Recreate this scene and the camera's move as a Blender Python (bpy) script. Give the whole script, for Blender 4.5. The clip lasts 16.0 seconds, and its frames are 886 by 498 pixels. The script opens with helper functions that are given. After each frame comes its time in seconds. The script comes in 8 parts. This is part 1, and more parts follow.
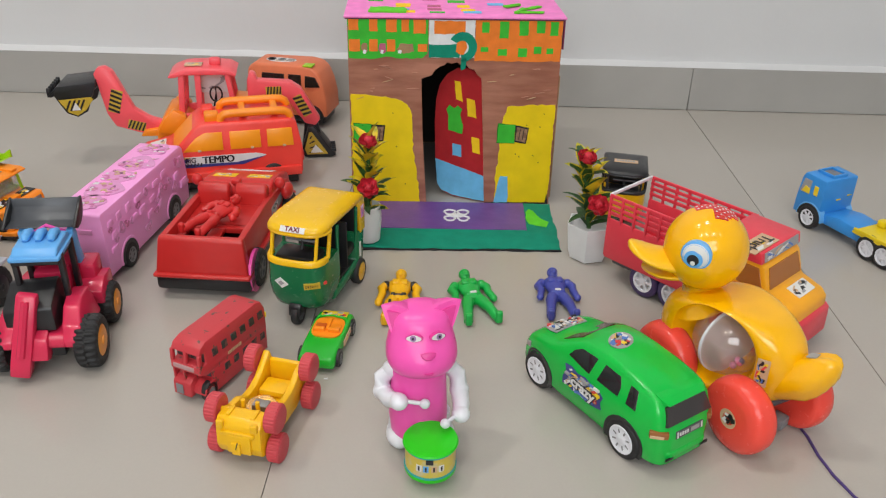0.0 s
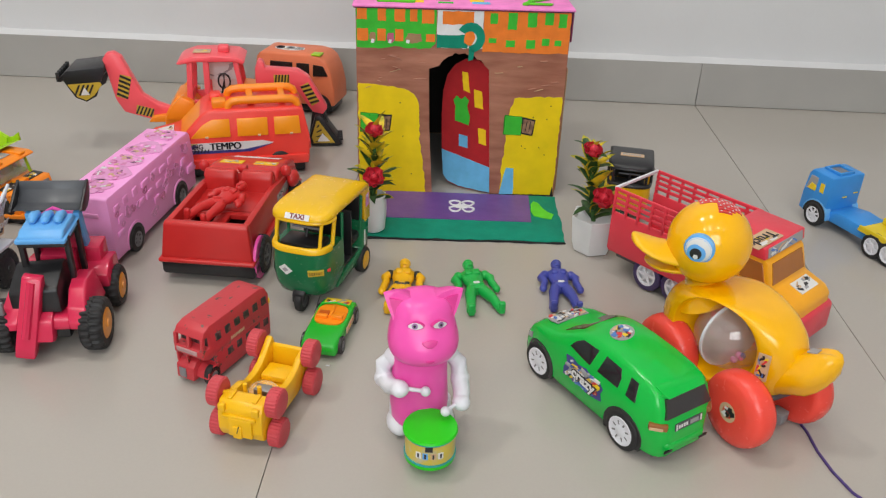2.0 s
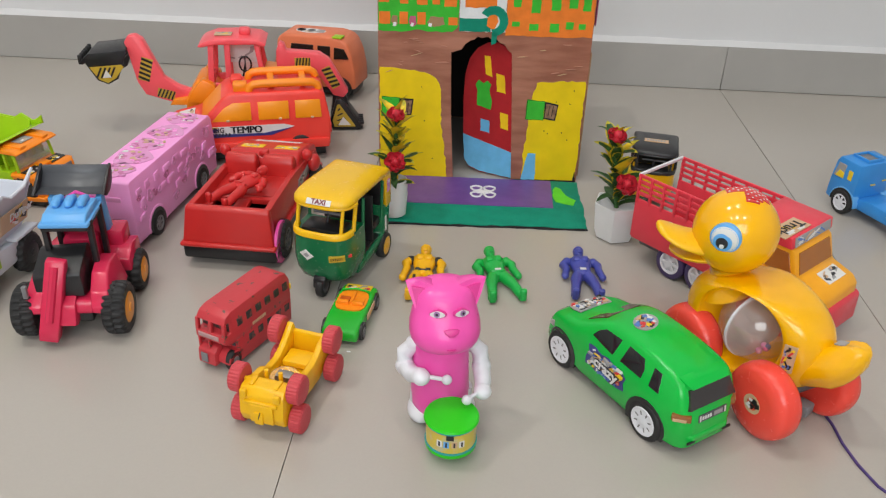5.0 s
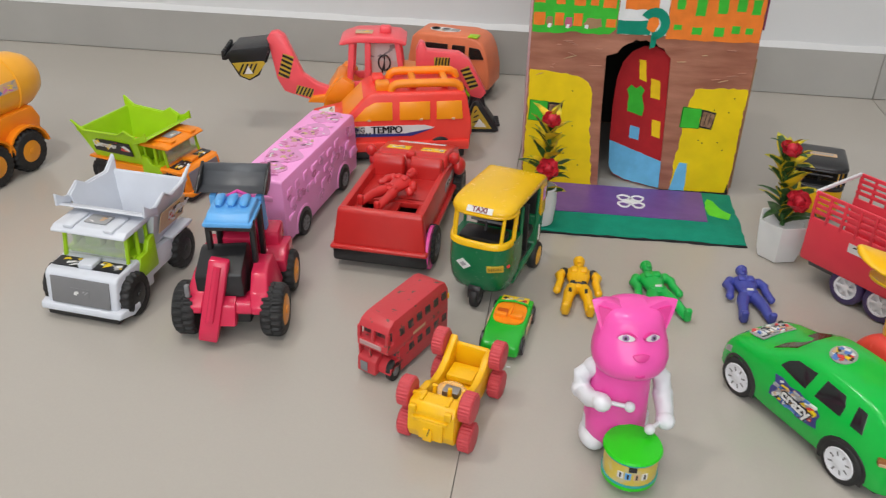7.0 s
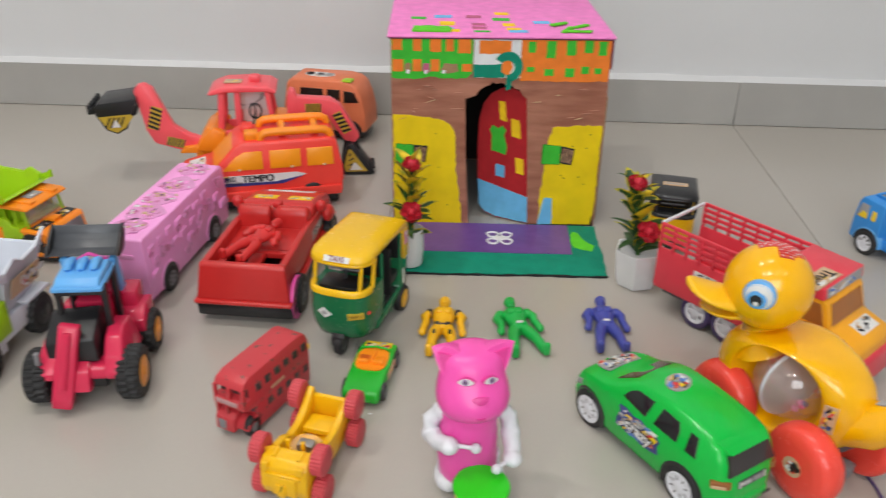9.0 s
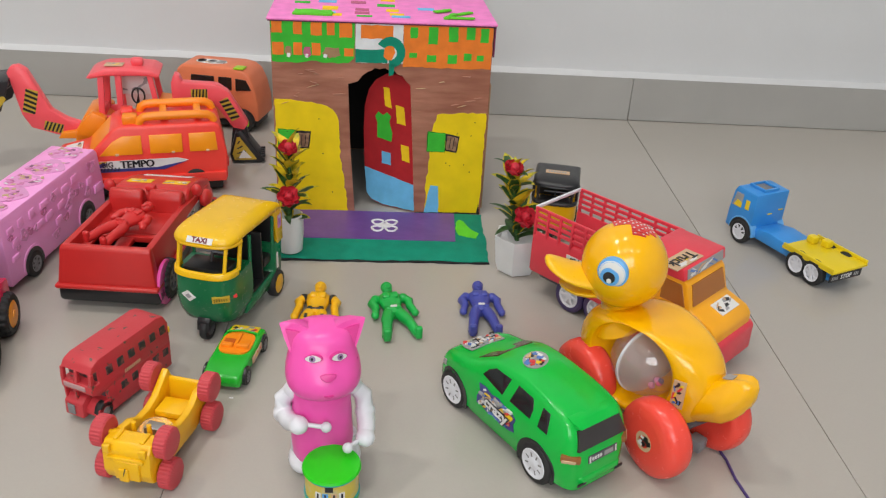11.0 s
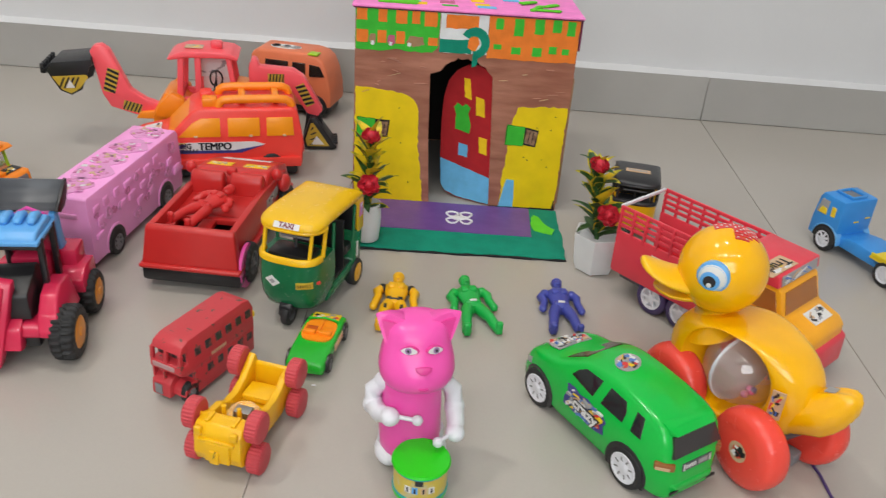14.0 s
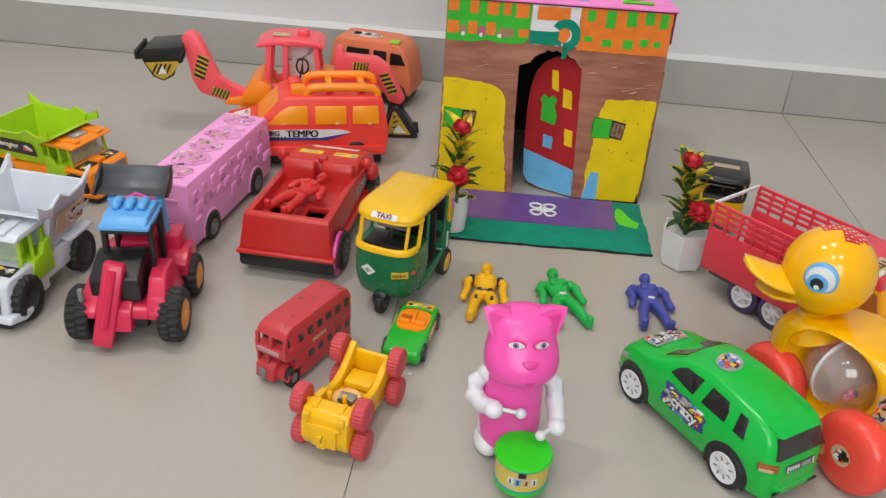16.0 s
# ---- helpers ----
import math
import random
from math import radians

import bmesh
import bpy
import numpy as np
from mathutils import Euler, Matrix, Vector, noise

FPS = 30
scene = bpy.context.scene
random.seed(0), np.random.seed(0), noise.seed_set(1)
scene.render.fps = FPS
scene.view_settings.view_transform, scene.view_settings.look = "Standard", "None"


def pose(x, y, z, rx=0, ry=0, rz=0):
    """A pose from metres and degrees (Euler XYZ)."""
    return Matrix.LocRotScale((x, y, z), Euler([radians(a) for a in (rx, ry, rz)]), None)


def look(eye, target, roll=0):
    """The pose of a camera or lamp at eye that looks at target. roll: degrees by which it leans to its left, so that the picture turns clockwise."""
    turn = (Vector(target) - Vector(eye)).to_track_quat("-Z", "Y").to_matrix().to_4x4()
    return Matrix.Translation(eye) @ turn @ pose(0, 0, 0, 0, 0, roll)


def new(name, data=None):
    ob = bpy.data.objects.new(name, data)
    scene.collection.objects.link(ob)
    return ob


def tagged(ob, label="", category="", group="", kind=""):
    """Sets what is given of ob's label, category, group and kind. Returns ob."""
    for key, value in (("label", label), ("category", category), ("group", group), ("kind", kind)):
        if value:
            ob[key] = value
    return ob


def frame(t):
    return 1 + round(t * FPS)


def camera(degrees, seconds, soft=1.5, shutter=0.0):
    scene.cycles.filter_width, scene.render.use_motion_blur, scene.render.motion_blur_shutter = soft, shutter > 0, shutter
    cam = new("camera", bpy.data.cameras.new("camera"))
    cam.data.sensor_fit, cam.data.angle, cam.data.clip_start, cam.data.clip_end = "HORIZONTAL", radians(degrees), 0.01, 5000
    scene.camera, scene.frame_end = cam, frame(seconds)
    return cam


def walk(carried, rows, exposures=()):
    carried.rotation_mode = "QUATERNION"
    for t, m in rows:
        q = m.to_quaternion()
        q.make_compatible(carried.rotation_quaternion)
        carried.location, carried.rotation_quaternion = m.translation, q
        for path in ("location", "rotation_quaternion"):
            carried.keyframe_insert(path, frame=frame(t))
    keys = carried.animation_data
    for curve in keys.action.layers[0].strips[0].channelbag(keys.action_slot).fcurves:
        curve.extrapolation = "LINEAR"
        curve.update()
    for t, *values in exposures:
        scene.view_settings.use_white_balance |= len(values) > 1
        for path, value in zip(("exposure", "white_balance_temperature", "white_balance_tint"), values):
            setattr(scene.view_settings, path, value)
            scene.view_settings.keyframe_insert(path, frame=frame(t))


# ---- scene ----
cam = camera(56.2, 16.0, soft=1.2, shutter=0.4)
PATH = [
    (0, (0.153, 0.041, 0.515), (0.133, 1.801, -0.434), 1.3),
    (0.5, (0.154, 0.041, 0.512), (0.127, 1.797, -0.445), 1.1),
    (1, (0.153, 0.045, 0.515), (0.12, 1.785, -0.47), 1.0),
    (1.5, (0.147, 0.042, 0.512), (0.117, 1.776, -0.485), 1.9),
    (2, (0.156, 0.037, 0.513), (0.121, 1.789, -0.451), 2.1),
    (2.5, (0.164, 0.032, 0.518), (0.131, 1.785, -0.444), 1.7),
    (3, (0.168, 0.031, 0.518), (0.106, 1.784, -0.443), 1.4),
    (3.5, (0.166, 0.037, 0.513), (0.098, 1.794, -0.44), 0.3),
    (3.7, (0.164, 0.038, 0.51), (0.095, 1.78, -0.471), -0.1),
    (5.8, (0.127, 0.053, 0.52), (0.027, 1.778, -0.488), 3.5),
    (6, (0.117, 0.056, 0.521), (-0.006, 1.779, -0.488), 3.3),
    (6.5, (0.092, 0.063, 0.512), (-0.078, 1.783, -0.496), 2.7),
    (7, (0.061, 0.072, 0.507), (-0.198, 1.777, -0.506), 1.1),
    (7.5, (0.044, 0.087, 0.501), (-0.236, 1.785, -0.518), 1.8),
    (8, (0.055, 0.082, 0.519), (-0.22, 1.79, -0.484), 0.8),
    (8.5, (0.078, 0.075, 0.53), (-0.146, 1.819, -0.424), -0.1),
    (9, (0.13, 0.077, 0.532), (0.046, 1.834, -0.42), 0.8),
    (9.5, (0.171, 0.082, 0.516), (0.211, 1.842, -0.433), 2.0),
    (9.7, (0.176, 0.077, 0.514), (0.212, 1.835, -0.439), 2.2),
    (11.8, (0.204, 0.074, 0.504), (0.3, 1.843, -0.423), 3.6),
    (12, (0.204, 0.074, 0.503), (0.302, 1.838, -0.435), 3.4),
    (12.5, (0.206, 0.075, 0.503), (0.314, 1.836, -0.439), 3.5),
    (13, (0.187, 0.082, 0.497), (0.289, 1.837, -0.456), 3.8),
    (13.5, (0.163, 0.083, 0.499), (0.238, 1.832, -0.468), 5.3),
    (14, (0.148, 0.084, 0.502), (0.135, 1.84, -0.455), 4.4),
    (14.5, (0.124, 0.084, 0.498), (0.063, 1.846, -0.446), 3.6),
    (15, (0.116, 0.077, 0.495), (0.016, 1.83, -0.463), 3.7),
    (15.5, (0.117, 0.08, 0.492), (0.016, 1.822, -0.485), 4.0),
    (16, (0.099, 0.078, 0.51), (-0.023, 1.807, -0.488), 4.0),
]
walk(cam, [(t, look(eye, target, roll)) for t, eye, target, roll in PATH])

# ---- world and light ----
world = bpy.data.worlds.new("world")
scene.world = world
world.use_nodes = True
bg = world.node_tree.nodes["Background"]
bg.inputs[0].default_value = (0.9, 0.95, 1.0, 1)
bg.inputs[1].default_value = 0.3


def area(name, eye, target, sx, sy, watts, colour):
    d = bpy.data.lights.new(name, "AREA")
    d.shape, d.size, d.size_y, d.energy, d.color = "RECTANGLE", sx, sy, watts, colour
    o = new(name, d)
    o.matrix_world = look(eye, target)
    return o


# added fill from an assumed window behind the walker, and the ceiling's lamps
area("window_daylight", (0.1, -2.1, 1.55), (0.0, 1.0, 0.2), 1.7, 1.3, 38, (0.93, 0.97, 1.0))
LAMPS = [(-1.2, -0.9, 9.5), (-0.3, -0.9, 9.5), (0.6, -0.9, 6.0), (1.5, -0.9, 2.0), (-0.9, 0.75, 13.5), (0.08, 0.75, 7.5)]
for lx, ly, watts in LAMPS:
    area("ceiling_lamp_light", (lx, ly, 2.645), (lx, ly, 0), 0.16, 0.16, watts, (1.0, 0.96, 0.9))
scene.view_settings.exposure = -0.02

# ---- materials ----


def material(name, colour, rough=0.4, var=0.06, scale=40.0, bump=0.0, bscale=300.0, metal=0.0, coat=0.0, spec=0.5, trans=0.0, second=None, mix=(0.45, 0.62)):
    m = bpy.data.materials.new(name)
    m.use_nodes = True
    nt = m.node_tree
    n, l = nt.nodes, nt.links
    p = n["Principled BSDF"]
    p.inputs["Roughness"].default_value = rough
    p.inputs["Metallic"].default_value = metal
    p.inputs["Coat Weight"].default_value = coat
    p.inputs["Specular IOR Level"].default_value = spec
    p.inputs["Transmission Weight"].default_value = trans
    tc = n.new("ShaderNodeTexCoord")
    t = n.new("ShaderNodeTexNoise")
    t.inputs["Scale"].default_value = scale
    t.inputs["Detail"].default_value = 5
    l.new(tc.outputs["Object"], t.inputs["Vector"])
    r = n.new("ShaderNodeValToRGB")
    c = Vector(colour)
    r.color_ramp.elements[0].position, r.color_ramp.elements[1].position = mix if second else (0.3, 0.7)
    r.color_ramp.elements[0].color = (*(c * (1 - var)), 1)
    r.color_ramp.elements[1].color = (*(second or [min(1, v * (1 + var)) for v in c]), 1)
    l.new(t.outputs["Fac"], r.inputs[0])
    l.new(r.outputs[0], p.inputs["Base Color"])
    t2 = n.new("ShaderNodeTexNoise")
    t2.inputs["Scale"].default_value = bscale
    t2.inputs["Detail"].default_value = 3
    l.new(tc.outputs["Object"], t2.inputs["Vector"])
    mr = n.new("ShaderNodeMapRange")
    mr.inputs["To Min"].default_value, mr.inputs["To Max"].default_value = rough * 0.8, min(1, rough * 1.25)
    l.new(t2.outputs["Fac"], mr.inputs["Value"])
    l.new(mr.outputs[0], p.inputs["Roughness"])
    if bump:
        b = n.new("ShaderNodeBump")
        b.inputs["Strength"].default_value = bump
        b.inputs["Distance"].default_value = 0.001
        l.new(t2.outputs["Fac"], b.inputs["Height"])
        l.new(b.outputs[0], p.inputs["Normal"])
    return m


def plastic(name, colour, rough=0.3, **k):
    return material(name, colour, rough, var=0.05, scale=25.0, bump=0.04, bscale=180.0, **k)


def paper(name, colour, **k):
    return material(name, colour, 0.72, var=0.09, scale=60.0, bump=0.25, bscale=500.0, spec=0.25, **k)


GREEN = plastic("green_plastic", (0.001, 0.5, 0.055), 0.2)
LIME = plastic("lime_plastic", (0.36, 0.62, 0.01), 0.35)
DIGRED = plastic("digger_red_plastic", (0.92, 0.105, 0.13), 0.32)
PANEORANGE = plastic("bright_orange_plastic", (0.95, 0.33, 0.01), 0.3)
YELLOW = plastic("yellow_plastic", (0.9, 0.5, 0.005), 0.3)
DUCK = plastic("glossy_yellow_plastic", (0.97, 0.485, 0.0015), 0.15, coat=0.15)
TAXIYELLOW = plastic("taxi_yellow_plastic", (0.85, 0.5, 0.006), 0.25)
TAXIGREEN = plastic("taxi_green_plastic", (0.008, 0.16, 0.06), 0.25)
ORANGE = plastic("orange_plastic", (0.95, 0.275, 0.01), 0.32)
VANORANGE = plastic("faded_orange_plastic", (0.76, 0.2, 0.085), 0.4)
RED = plastic("red_plastic", (0.6, 0.026, 0.026), 0.3)
JEEPRED = plastic("dark_red_plastic", (0.55, 0.024, 0.022), 0.32)
CORAL = plastic("coral_red_plastic", (0.9, 0.062, 0.045), 0.32)
TRUCKRED = plastic("pinkish_red_plastic", (0.8, 0.05, 0.08), 0.35)
WHEELRED = plastic("soft_red_plastic", (0.9, 0.075, 0.05), 0.25)
DULLRED = plastic("dull_red_wheel_plastic", (0.58, 0.06, 0.075), 0.5)
BUSRED = material("scuffed_red_paint", (0.6, 0.045, 0.058), 0.4, var=0.08, scale=150.0, bump=0.12, second=(0.12, 0.07, 0.05), mix=(0.645, 0.67))
TRACTORRED = plastic("crimson_plastic", (0.66, 0.026, 0.085), 0.2)
PINK = plastic("pink_plastic", (0.99, 0.395, 0.79), 0.36)
CATPINK = plastic("hot_pink_plastic", (0.92, 0.095, 0.45), 0.3)
BLUE = plastic("blue_plastic", (0.04, 0.28, 0.72), 0.34)
SKYBLUE = plastic("sky_blue_plastic", (0.12, 0.4, 0.8), 0.34)
FIGBLUE = plastic("violet_blue_plastic", (0.06, 0.075, 0.36), 0.34)
FIGGREEN = plastic("figure_green_plastic", (0.01, 0.42, 0.07), 0.3)
FIGGOLD = plastic("golden_yellow_plastic", (0.87, 0.46, 0.006), 0.3)
WHITE = plastic("white_plastic", (0.75, 0.765, 0.81), 0.3)
TIPWHITE = plastic("cool_white_plastic", (0.66, 0.69, 0.76), 0.3)
BLACK = plastic("black_plastic", (0.014, 0.014, 0.016), 0.35)
RUBBER = material("black_rubber", (0.016, 0.016, 0.017), 0.6, var=0.2, scale=80, bump=0.3)
DARKGREY = plastic("dark_grey_plastic", (0.07, 0.075, 0.085), 0.35)
GREY = plastic("grey_plastic", (0.2, 0.2, 0.21), 0.4)
GLASSBLACK = plastic("smoked_window_plastic", (0.012, 0.014, 0.014), 0.16)
HUBORANGE = plastic("amber_hub_plastic", (0.8, 0.3, 0.02), 0.35)
PURPLEWHEEL = plastic("purple_tyre_plastic", (0.055, 0.035, 0.12), 0.4)
CARD = paper("brown_cardboard", (0.36, 0.22, 0.12))
PBROWN = material("brown_paint", (0.335, 0.124, 0.077), 0.4, var=0.1, scale=14.0, bump=0.6, bscale=45.0, spec=0.45, second=(0.46, 0.2, 0.132), mix=(0.38, 0.68))
strokes = PBROWN.node_tree.nodes.new("ShaderNodeMapping")
strokes.inputs["Scale"].default_value = (1.0, 1.0, 4.5)
PBROWN.node_tree.links.new(PBROWN.node_tree.nodes["Texture Coordinate"].outputs["Object"], strokes.inputs["Vector"])
for k in ("Noise Texture", "Noise Texture.001"):
    PBROWN.node_tree.links.new(strokes.outputs["Vector"], PBROWN.node_tree.nodes[k].inputs["Vector"])
PYELLOW = material("yellow_paint", (0.86, 0.62, 0.004), 0.5, var=0.08, scale=30.0, bump=0.12, bscale=220.0, spec=0.35)
PORANGE = paper("orange_paper", (0.86, 0.22, 0.03))
PGREEN = paper("green_paper", (0.05, 0.5, 0.04))
PLEAF = paper("leaf_green_paper", (0.12, 0.62, 0.03))
PLEAFDARK = paper("dark_green_paint", (0.02, 0.22, 0.02))
PWHITE = paper("white_paper", (0.78, 0.8, 0.82))
PTEAL = paper("teal_felt", (0.004, 0.25, 0.16))
PPINK = paper("pink_paper", (0.88, 0.25, 0.6))
PMAUVE = paper("mauve_paper", (0.5, 0.12, 0.22))
PYEL2 = paper("yellow_paper", (0.92, 0.6, 0.015))
PBLUE = paper("light_blue_paper", (0.16, 0.5, 0.8))
PRED = paper("red_paper", (0.45, 0.02, 0.025))
PPURPLE = material("purple_glazed_paper", (0.15, 0.068, 0.29), 0.38, var=0.1, scale=40.0, bump=0.3, bscale=120.0)
PBLACK = paper("black_edge_paper", (0.02, 0.02, 0.022))
STWHITE = material("sticker_white", (0.75, 0.75, 0.74), 0.35)
STYELLOW = material("sticker_yellow", (0.85, 0.6, 0.02), 0.35)
STNAVY = material("sticker_navy", (0.045, 0.05, 0.24), 0.35)
HAZYELLOW = material("hazard_sticker_yellow", (0.55, 0.38, 0.035), 0.4)
STBLACK = material("sticker_black", (0.015, 0.015, 0.018), 0.35)
STBLUE = material("sticker_blue", (0.08, 0.2, 0.55), 0.35)
STRED = material("sticker_red", (0.7, 0.05, 0.05), 0.35)
STGREY = material("sticker_grey", (0.35, 0.35, 0.36), 0.4)
STPINK = material("sticker_mauve", (0.62, 0.2, 0.4), 0.4)
STLILAC = material("sticker_lilac", (0.75, 0.32, 0.6), 0.4)
STPLUM = material("sticker_plum", (0.22, 0.07, 0.16), 0.4)
STTAN = material("sticker_tan", (0.62, 0.42, 0.25), 0.4)
LEAF = material("silk_leaf", (0.03, 0.1, 0.02), 0.5, var=0.3, scale=90, second=(0.05, 0.14, 0.03))
LEAFTIP = material("silk_leaf_yellow", (0.36, 0.38, 0.02), 0.5, var=0.2, scale=70, second=(0.78, 0.56, 0.02), mix=(0.38, 0.56))
ROSE = material("silk_rose", (0.62, 0.022, 0.045), 0.6, var=0.3, scale=120)
POTWHITE = material("white_ceramic", (0.74, 0.75, 0.76), 0.3, var=0.03)
CORD = material("violet_cord", (0.07, 0.04, 0.18), 0.7, var=0.2, scale=300)

def clear_sheet(name, tint, frost, haze):
    """Thin clear plastic: mostly see-through, a little frosted, a little mirror-like."""
    m = bpy.data.materials.new(name)
    m.use_nodes = True
    nt = m.node_tree
    nt.nodes.remove(nt.nodes["Principled BSDF"])
    thin, gloss, soft, a, b = (nt.nodes.new(k) for k in ("ShaderNodeBsdfTransparent", "ShaderNodeBsdfGlossy", "ShaderNodeBsdfDiffuse", "ShaderNodeMixShader", "ShaderNodeMixShader"))
    thin.inputs["Color"].default_value = (*tint, 1)
    gloss.inputs["Roughness"].default_value = 0.07
    soft.inputs["Color"].default_value = (*haze, 1)
    a.inputs[0].default_value, b.inputs[0].default_value = frost, 0.1
    nt.links.new(thin.outputs[0], a.inputs[1])
    nt.links.new(soft.outputs[0], a.inputs[2])
    nt.links.new(a.outputs[0], b.inputs[1])
    nt.links.new(gloss.outputs[0], b.inputs[2])
    nt.links.new(b.outputs[0], nt.nodes["Material Output"].inputs[0])
    return m


DRUMCLEAR = clear_sheet("clear_drum_plastic", (1.0, 0.96, 0.92), 0.13, (1.0, 0.76, 0.72))
PANECLEAR = clear_sheet("clear_pane_plastic", (0.97, 0.98, 0.97), 0.22, (0.85, 0.87, 0.86))

# ---- mesh helpers ----


def add_box(bm, c, s, bevel=0.0, taper=(1, 1), m=None, mi=0, seg=2):
    """A bevelled box with centre c and size s; taper shrinks its top in x and y."""
    vs = [bm.verts.new((c[0] + sx * s[0] / 2 * (taper[0] if sz > 0 else 1), c[1] + sy * s[1] / 2 * (taper[1] if sz > 0 else 1), c[2] + sz * s[2] / 2))
          for sx in (-1, 1) for sy in (-1, 1) for sz in (-1, 1)]
    fs = [bm.faces.new([vs[i] for i in q]) for q in ((0, 1, 3, 2), (4, 6, 7, 5), (0, 4, 5, 1), (2, 3, 7, 6), (0, 2, 6, 4), (1, 5, 7, 3))]
    return finish(bm, vs, fs, bevel, m, mi, seg)


def finish(bm, vs, fs, bevel, m, mi, seg=2):
    if m is not None:
        bmesh.ops.transform(bm, matrix=m, verts=vs)
    for f in fs:
        f.material_index = mi
    if bevel:
        es = list({e for f in fs for e in f.edges})
        r = bmesh.ops.bevel(bm, geom=es, offset=bevel, segments=seg, profile=0.5, affect="EDGES", clamp_overlap=True)
        for f in r["faces"]:
            f.material_index = mi
    return bm


def add_prism(bm, poly, y0, y1, bevel=0.0, wf=None, m=None, mi=0, seg=2):
    """The outline poly of (x, z) drawn out from y0 to y1; wf(x, z) scales the width."""
    k = wf or (lambda x, z: 1)
    a = [bm.verts.new((x, y0 * k(x, z), z)) for x, z in poly]
    b = [bm.verts.new((x, y1 * k(x, z), z)) for x, z in poly]
    n = len(poly)
    fs = [bm.faces.new(a), bm.faces.new(b[::-1])] + [bm.faces.new((a[i], b[i], b[(i + 1) % n], a[(i + 1) % n])) for i in range(n)]
    bmesh.ops.recalc_face_normals(bm, faces=fs)
    return finish(bm, a + b, fs, bevel, m, mi, seg)


def add_cyl(bm, c, r, h, axis="z", r2=None, seg=24, bevel=0.0, m=None, mi=0):
    r2 = r if r2 is None else r2
    turn = {"z": Matrix(), "x": Matrix.Rotation(radians(90), 4, "Y"), "y": Matrix.Rotation(radians(-90), 4, "X")}[axis]
    a = [bm.verts.new((r * math.cos(t), r * math.sin(t), -h / 2)) for t in [2 * math.pi * i / seg for i in range(seg)]]
    b = [bm.verts.new((r2 * math.cos(t), r2 * math.sin(t), h / 2)) for t in [2 * math.pi * i / seg for i in range(seg)]]
    caps = [bm.faces.new(a[::-1]), bm.faces.new(b)]
    sides = [bm.faces.new((a[i], a[(i + 1) % seg], b[(i + 1) % seg], b[i])) for i in range(seg)]
    mm = (m or Matrix()) @ Matrix.Translation(c) @ turn
    bmesh.ops.transform(bm, matrix=mm, verts=a + b)
    for f in caps + sides:
        f.material_index = mi
    if bevel:
        r = bmesh.ops.bevel(bm, geom=list({e for f in caps for e in f.edges}), offset=bevel, segments=2, profile=0.5, affect="EDGES", clamp_overlap=True)
        for f in r["faces"]:
            f.material_index = mi
    return bm


def add_ball(bm, c, r, m=None, mi=0, u=24, v=14):
    r = (r, r, r) if isinstance(r, (int, float)) else r
    mm = (m or Matrix()) @ Matrix.Translation(c) @ Matrix.Diagonal((*r, 1))
    made = bmesh.ops.create_uvsphere(bm, u_segments=u, v_segments=v, radius=1, matrix=mm)
    for f in {f for w in made["verts"] for f in w.link_faces}:
        f.material_index = mi
    return bm


def add_lathe(bm, prof, c=(0, 0, 0), seg=28, m=None, mi=0, axis="z"):
    """A turned body: rows of (radius, height), closed at both ends."""
    turn = {"z": Matrix(), "x": Matrix.Rotation(radians(90), 4, "Y"), "y": Matrix.Rotation(radians(-90), 4, "X")}[axis]
    mm = (m or Matrix()) @ Matrix.Translation(c) @ turn
    rings = [[bm.verts.new(mm @ Vector((r * math.cos(2 * math.pi * i / seg), r * math.sin(2 * math.pi * i / seg), z))) for i in range(seg)] for r, z in prof]
    fs = [bm.faces.new((p[i], p[(i + 1) % seg], q[(i + 1) % seg], q[i])) for p, q in zip(rings, rings[1:]) for i in range(seg)]
    fs += [bm.faces.new(rings[0][::-1]), bm.faces.new(rings[-1])]
    for f in fs:
        f.material_index = mi
    return bm


def add_tube(bm, pts, r, seg=10, mi=0, m=None):
    """A round bar through the points; r is one radius or one for each point."""
    pts = [Vector(p) for p in pts]
    rr = r if isinstance(r, (list, tuple)) else [r] * len(pts)
    rings = []
    for i, p in enumerate(pts):
        d = (pts[min(i + 1, len(pts) - 1)] - pts[max(i - 1, 0)]).normalized()
        q = d.to_track_quat("Z", "Y").to_matrix()
        rings.append([bm.verts.new(p + q @ Vector((rr[i] * math.cos(2 * math.pi * k / seg), rr[i] * math.sin(2 * math.pi * k / seg), 0))) for k in range(seg)])
    fs = [bm.faces.new((a[k], a[(k + 1) % seg], b[(k + 1) % seg], b[k])) for a, b in zip(rings, rings[1:]) for k in range(seg)]
    fs += [bm.faces.new(rings[0][::-1]), bm.faces.new(rings[-1])]
    if m is not None:
        bmesh.ops.transform(bm, matrix=m, verts=[v for g in rings for v in g])
    for f in fs:
        f.material_index = mi
    return bm


def add_plate(bm, poly, z0, z1, m=None, mi=0, bevel=0.0):
    """A flat plate: the outline poly of (x, y) from z0 to z1."""
    a = [bm.verts.new((x, y, z0)) for x, y in poly]
    b = [bm.verts.new((x, y, z1)) for x, y in poly]
    n = len(poly)
    fs = [bm.faces.new(a[::-1]), bm.faces.new(b)] + [bm.faces.new((a[i], a[(i + 1) % n], b[(i + 1) % n], b[i])) for i in range(n)]
    bmesh.ops.recalc_face_normals(bm, faces=fs)
    return finish(bm, a + b, fs, bevel, m, mi)


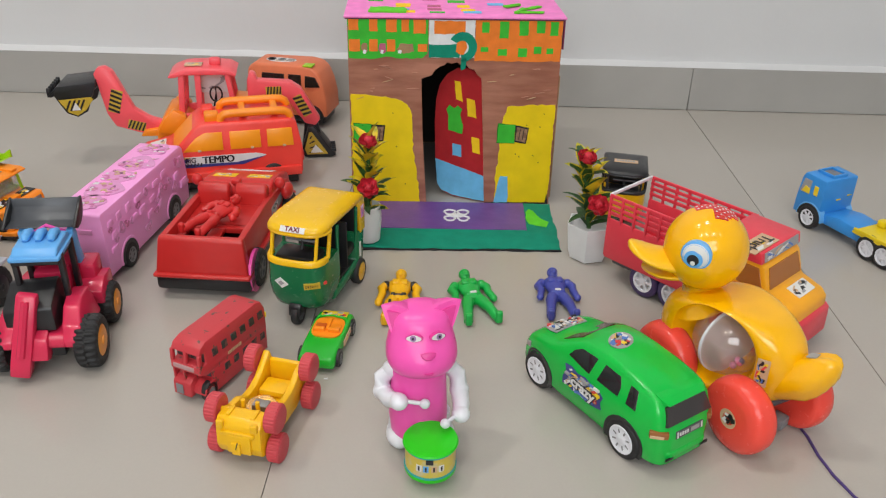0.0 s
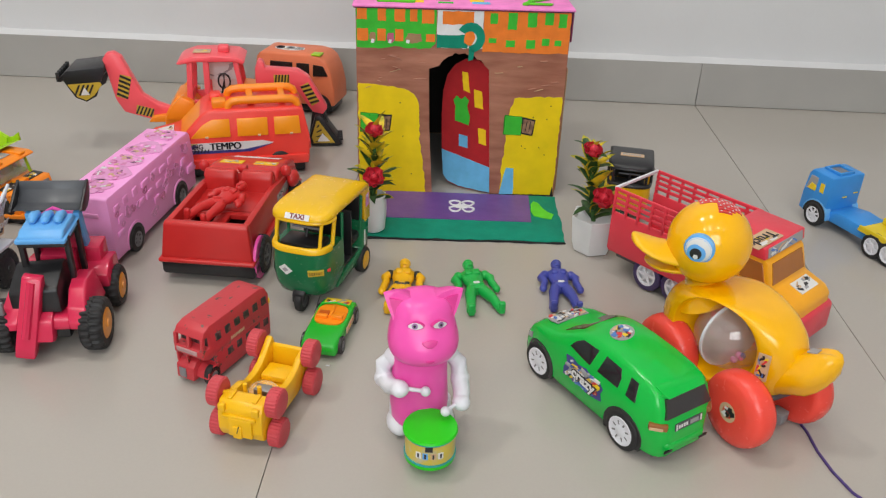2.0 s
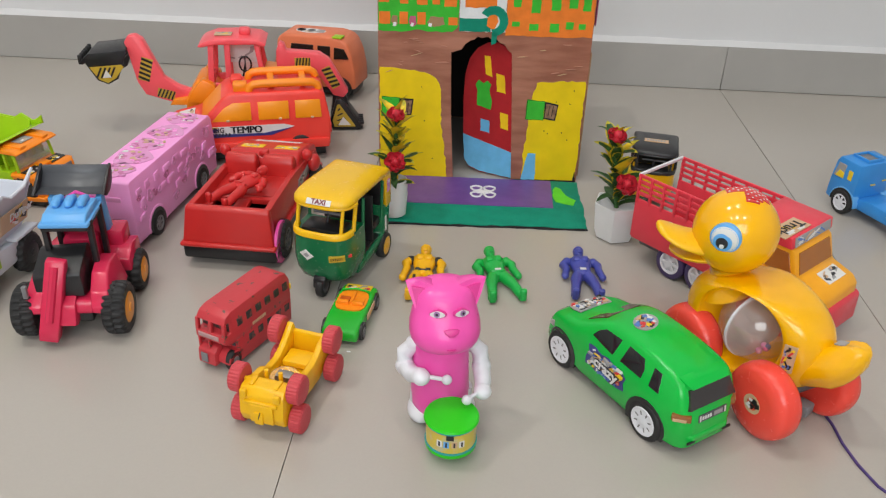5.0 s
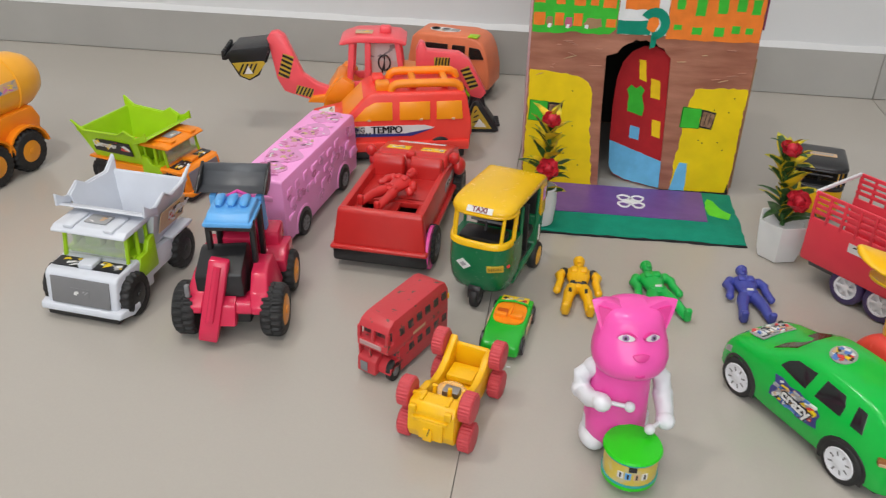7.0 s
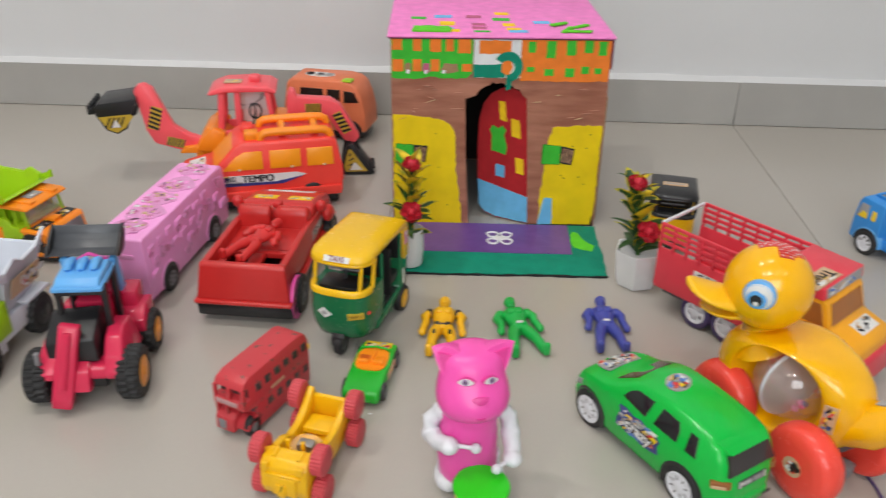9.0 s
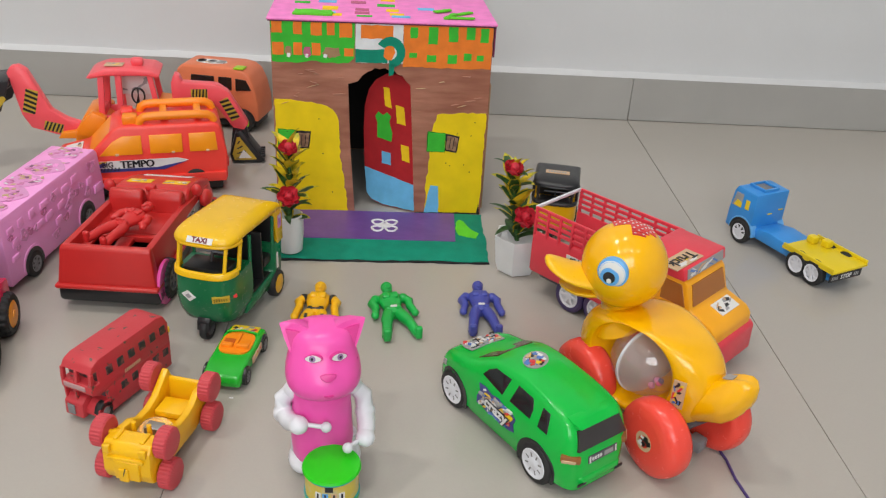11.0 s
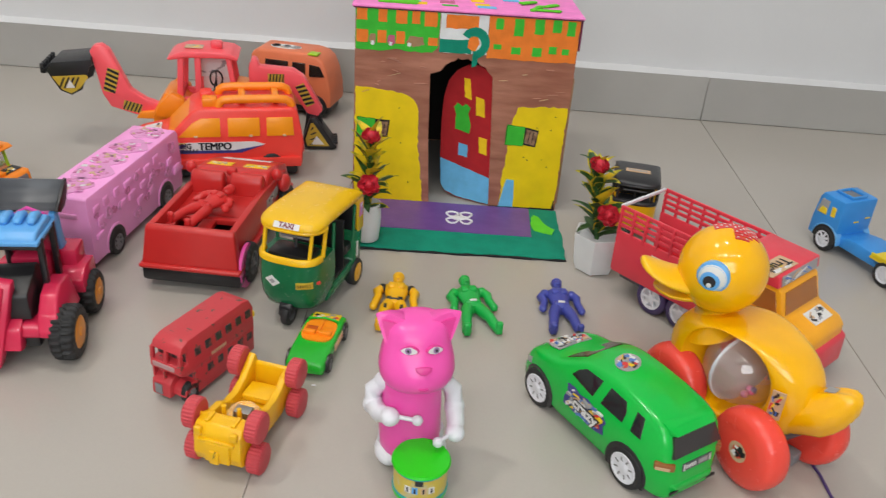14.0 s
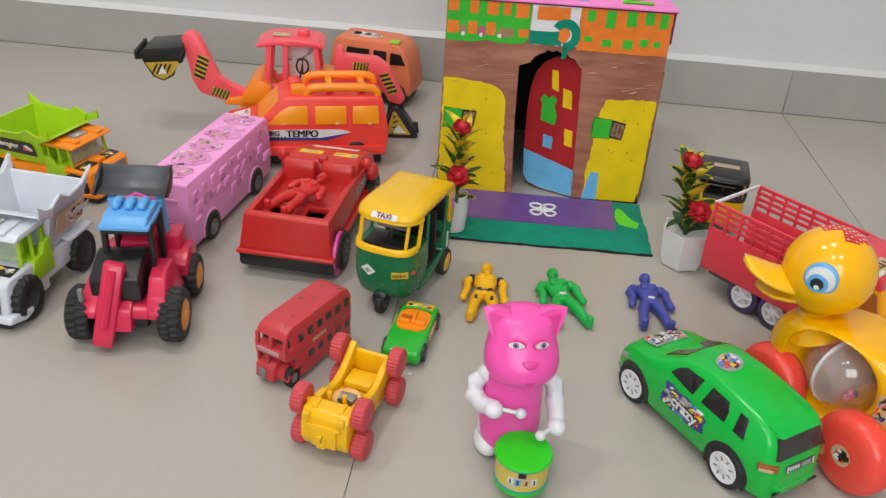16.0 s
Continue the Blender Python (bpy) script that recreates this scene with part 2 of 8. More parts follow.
def add_stack(bm, rings, mi=0, m=None):
    """A closed skin over rings of points, each ring with the same number of points."""
    rows = [[bm.verts.new(m @ Vector(p) if m else p) for p in r] for r in rings]
    n = len(rows[0])
    fs = [bm.faces.new((a[k], a[(k + 1) % n], b[(k + 1) % n], b[k])) for a, b in zip(rows, rows[1:]) for k in range(n)]
    fs += [bm.faces.new(rows[0][::-1]), bm.faces.new(rows[-1])]
    bmesh.ops.recalc_face_normals(bm, faces=fs)
    for f in fs:
        f.material_index = mi
    return bm


def half_loft(rows):
    """Rings for add_stack: each row is x and a half section of (y, z) from the keel to the roof line."""
    return [[(x, y, z) for y, z in sec] + [(x, -y, z) for y, z in sec[::-1]] for x, sec in rows]


def part(name, bm, mat, parent=None, label="", m=None, angle=38):
    me = bpy.data.meshes.new(name)
    bm.to_mesh(me)
    bm.free()
    for x in mat if isinstance(mat, (list, tuple)) else [mat]:
        me.materials.append(x)
    me.polygons.foreach_set("use_smooth", [True] * len(me.polygons))
    me.set_sharp_from_angle(angle=radians(angle))
    o = new(name, me)
    if parent:
        o.parent = parent
    if m is not None:
        o.matrix_local = m
    if label:
        o["label"] = label
    return o


def thing(name, m, label, category, group=""):
    o = new(name)
    o.empty_display_size = 0.02
    o.matrix_world = m
    return tagged(o, label, category, group)


def bmn():
    return bmesh.new()


def box(name, c, s, bevel, mat, parent, label="", **k):
    return part(name, add_box(bmn(), c, s, bevel, **k), mat, parent, label)


def cyl(name, c, r, h, axis, mat, parent, label="", **k):
    return part(name, add_cyl(bmn(), c, r, h, axis, **k), mat, parent, label)


def prism(name, poly, y0, y1, bevel, mat, parent, label="", **k):
    return part(name, add_prism(bmn(), poly, y0, y1, bevel, **k), mat, parent, label)


def structure(name, bm, mat, label):
    return tagged(part(name, bm, mat), label, "", "", "structure")

# ---- the room ----


def tile_material():
    """Pale glazed stone-look tile: broad clouds, fine speckle, a slightly uneven gloss."""
    m = material("glazed_floor_tile", (0.43, 0.4, 0.36), 0.2, var=0.06, scale=1.6, spec=0.5, bscale=3.0)
    cloud = m.node_tree.nodes["Color Ramp"].color_ramp
    cloud.interpolation = "EASE"
    cloud.elements[0].position, cloud.elements[1].position = 0.12, 0.88
    for k in ("Noise Texture", "Noise Texture.001"):
        m.node_tree.nodes[k].inputs["Detail"].default_value = 1.0
    nt = m.node_tree
    n, l = nt.nodes, nt.links
    p = n["Principled BSDF"]
    base = p.inputs["Base Color"].links[0].from_socket
    tc = n.new("ShaderNodeTexCoord")
    fine = n.new("ShaderNodeTexNoise")
    fine.inputs["Scale"].default_value = 420.0
    fine.inputs["Detail"].default_value = 4
    l.new(tc.outputs["Object"], fine.inputs["Vector"])
    ramp = n.new("ShaderNodeValToRGB")
    ramp.color_ramp.elements[0].position, ramp.color_ramp.elements[1].position = 0.3, 0.7
    ramp.color_ramp.elements[0].color, ramp.color_ramp.elements[1].color = (0.99, 0.99, 0.99, 1), (1.01, 1.01, 1.01, 1)
    l.new(fine.outputs["Fac"], ramp.inputs[0])
    mul = n.new("ShaderNodeMix")
    mul.data_type, mul.blend_type = "RGBA", "MULTIPLY"
    mul.inputs[0].default_value = 1.0
    l.new(base, mul.inputs[6])
    l.new(ramp.outputs[0], mul.inputs[7])
    l.new(mul.outputs[2], p.inputs["Base Color"])
    return m


TILE = tile_material()
GROUT = material("dark_grout", (0.27, 0.26, 0.24), 0.8)
SKIRT = material("grey_skirting_tile", (0.4, 0.39, 0.37), 0.35, var=0.06, scale=6.0)
WALLPAINT = material("white_wall_paint", (0.66, 0.665, 0.675), 0.75, var=0.025, scale=4.0, bump=0.15, bscale=120)
CEILPAINT = material("white_ceiling_paint", (0.8, 0.8, 0.79), 0.8, var=0.02, scale=3.0)

WALL_Y = 1.6
structure("floor", add_box(bmn(), (0, -0.2, -0.012), (5.2, 4.2, 0.016)), GROUT, "dark grout bed under pale floor tiles")
structure("wall_north", add_box(bmn(), (0, WALL_Y + 0.075, 1.33), (5.0, 0.13, 2.7)), WALLPAINT, "plain white painted wall behind the toys")
structure("wall_west", add_box(bmn(), (-2.56, -0.25, 1.33), (0.12, 3.7, 2.7)), WALLPAINT, "plain white painted side wall")
structure("wall_east", add_box(bmn(), (2.56, -0.25, 1.33), (0.12, 3.7, 2.7)), WALLPAINT, "plain white painted side wall")
structure("ceiling", add_box(bmn(), (0, -0.25, 2.72), (5.3, 4.1, 0.08)), CEILPAINT, "plain white painted ceiling")
bm = bmn()
for c, s in (((-1.6625, -2.2, 1.33), (1.775, 0.12, 2.7)), ((1.7625, -2.2, 1.33), (1.575, 0.12, 2.7)), ((0.1, -2.2, 0.42), (1.75, 0.12, 0.88)), ((0.1, -2.2, 2.46), (1.75, 0.12, 0.44))):
    add_box(bm, c, s)
structure("wall_south", bm, WALLPAINT, "white painted wall with an opening for an assumed window")

# tiles of 0.6 by 1.2 m and skirting tiles
floor_ob = bpy.data.objects["floor"]
for j in range(3):
    for x0, x1 in ((-2.4, -1.2), (-1.2, 0.0), (0.0, 0.6), (0.6, 1.2), (1.2, 1.8), (1.8, 2.4)):
        o = part("tile", add_box(bmn(), (0, 0, 0), (x1 - x0 - 0.0008, 1.1992, 0.006), 0.0003, seg=1), TILE, floor_ob)
        o.location = ((x0 + x1) / 2, 1.0 - 1.2 * j, -0.003)
skirting = structure("baseboard", add_box(bmn(), (0, WALL_Y + 0.004, 0.04), (4.99, 0.014, 0.074)), material("pale_skirting_mortar", (0.36, 0.35, 0.335), 0.8), "mortar bed behind the grey skirting tiles")
for i, (x0, x1) in enumerate(((-2.4, -1.2), (-1.2, 0.0), (0.0, 0.6), (0.6, 1.2), (1.2, 1.8), (1.8, 2.4))):
    o = part("skirting_tile", add_box(bmn(), (0, 0, 0), (x1 - x0 - 0.0008, 0.011, 0.082), 0.001, seg=1), SKIRT, skirting)
    o.location = ((x0 + x1) / 2, WALL_Y - 0.006 + 0.0005 * (i % 2), 0.0415)
bm = bmn()
pts = [(-2.5 + 0.05 * i, 0.0065 + 0.0025 * noise.noise((i * 0.7, 0, 0))) for i in range(101)]
for (xa, ha), (xb, hb) in zip(pts, pts[1:]):
    vs = [bm.verts.new(p) for p in ((xa, WALL_Y - 0.011, 0.0826), (xb, WALL_Y - 0.011, 0.0826), (xb, WALL_Y + 0.011, 0.0826 + hb), (xa, WALL_Y + 0.011, 0.0826 + ha))]
    bm.faces.new(vs)
bmesh.ops.remove_doubles(bm, verts=bm.verts, dist=0.0001)
structure("trim", bm, WALLPAINT, "uneven white plaster edge above the skirting tiles")

# assumed window for the fill light, ceiling lamps behind and above
win = structure("window_1", add_box(bmn(), (0.1, -2.19, 0.875), (1.75, 0.16, 0.03), 0.004), WHITE, "assumed white framed window, unseen, around the fill light")
for k in range(4):
    box("window_frame", (-0.775 + 1.75 / 3 * k, -2.19, 1.57), (0.04, 0.06, 1.36), 0.004, WHITE, win)
box("window_frame", (0.1, -2.19, 2.23), (1.75, 0.06, 0.04), 0.004, WHITE, win)
LAMPGLOW = bpy.data.materials.new("lamp_diffuser")
LAMPGLOW.use_nodes = True
LAMPGLOW.node_tree.nodes["Principled BSDF"].inputs["Emission Color"].default_value = (1, 0.97, 0.92, 1)
LAMPGLOW.node_tree.nodes["Principled BSDF"].inputs["Emission Strength"].default_value = 4.0
for lx, ly, watts in LAMPS:
    lamp = thing("ceiling_light", pose(lx, ly, 2.68), "square white ceiling light panel, switched on", "lamp", "ceiling lights in a row")
    box("frame", (0, 0, -0.008), (0.2, 0.2, 0.024), 0.003, WHITE, lamp)
    box("diffuser", (0, 0, -0.022), (0.17, 0.17, 0.008), 0.002, LAMPGLOW, lamp)

# ---- stickers, lettering, wheels ----


def plane(o, X, Y):
    """A pose whose x and y lie in a surface and whose z looks out of it."""
    X, Y = Vector(X).normalized(), Vector(Y).normalized()
    Z = X.cross(Y).normalized()
    Y = Z.cross(X)
    m = Matrix((X, Y, Z)).transposed().to_4x4()
    m.translation = o
    return m


def left(x, y, z, lean=0.0):
    return plane((x, y, z), (-1, 0, 0), (0, -math.sin(lean), math.cos(lean)))


def right(x, y, z, lean=0.0):
    return plane((x, y, z), (1, 0, 0), (0, math.sin(lean), math.cos(lean)))


def on_top(x, y, z, turn=0.0):
    return plane((x, y, z), (math.cos(turn), math.sin(turn), 0), (-math.sin(turn), math.cos(turn), 0))


def oval(w, h, n=20):
    return [(w / 2 * math.cos(2 * math.pi * i / n), h / 2 * math.sin(2 * math.pi * i / n)) for i in range(n)]


def rect(x0, y0, x1, y1):
    return [(x0, y0), (x1, y0), (x1, y1), (x0, y1)]


def sticker(parent, m, w, h, mats, seed, n=10, outline=None, label=""):
    """A printed sticker: a base sheet, and small printed shapes of several colours as pieces on it."""
    rng = random.Random(seed)
    bm = add_plate(bmn(), outline or rect(-w / 2, -h / 2, w / 2, h / 2), -0.0006, 0.0003)
    flat = parent.parent is not None
    o = None if flat else part("sticker", bm, mats[0], parent, label, m)
    for i in range(n):
        fine = 0.55 if n > 30 else 1.0
        a, b = rng.uniform(0.1, 0.3) * w * fine, rng.uniform(0.1, 0.3) * h * fine
        x, y = rng.uniform(-0.4, 0.4) * w, rng.uniform(-0.37, 0.37) * h
        if outline and n < 30 and (2 * x / w) ** 2 + (2 * y / h) ** 2 > 0.5:
            x, y = x * 0.5, y * 0.5
        t = rng.uniform(-0.6, 0.6)
        q = [(x + u * math.cos(t) - v * math.sin(t), y + u * math.sin(t) + v * math.cos(t)) for u, v in ((-a / 2, -b / 2), (a / 2, -b / 2 * rng.uniform(0.3, 1)), (a / 2, b / 2), (-a / 2 * rng.uniform(0.3, 1), b / 2))]
        q = [(max(-w * 0.46, min(w * 0.46, u)), max(-h * 0.44, min(h * 0.44, v))) for u, v in q]
        k = 1 + i % (len(mats) - 1)
        if flat:
            add_plate(bm, q, 0.0003, 0.0004 + 0.00003 * i, mi=k)
        else:
            part("print", add_plate(bmn(), q, 0.0002, 0.0004 + 0.00003 * i), mats[k], o)
    return part("sticker", bm, mats, parent, label, m) if flat else o


def bars(bm, x, y, w, h, n, mi, z=0.0006):
    for i in range(n):
        add_plate(bm, rect(x + w * i / n, y, x + w * (i + 0.62) / n, y + h), 0.0002, z, mi=mi)


def lettering(parent, text, size, mat, m, shear=0.0, name="lettering", fat=0.02):
    c = bpy.data.curves.new(name, "FONT")
    c.body, c.size, c.extrude, c.align_x, c.align_y, c.resolution_u, c.shear = text, size, 0.0002, "CENTER", "CENTER", 3, shear
    c.offset = size * fat
    tmp = bpy.data.objects.new("tmp", c)
    me = bpy.data.meshes.new_from_object(tmp)
    bpy.data.objects.remove(tmp)
    bpy.data.curves.remove(c)
    me.materials.clear()
    me.materials.append(mat)
    o = new(name, me)
    o.parent = parent
    o.matrix_local = m
    return o


def add_tread(bm, rows, lugs, deep):
    """A turned tyre round the y axis; rows of (radius, y, 0 plain / 1, 2 cut by lugs)."""
    seg = lugs * 4 if lugs else 28
    rings = []
    for rad, yy, cut in rows:
        ring_v = []
        for k in range(seg):
            q = (k + 2 * (cut == 2)) % 4 if lugs else 0
            rr = rad * (1 - deep * (1 if cut and q >= 2 else 0))
            a = 2 * math.pi * k / seg
            ring_v.append(bm.verts.new((rr * math.sin(a), yy, rr * math.cos(a))))
        rings.append(ring_v)
    fs = [bm.faces.new((p[k], p[(k + 1) % seg], q[(k + 1) % seg], q[k])) for p, q in zip(rings, rings[1:]) for k in range(seg)]
    fs += [bm.faces.new(rings[0]), bm.faces.new(rings[-1])]
    bmesh.ops.recalc_face_normals(bm, faces=fs)
    return bm


def wheel(parent, x, y, r, w, tyre, hub, hubr=0.62, spokes=5, lugs=0, z=None, steer=0.0, solid=False, slots=False, label=""):
    """A wheel on the side of y: a tyre, with its rim as a piece of its own."""
    s = 1 if y > 0 else -1
    bm = bmn()
    rows = [(r * 0.3, -w / 2, 0), (r * 0.86, -w / 2, 0), (r * 0.95, -w * 0.42, 1), (r, -w * 0.3, 1), (r, -w * 0.04, 1), (r, w * 0.04, 2), (r, w * 0.3, 2), (r * 0.95, w * 0.42, 2), (r * 0.86, w / 2, 0), (r * hubr, w / 2, 0), (r * hubr * 0.97, w / 2 - w * 0.16, 0), (r * 0.2, w / 2 - w * 0.16, 0)]
    add_tread(bm, rows, lugs, 0.075)
    o = part("wheel", bm, tyre, parent, label, pose(x, y, r if z is None else z, 0, 0, (0 if s > 0 else 180) + steer))
    bm = bmn()
    y0 = w / 2 - w * 0.14
    if slots:
        add_lathe(bm, [(r * hubr, 0), (r * hubr, w * 0.15), (r * hubr * 0.93, w * 0.19), (r * hubr * 0.85, w * 0.15), (r * hubr * 0.42, w * 0.12), (r * hubr * 0.34, w * 0.17), (r * 0.05, w * 0.18)], c=(0, y0, 0), axis="y", seg=24)
        for k in range(spokes):
            add_box(bm, (r * hubr * 0.63, y0 + w * 0.128, 0), (r * hubr * 0.36, w * 0.03, r * hubr * 0.11), m=Matrix.Rotation(2 * math.pi * (k + 0.5) / spokes, 4, "Y"), mi=1)
        part("rim", bm, [hub, GREY], o)
        return o
    if solid:
        add_lathe(bm, [(r * hubr, 0), (r * hubr, w * 0.1), (r * hubr * 0.85, w * 0.16), (r * hubr * 0.3, w * 0.16), (r * hubr * 0.28, w * 0.22), (r * 0.05, w * 0.24)], c=(0, y0, 0), axis="y", seg=20)
    else:
        add_lathe(bm, [(r * hubr * 0.8, 0), (r * hubr, 0), (r * hubr, w * 0.13), (r * hubr * 0.84, w * 0.13), (r * hubr * 0.8, 0.0)], c=(0, y0, 0), axis="y", seg=20)
        add_cyl(bm, (0, y0 + w * 0.06, 0), r * hubr * 0.3, w * 0.12, "y", seg=12)
        for k in range(spokes):
            add_box(bm, (r * hubr * 0.52, y0 + w * 0.05, 0), (r * hubr * 0.66, w * 0.08, r * hubr * 0.26), m=Matrix.Rotation(2 * math.pi * k / spokes, 4, "Y"))
    part("rim", bm, hub, o)
    return o


def slope(bm, p0, p1, w0, w1, lift=0.0008, deep=0.002, mi=0):
    """A thin sheet across the vehicle between the profile points p0 and p1, with half widths w0 and w1."""
    d = Vector((p1[0] - p0[0], 0, p1[1] - p0[1])).normalized()
    nrm = Vector((-d.z, 0, d.x))
    a, b = Vector((p0[0], 0, p0[1])), Vector((p1[0], 0, p1[1]))
    vs = [bm.verts.new(q + nrm * k + Vector((0, y, 0))) for k in (-deep, lift) for q, y in ((a, -w0), (a, w0), (b, w1), (b, -w1))]
    fs = [bm.faces.new([vs[i] for i in f]) for f in ((3, 2, 1, 0), (4, 5, 6, 7), (0, 1, 5, 4), (1, 2, 6, 5), (2, 3, 7, 6), (3, 0, 4, 7))]
    bmesh.ops.recalc_face_normals(bm, faces=fs)
    for f in fs:
        f.material_index = mi
    return bm


def arch(x, z, r, floor_z, n=12):
    """The outline of a wheel arch above floor_z."""
    t0 = math.asin(max(-1, min(1, (floor_z - z) / r)))
    return [(x + r * math.cos(t0 + (math.pi - 2 * t0) * i / n), z + r * math.sin(t0 + (math.pi - 2 * t0) * i / n)) for i in range(n + 1)]


# ---- cardboard house ----
HW, HH, HD = 0.284, 0.2665, 0.25
house = thing("cardboard_house", pose(0.009, 1.127, 0, 0, 0, 3.7), "painted cardboard box house with an open red door", "toy house")
opening = [(0.106, 0.0), (0.103, 0.05), (0.1, 0.1), (0.0985, 0.15), (0.0975, 0.186), (0.104, 0.188), (0.111, 0.1905), (0.116, 0.198), (0.123, 0.203), (0.128, 0.2045), (0.132, 0.2085), (0.138, 0.2065), (0.145, 0.2085), (0.151, 0.2045), (0.157, 0.2055), (0.162, 0.2), (0.168, 0.199), (0.172, 0.1925), (0.179, 0.186), (0.1845, 0.1), (0.19, 0.0)]
front = part("front_wall", add_prism(bmn(), [(0, 0)] + opening + [(HW, 0), (HW, HH), (0, HH)], 0.0, 0.004), PBROWN, house, "front panel painted brown")
box("side_wall", (0.002, HD / 2 + 0.004, HH / 2), (0.004, HD - 0.008, HH), 0.0005, paper("pale_pink_paper", (0.72, 0.52, 0.56)), house, "pale pink side panel")
box("side_wall", (HW - 0.002, HD / 2 + 0.004, HH / 2), (0.004, HD - 0.008, HH), 0.0005, CARD, house)
box("back_wall", (HW / 2, HD - 0.002, HH / 2), (HW, 0.004, HH), 0.0005, CARD, house)
# near-black sheets stand in for the deep shade inside the house
INNERSHADE = paper("inner_shade_black", (0.025, 0.022, 0.02))
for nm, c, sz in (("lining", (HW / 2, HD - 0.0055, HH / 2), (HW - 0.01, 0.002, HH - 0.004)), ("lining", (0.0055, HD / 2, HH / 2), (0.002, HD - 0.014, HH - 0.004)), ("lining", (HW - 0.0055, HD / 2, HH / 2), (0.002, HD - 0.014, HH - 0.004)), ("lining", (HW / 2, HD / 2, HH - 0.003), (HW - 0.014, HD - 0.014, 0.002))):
    box(nm, c, sz, 0, INNERSHADE, house)


def facade(name, poly, mat, parent=house, lift=0.0007, label=""):
    return part(name, add_prism(bmn(), [(x, z + 0.054 * max(0, z - 0.2)) for x, z in poly], -lift, 0.001), mat, parent, label)


def wobble(poly, seed, amp=0.0012, step=0.006):
    rng, out = random.Random(seed), []
    for (xa, ya), (xb, yb) in zip(poly, poly[1:] + poly[:1]):
        n = max(1, int(math.hypot(xb - xa, yb - ya) / step))
        for i in range(n):
            k = amp if i else 0
            out.append((xa + (xb - xa) * i / n + rng.uniform(-k, k), ya + (yb - ya) * i / n + rng.uniform(-k, k)))
    return out


facade("yellow_patch", wobble([(0.002, 0.002), (0.097, 0.002), (0.092, 0.045), (0.087, 0.08), (0.085, 0.135), (0.078, 0.15), (0.062, 0.158), (0.03, 0.162), (0.002, 0.164)], 1), PYELLOW, label="yellow painted wall area")
facade("yellow_patch", wobble([(0.204, 0.002), (0.282, 0.002), (0.282, 0.15), (0.245, 0.15), (0.216, 0.147), (0.2105, 0.125), (0.2085, 0.085), (0.205, 0.05)], 2), PYELLOW, label="yellow painted wall area")
facade("blue_patch", wobble([(0.2035, 0.001), (0.224, 0.001), (0.222, 0.043), (0.2115, 0.044), (0.208, 0.03)], 3, 0.0006), PBLUE, lift=0.0012)
facade("green_band", wobble([(0.001, 0.213), (0.03, 0.2115), (0.05, 0.215), (0.07, 0.2125), (0.098, 0.213), (0.105, 0.219), (0.106, 0.262), (0.001, 0.262)], 4, 0.0009), PGREEN)
for i, (u, w, z) in enumerate(((0.002, 0.013, 0.2475), (0.029, 0.011, 0.2465), (0.051, 0.014, 0.246), (0.071, 0.01, 0.2465), (0.0865, 0.016, 0.244))):
    facade("orange_square", wobble(rect(u, z, u + w, 0.2615), 5 + i, 0.0007), PORANGE, lift=0.0012)
for i, (u, w) in enumerate(((0.002, 0.014), (0.0285, 0.011), (0.0515, 0.011), (0.0925, 0.012))):
    facade("orange_square", wobble(rect(u, 0.2215, u + w, 0.2365 if i < 3 else 0.231), 15 + i, 0.0008), PORANGE, lift=0.0012)
for i, (u, w) in enumerate(((0.0175, 0.009), (0.0405, 0.0105), (0.064, 0.024))):
    facade("peeled_patch", wobble([(u, 0.224), (u + w * 0.4, 0.2185), (u + w, 0.222), (u + w * 0.9, 0.2315), (u + w * 0.2, 0.2315)], 95 + i, 0.0009, 0.003), PMAUVE if i == 1 else CARD, lift=0.0013)
    facade("torn_spot", wobble([(u + 0.002, 0.2195), (u + 0.006, 0.2185), (u + 0.007, 0.223), (u + 0.003, 0.2235)], 98 + i, 0.0006, 0.002), PWHITE, lift=0.0017)
facade("white_panel", wobble(rect(0.107, 0.214, 0.168, 0.262), 30, 0.0006), PWHITE)
facade("orange_panel", wobble(rect(0.114, 0.244, 0.155, 0.26), 31, 0.0008), PORANGE, lift=0.0012)
facade("teal_panel", wobble(rect(0.107, 0.214, 0.148, 0.231), 32, 0.0008), PTEAL, lift=0.0012)
ring = [(0.152 + 0.019 * math.cos(t), 0.228 + 0.019 * math.sin(t)) for t in [math.radians(a) for a in range(150, -110, -20)]]
ring += [(0.151 + 0.009 * math.cos(t), 0.227 + 0.009 * math.sin(t)) for t in [math.radians(a) for a in range(-100, 160, 20)]]
facade("teal_hook", ring, PTEAL, lift=0.0018)
facade("teal_stem", wobble([(0.15, 0.198), (0.156, 0.2), (0.158, 0.214), (0.15, 0.213)], 33, 0.0005), PTEAL, lift=0.0018)
facade("orange_tongue", wobble([(0.139, 0.247), (0.15, 0.247), (0.158, 0.228), (0.152, 0.216), (0.143, 0.222), (0.145, 0.236)], 34, 0.0006), PORANGE, lift=0.0015)
facade("orange_band", wobble(rect(0.168, 0.21, 0.283, 0.262), 35, 0.0008), PORANGE)
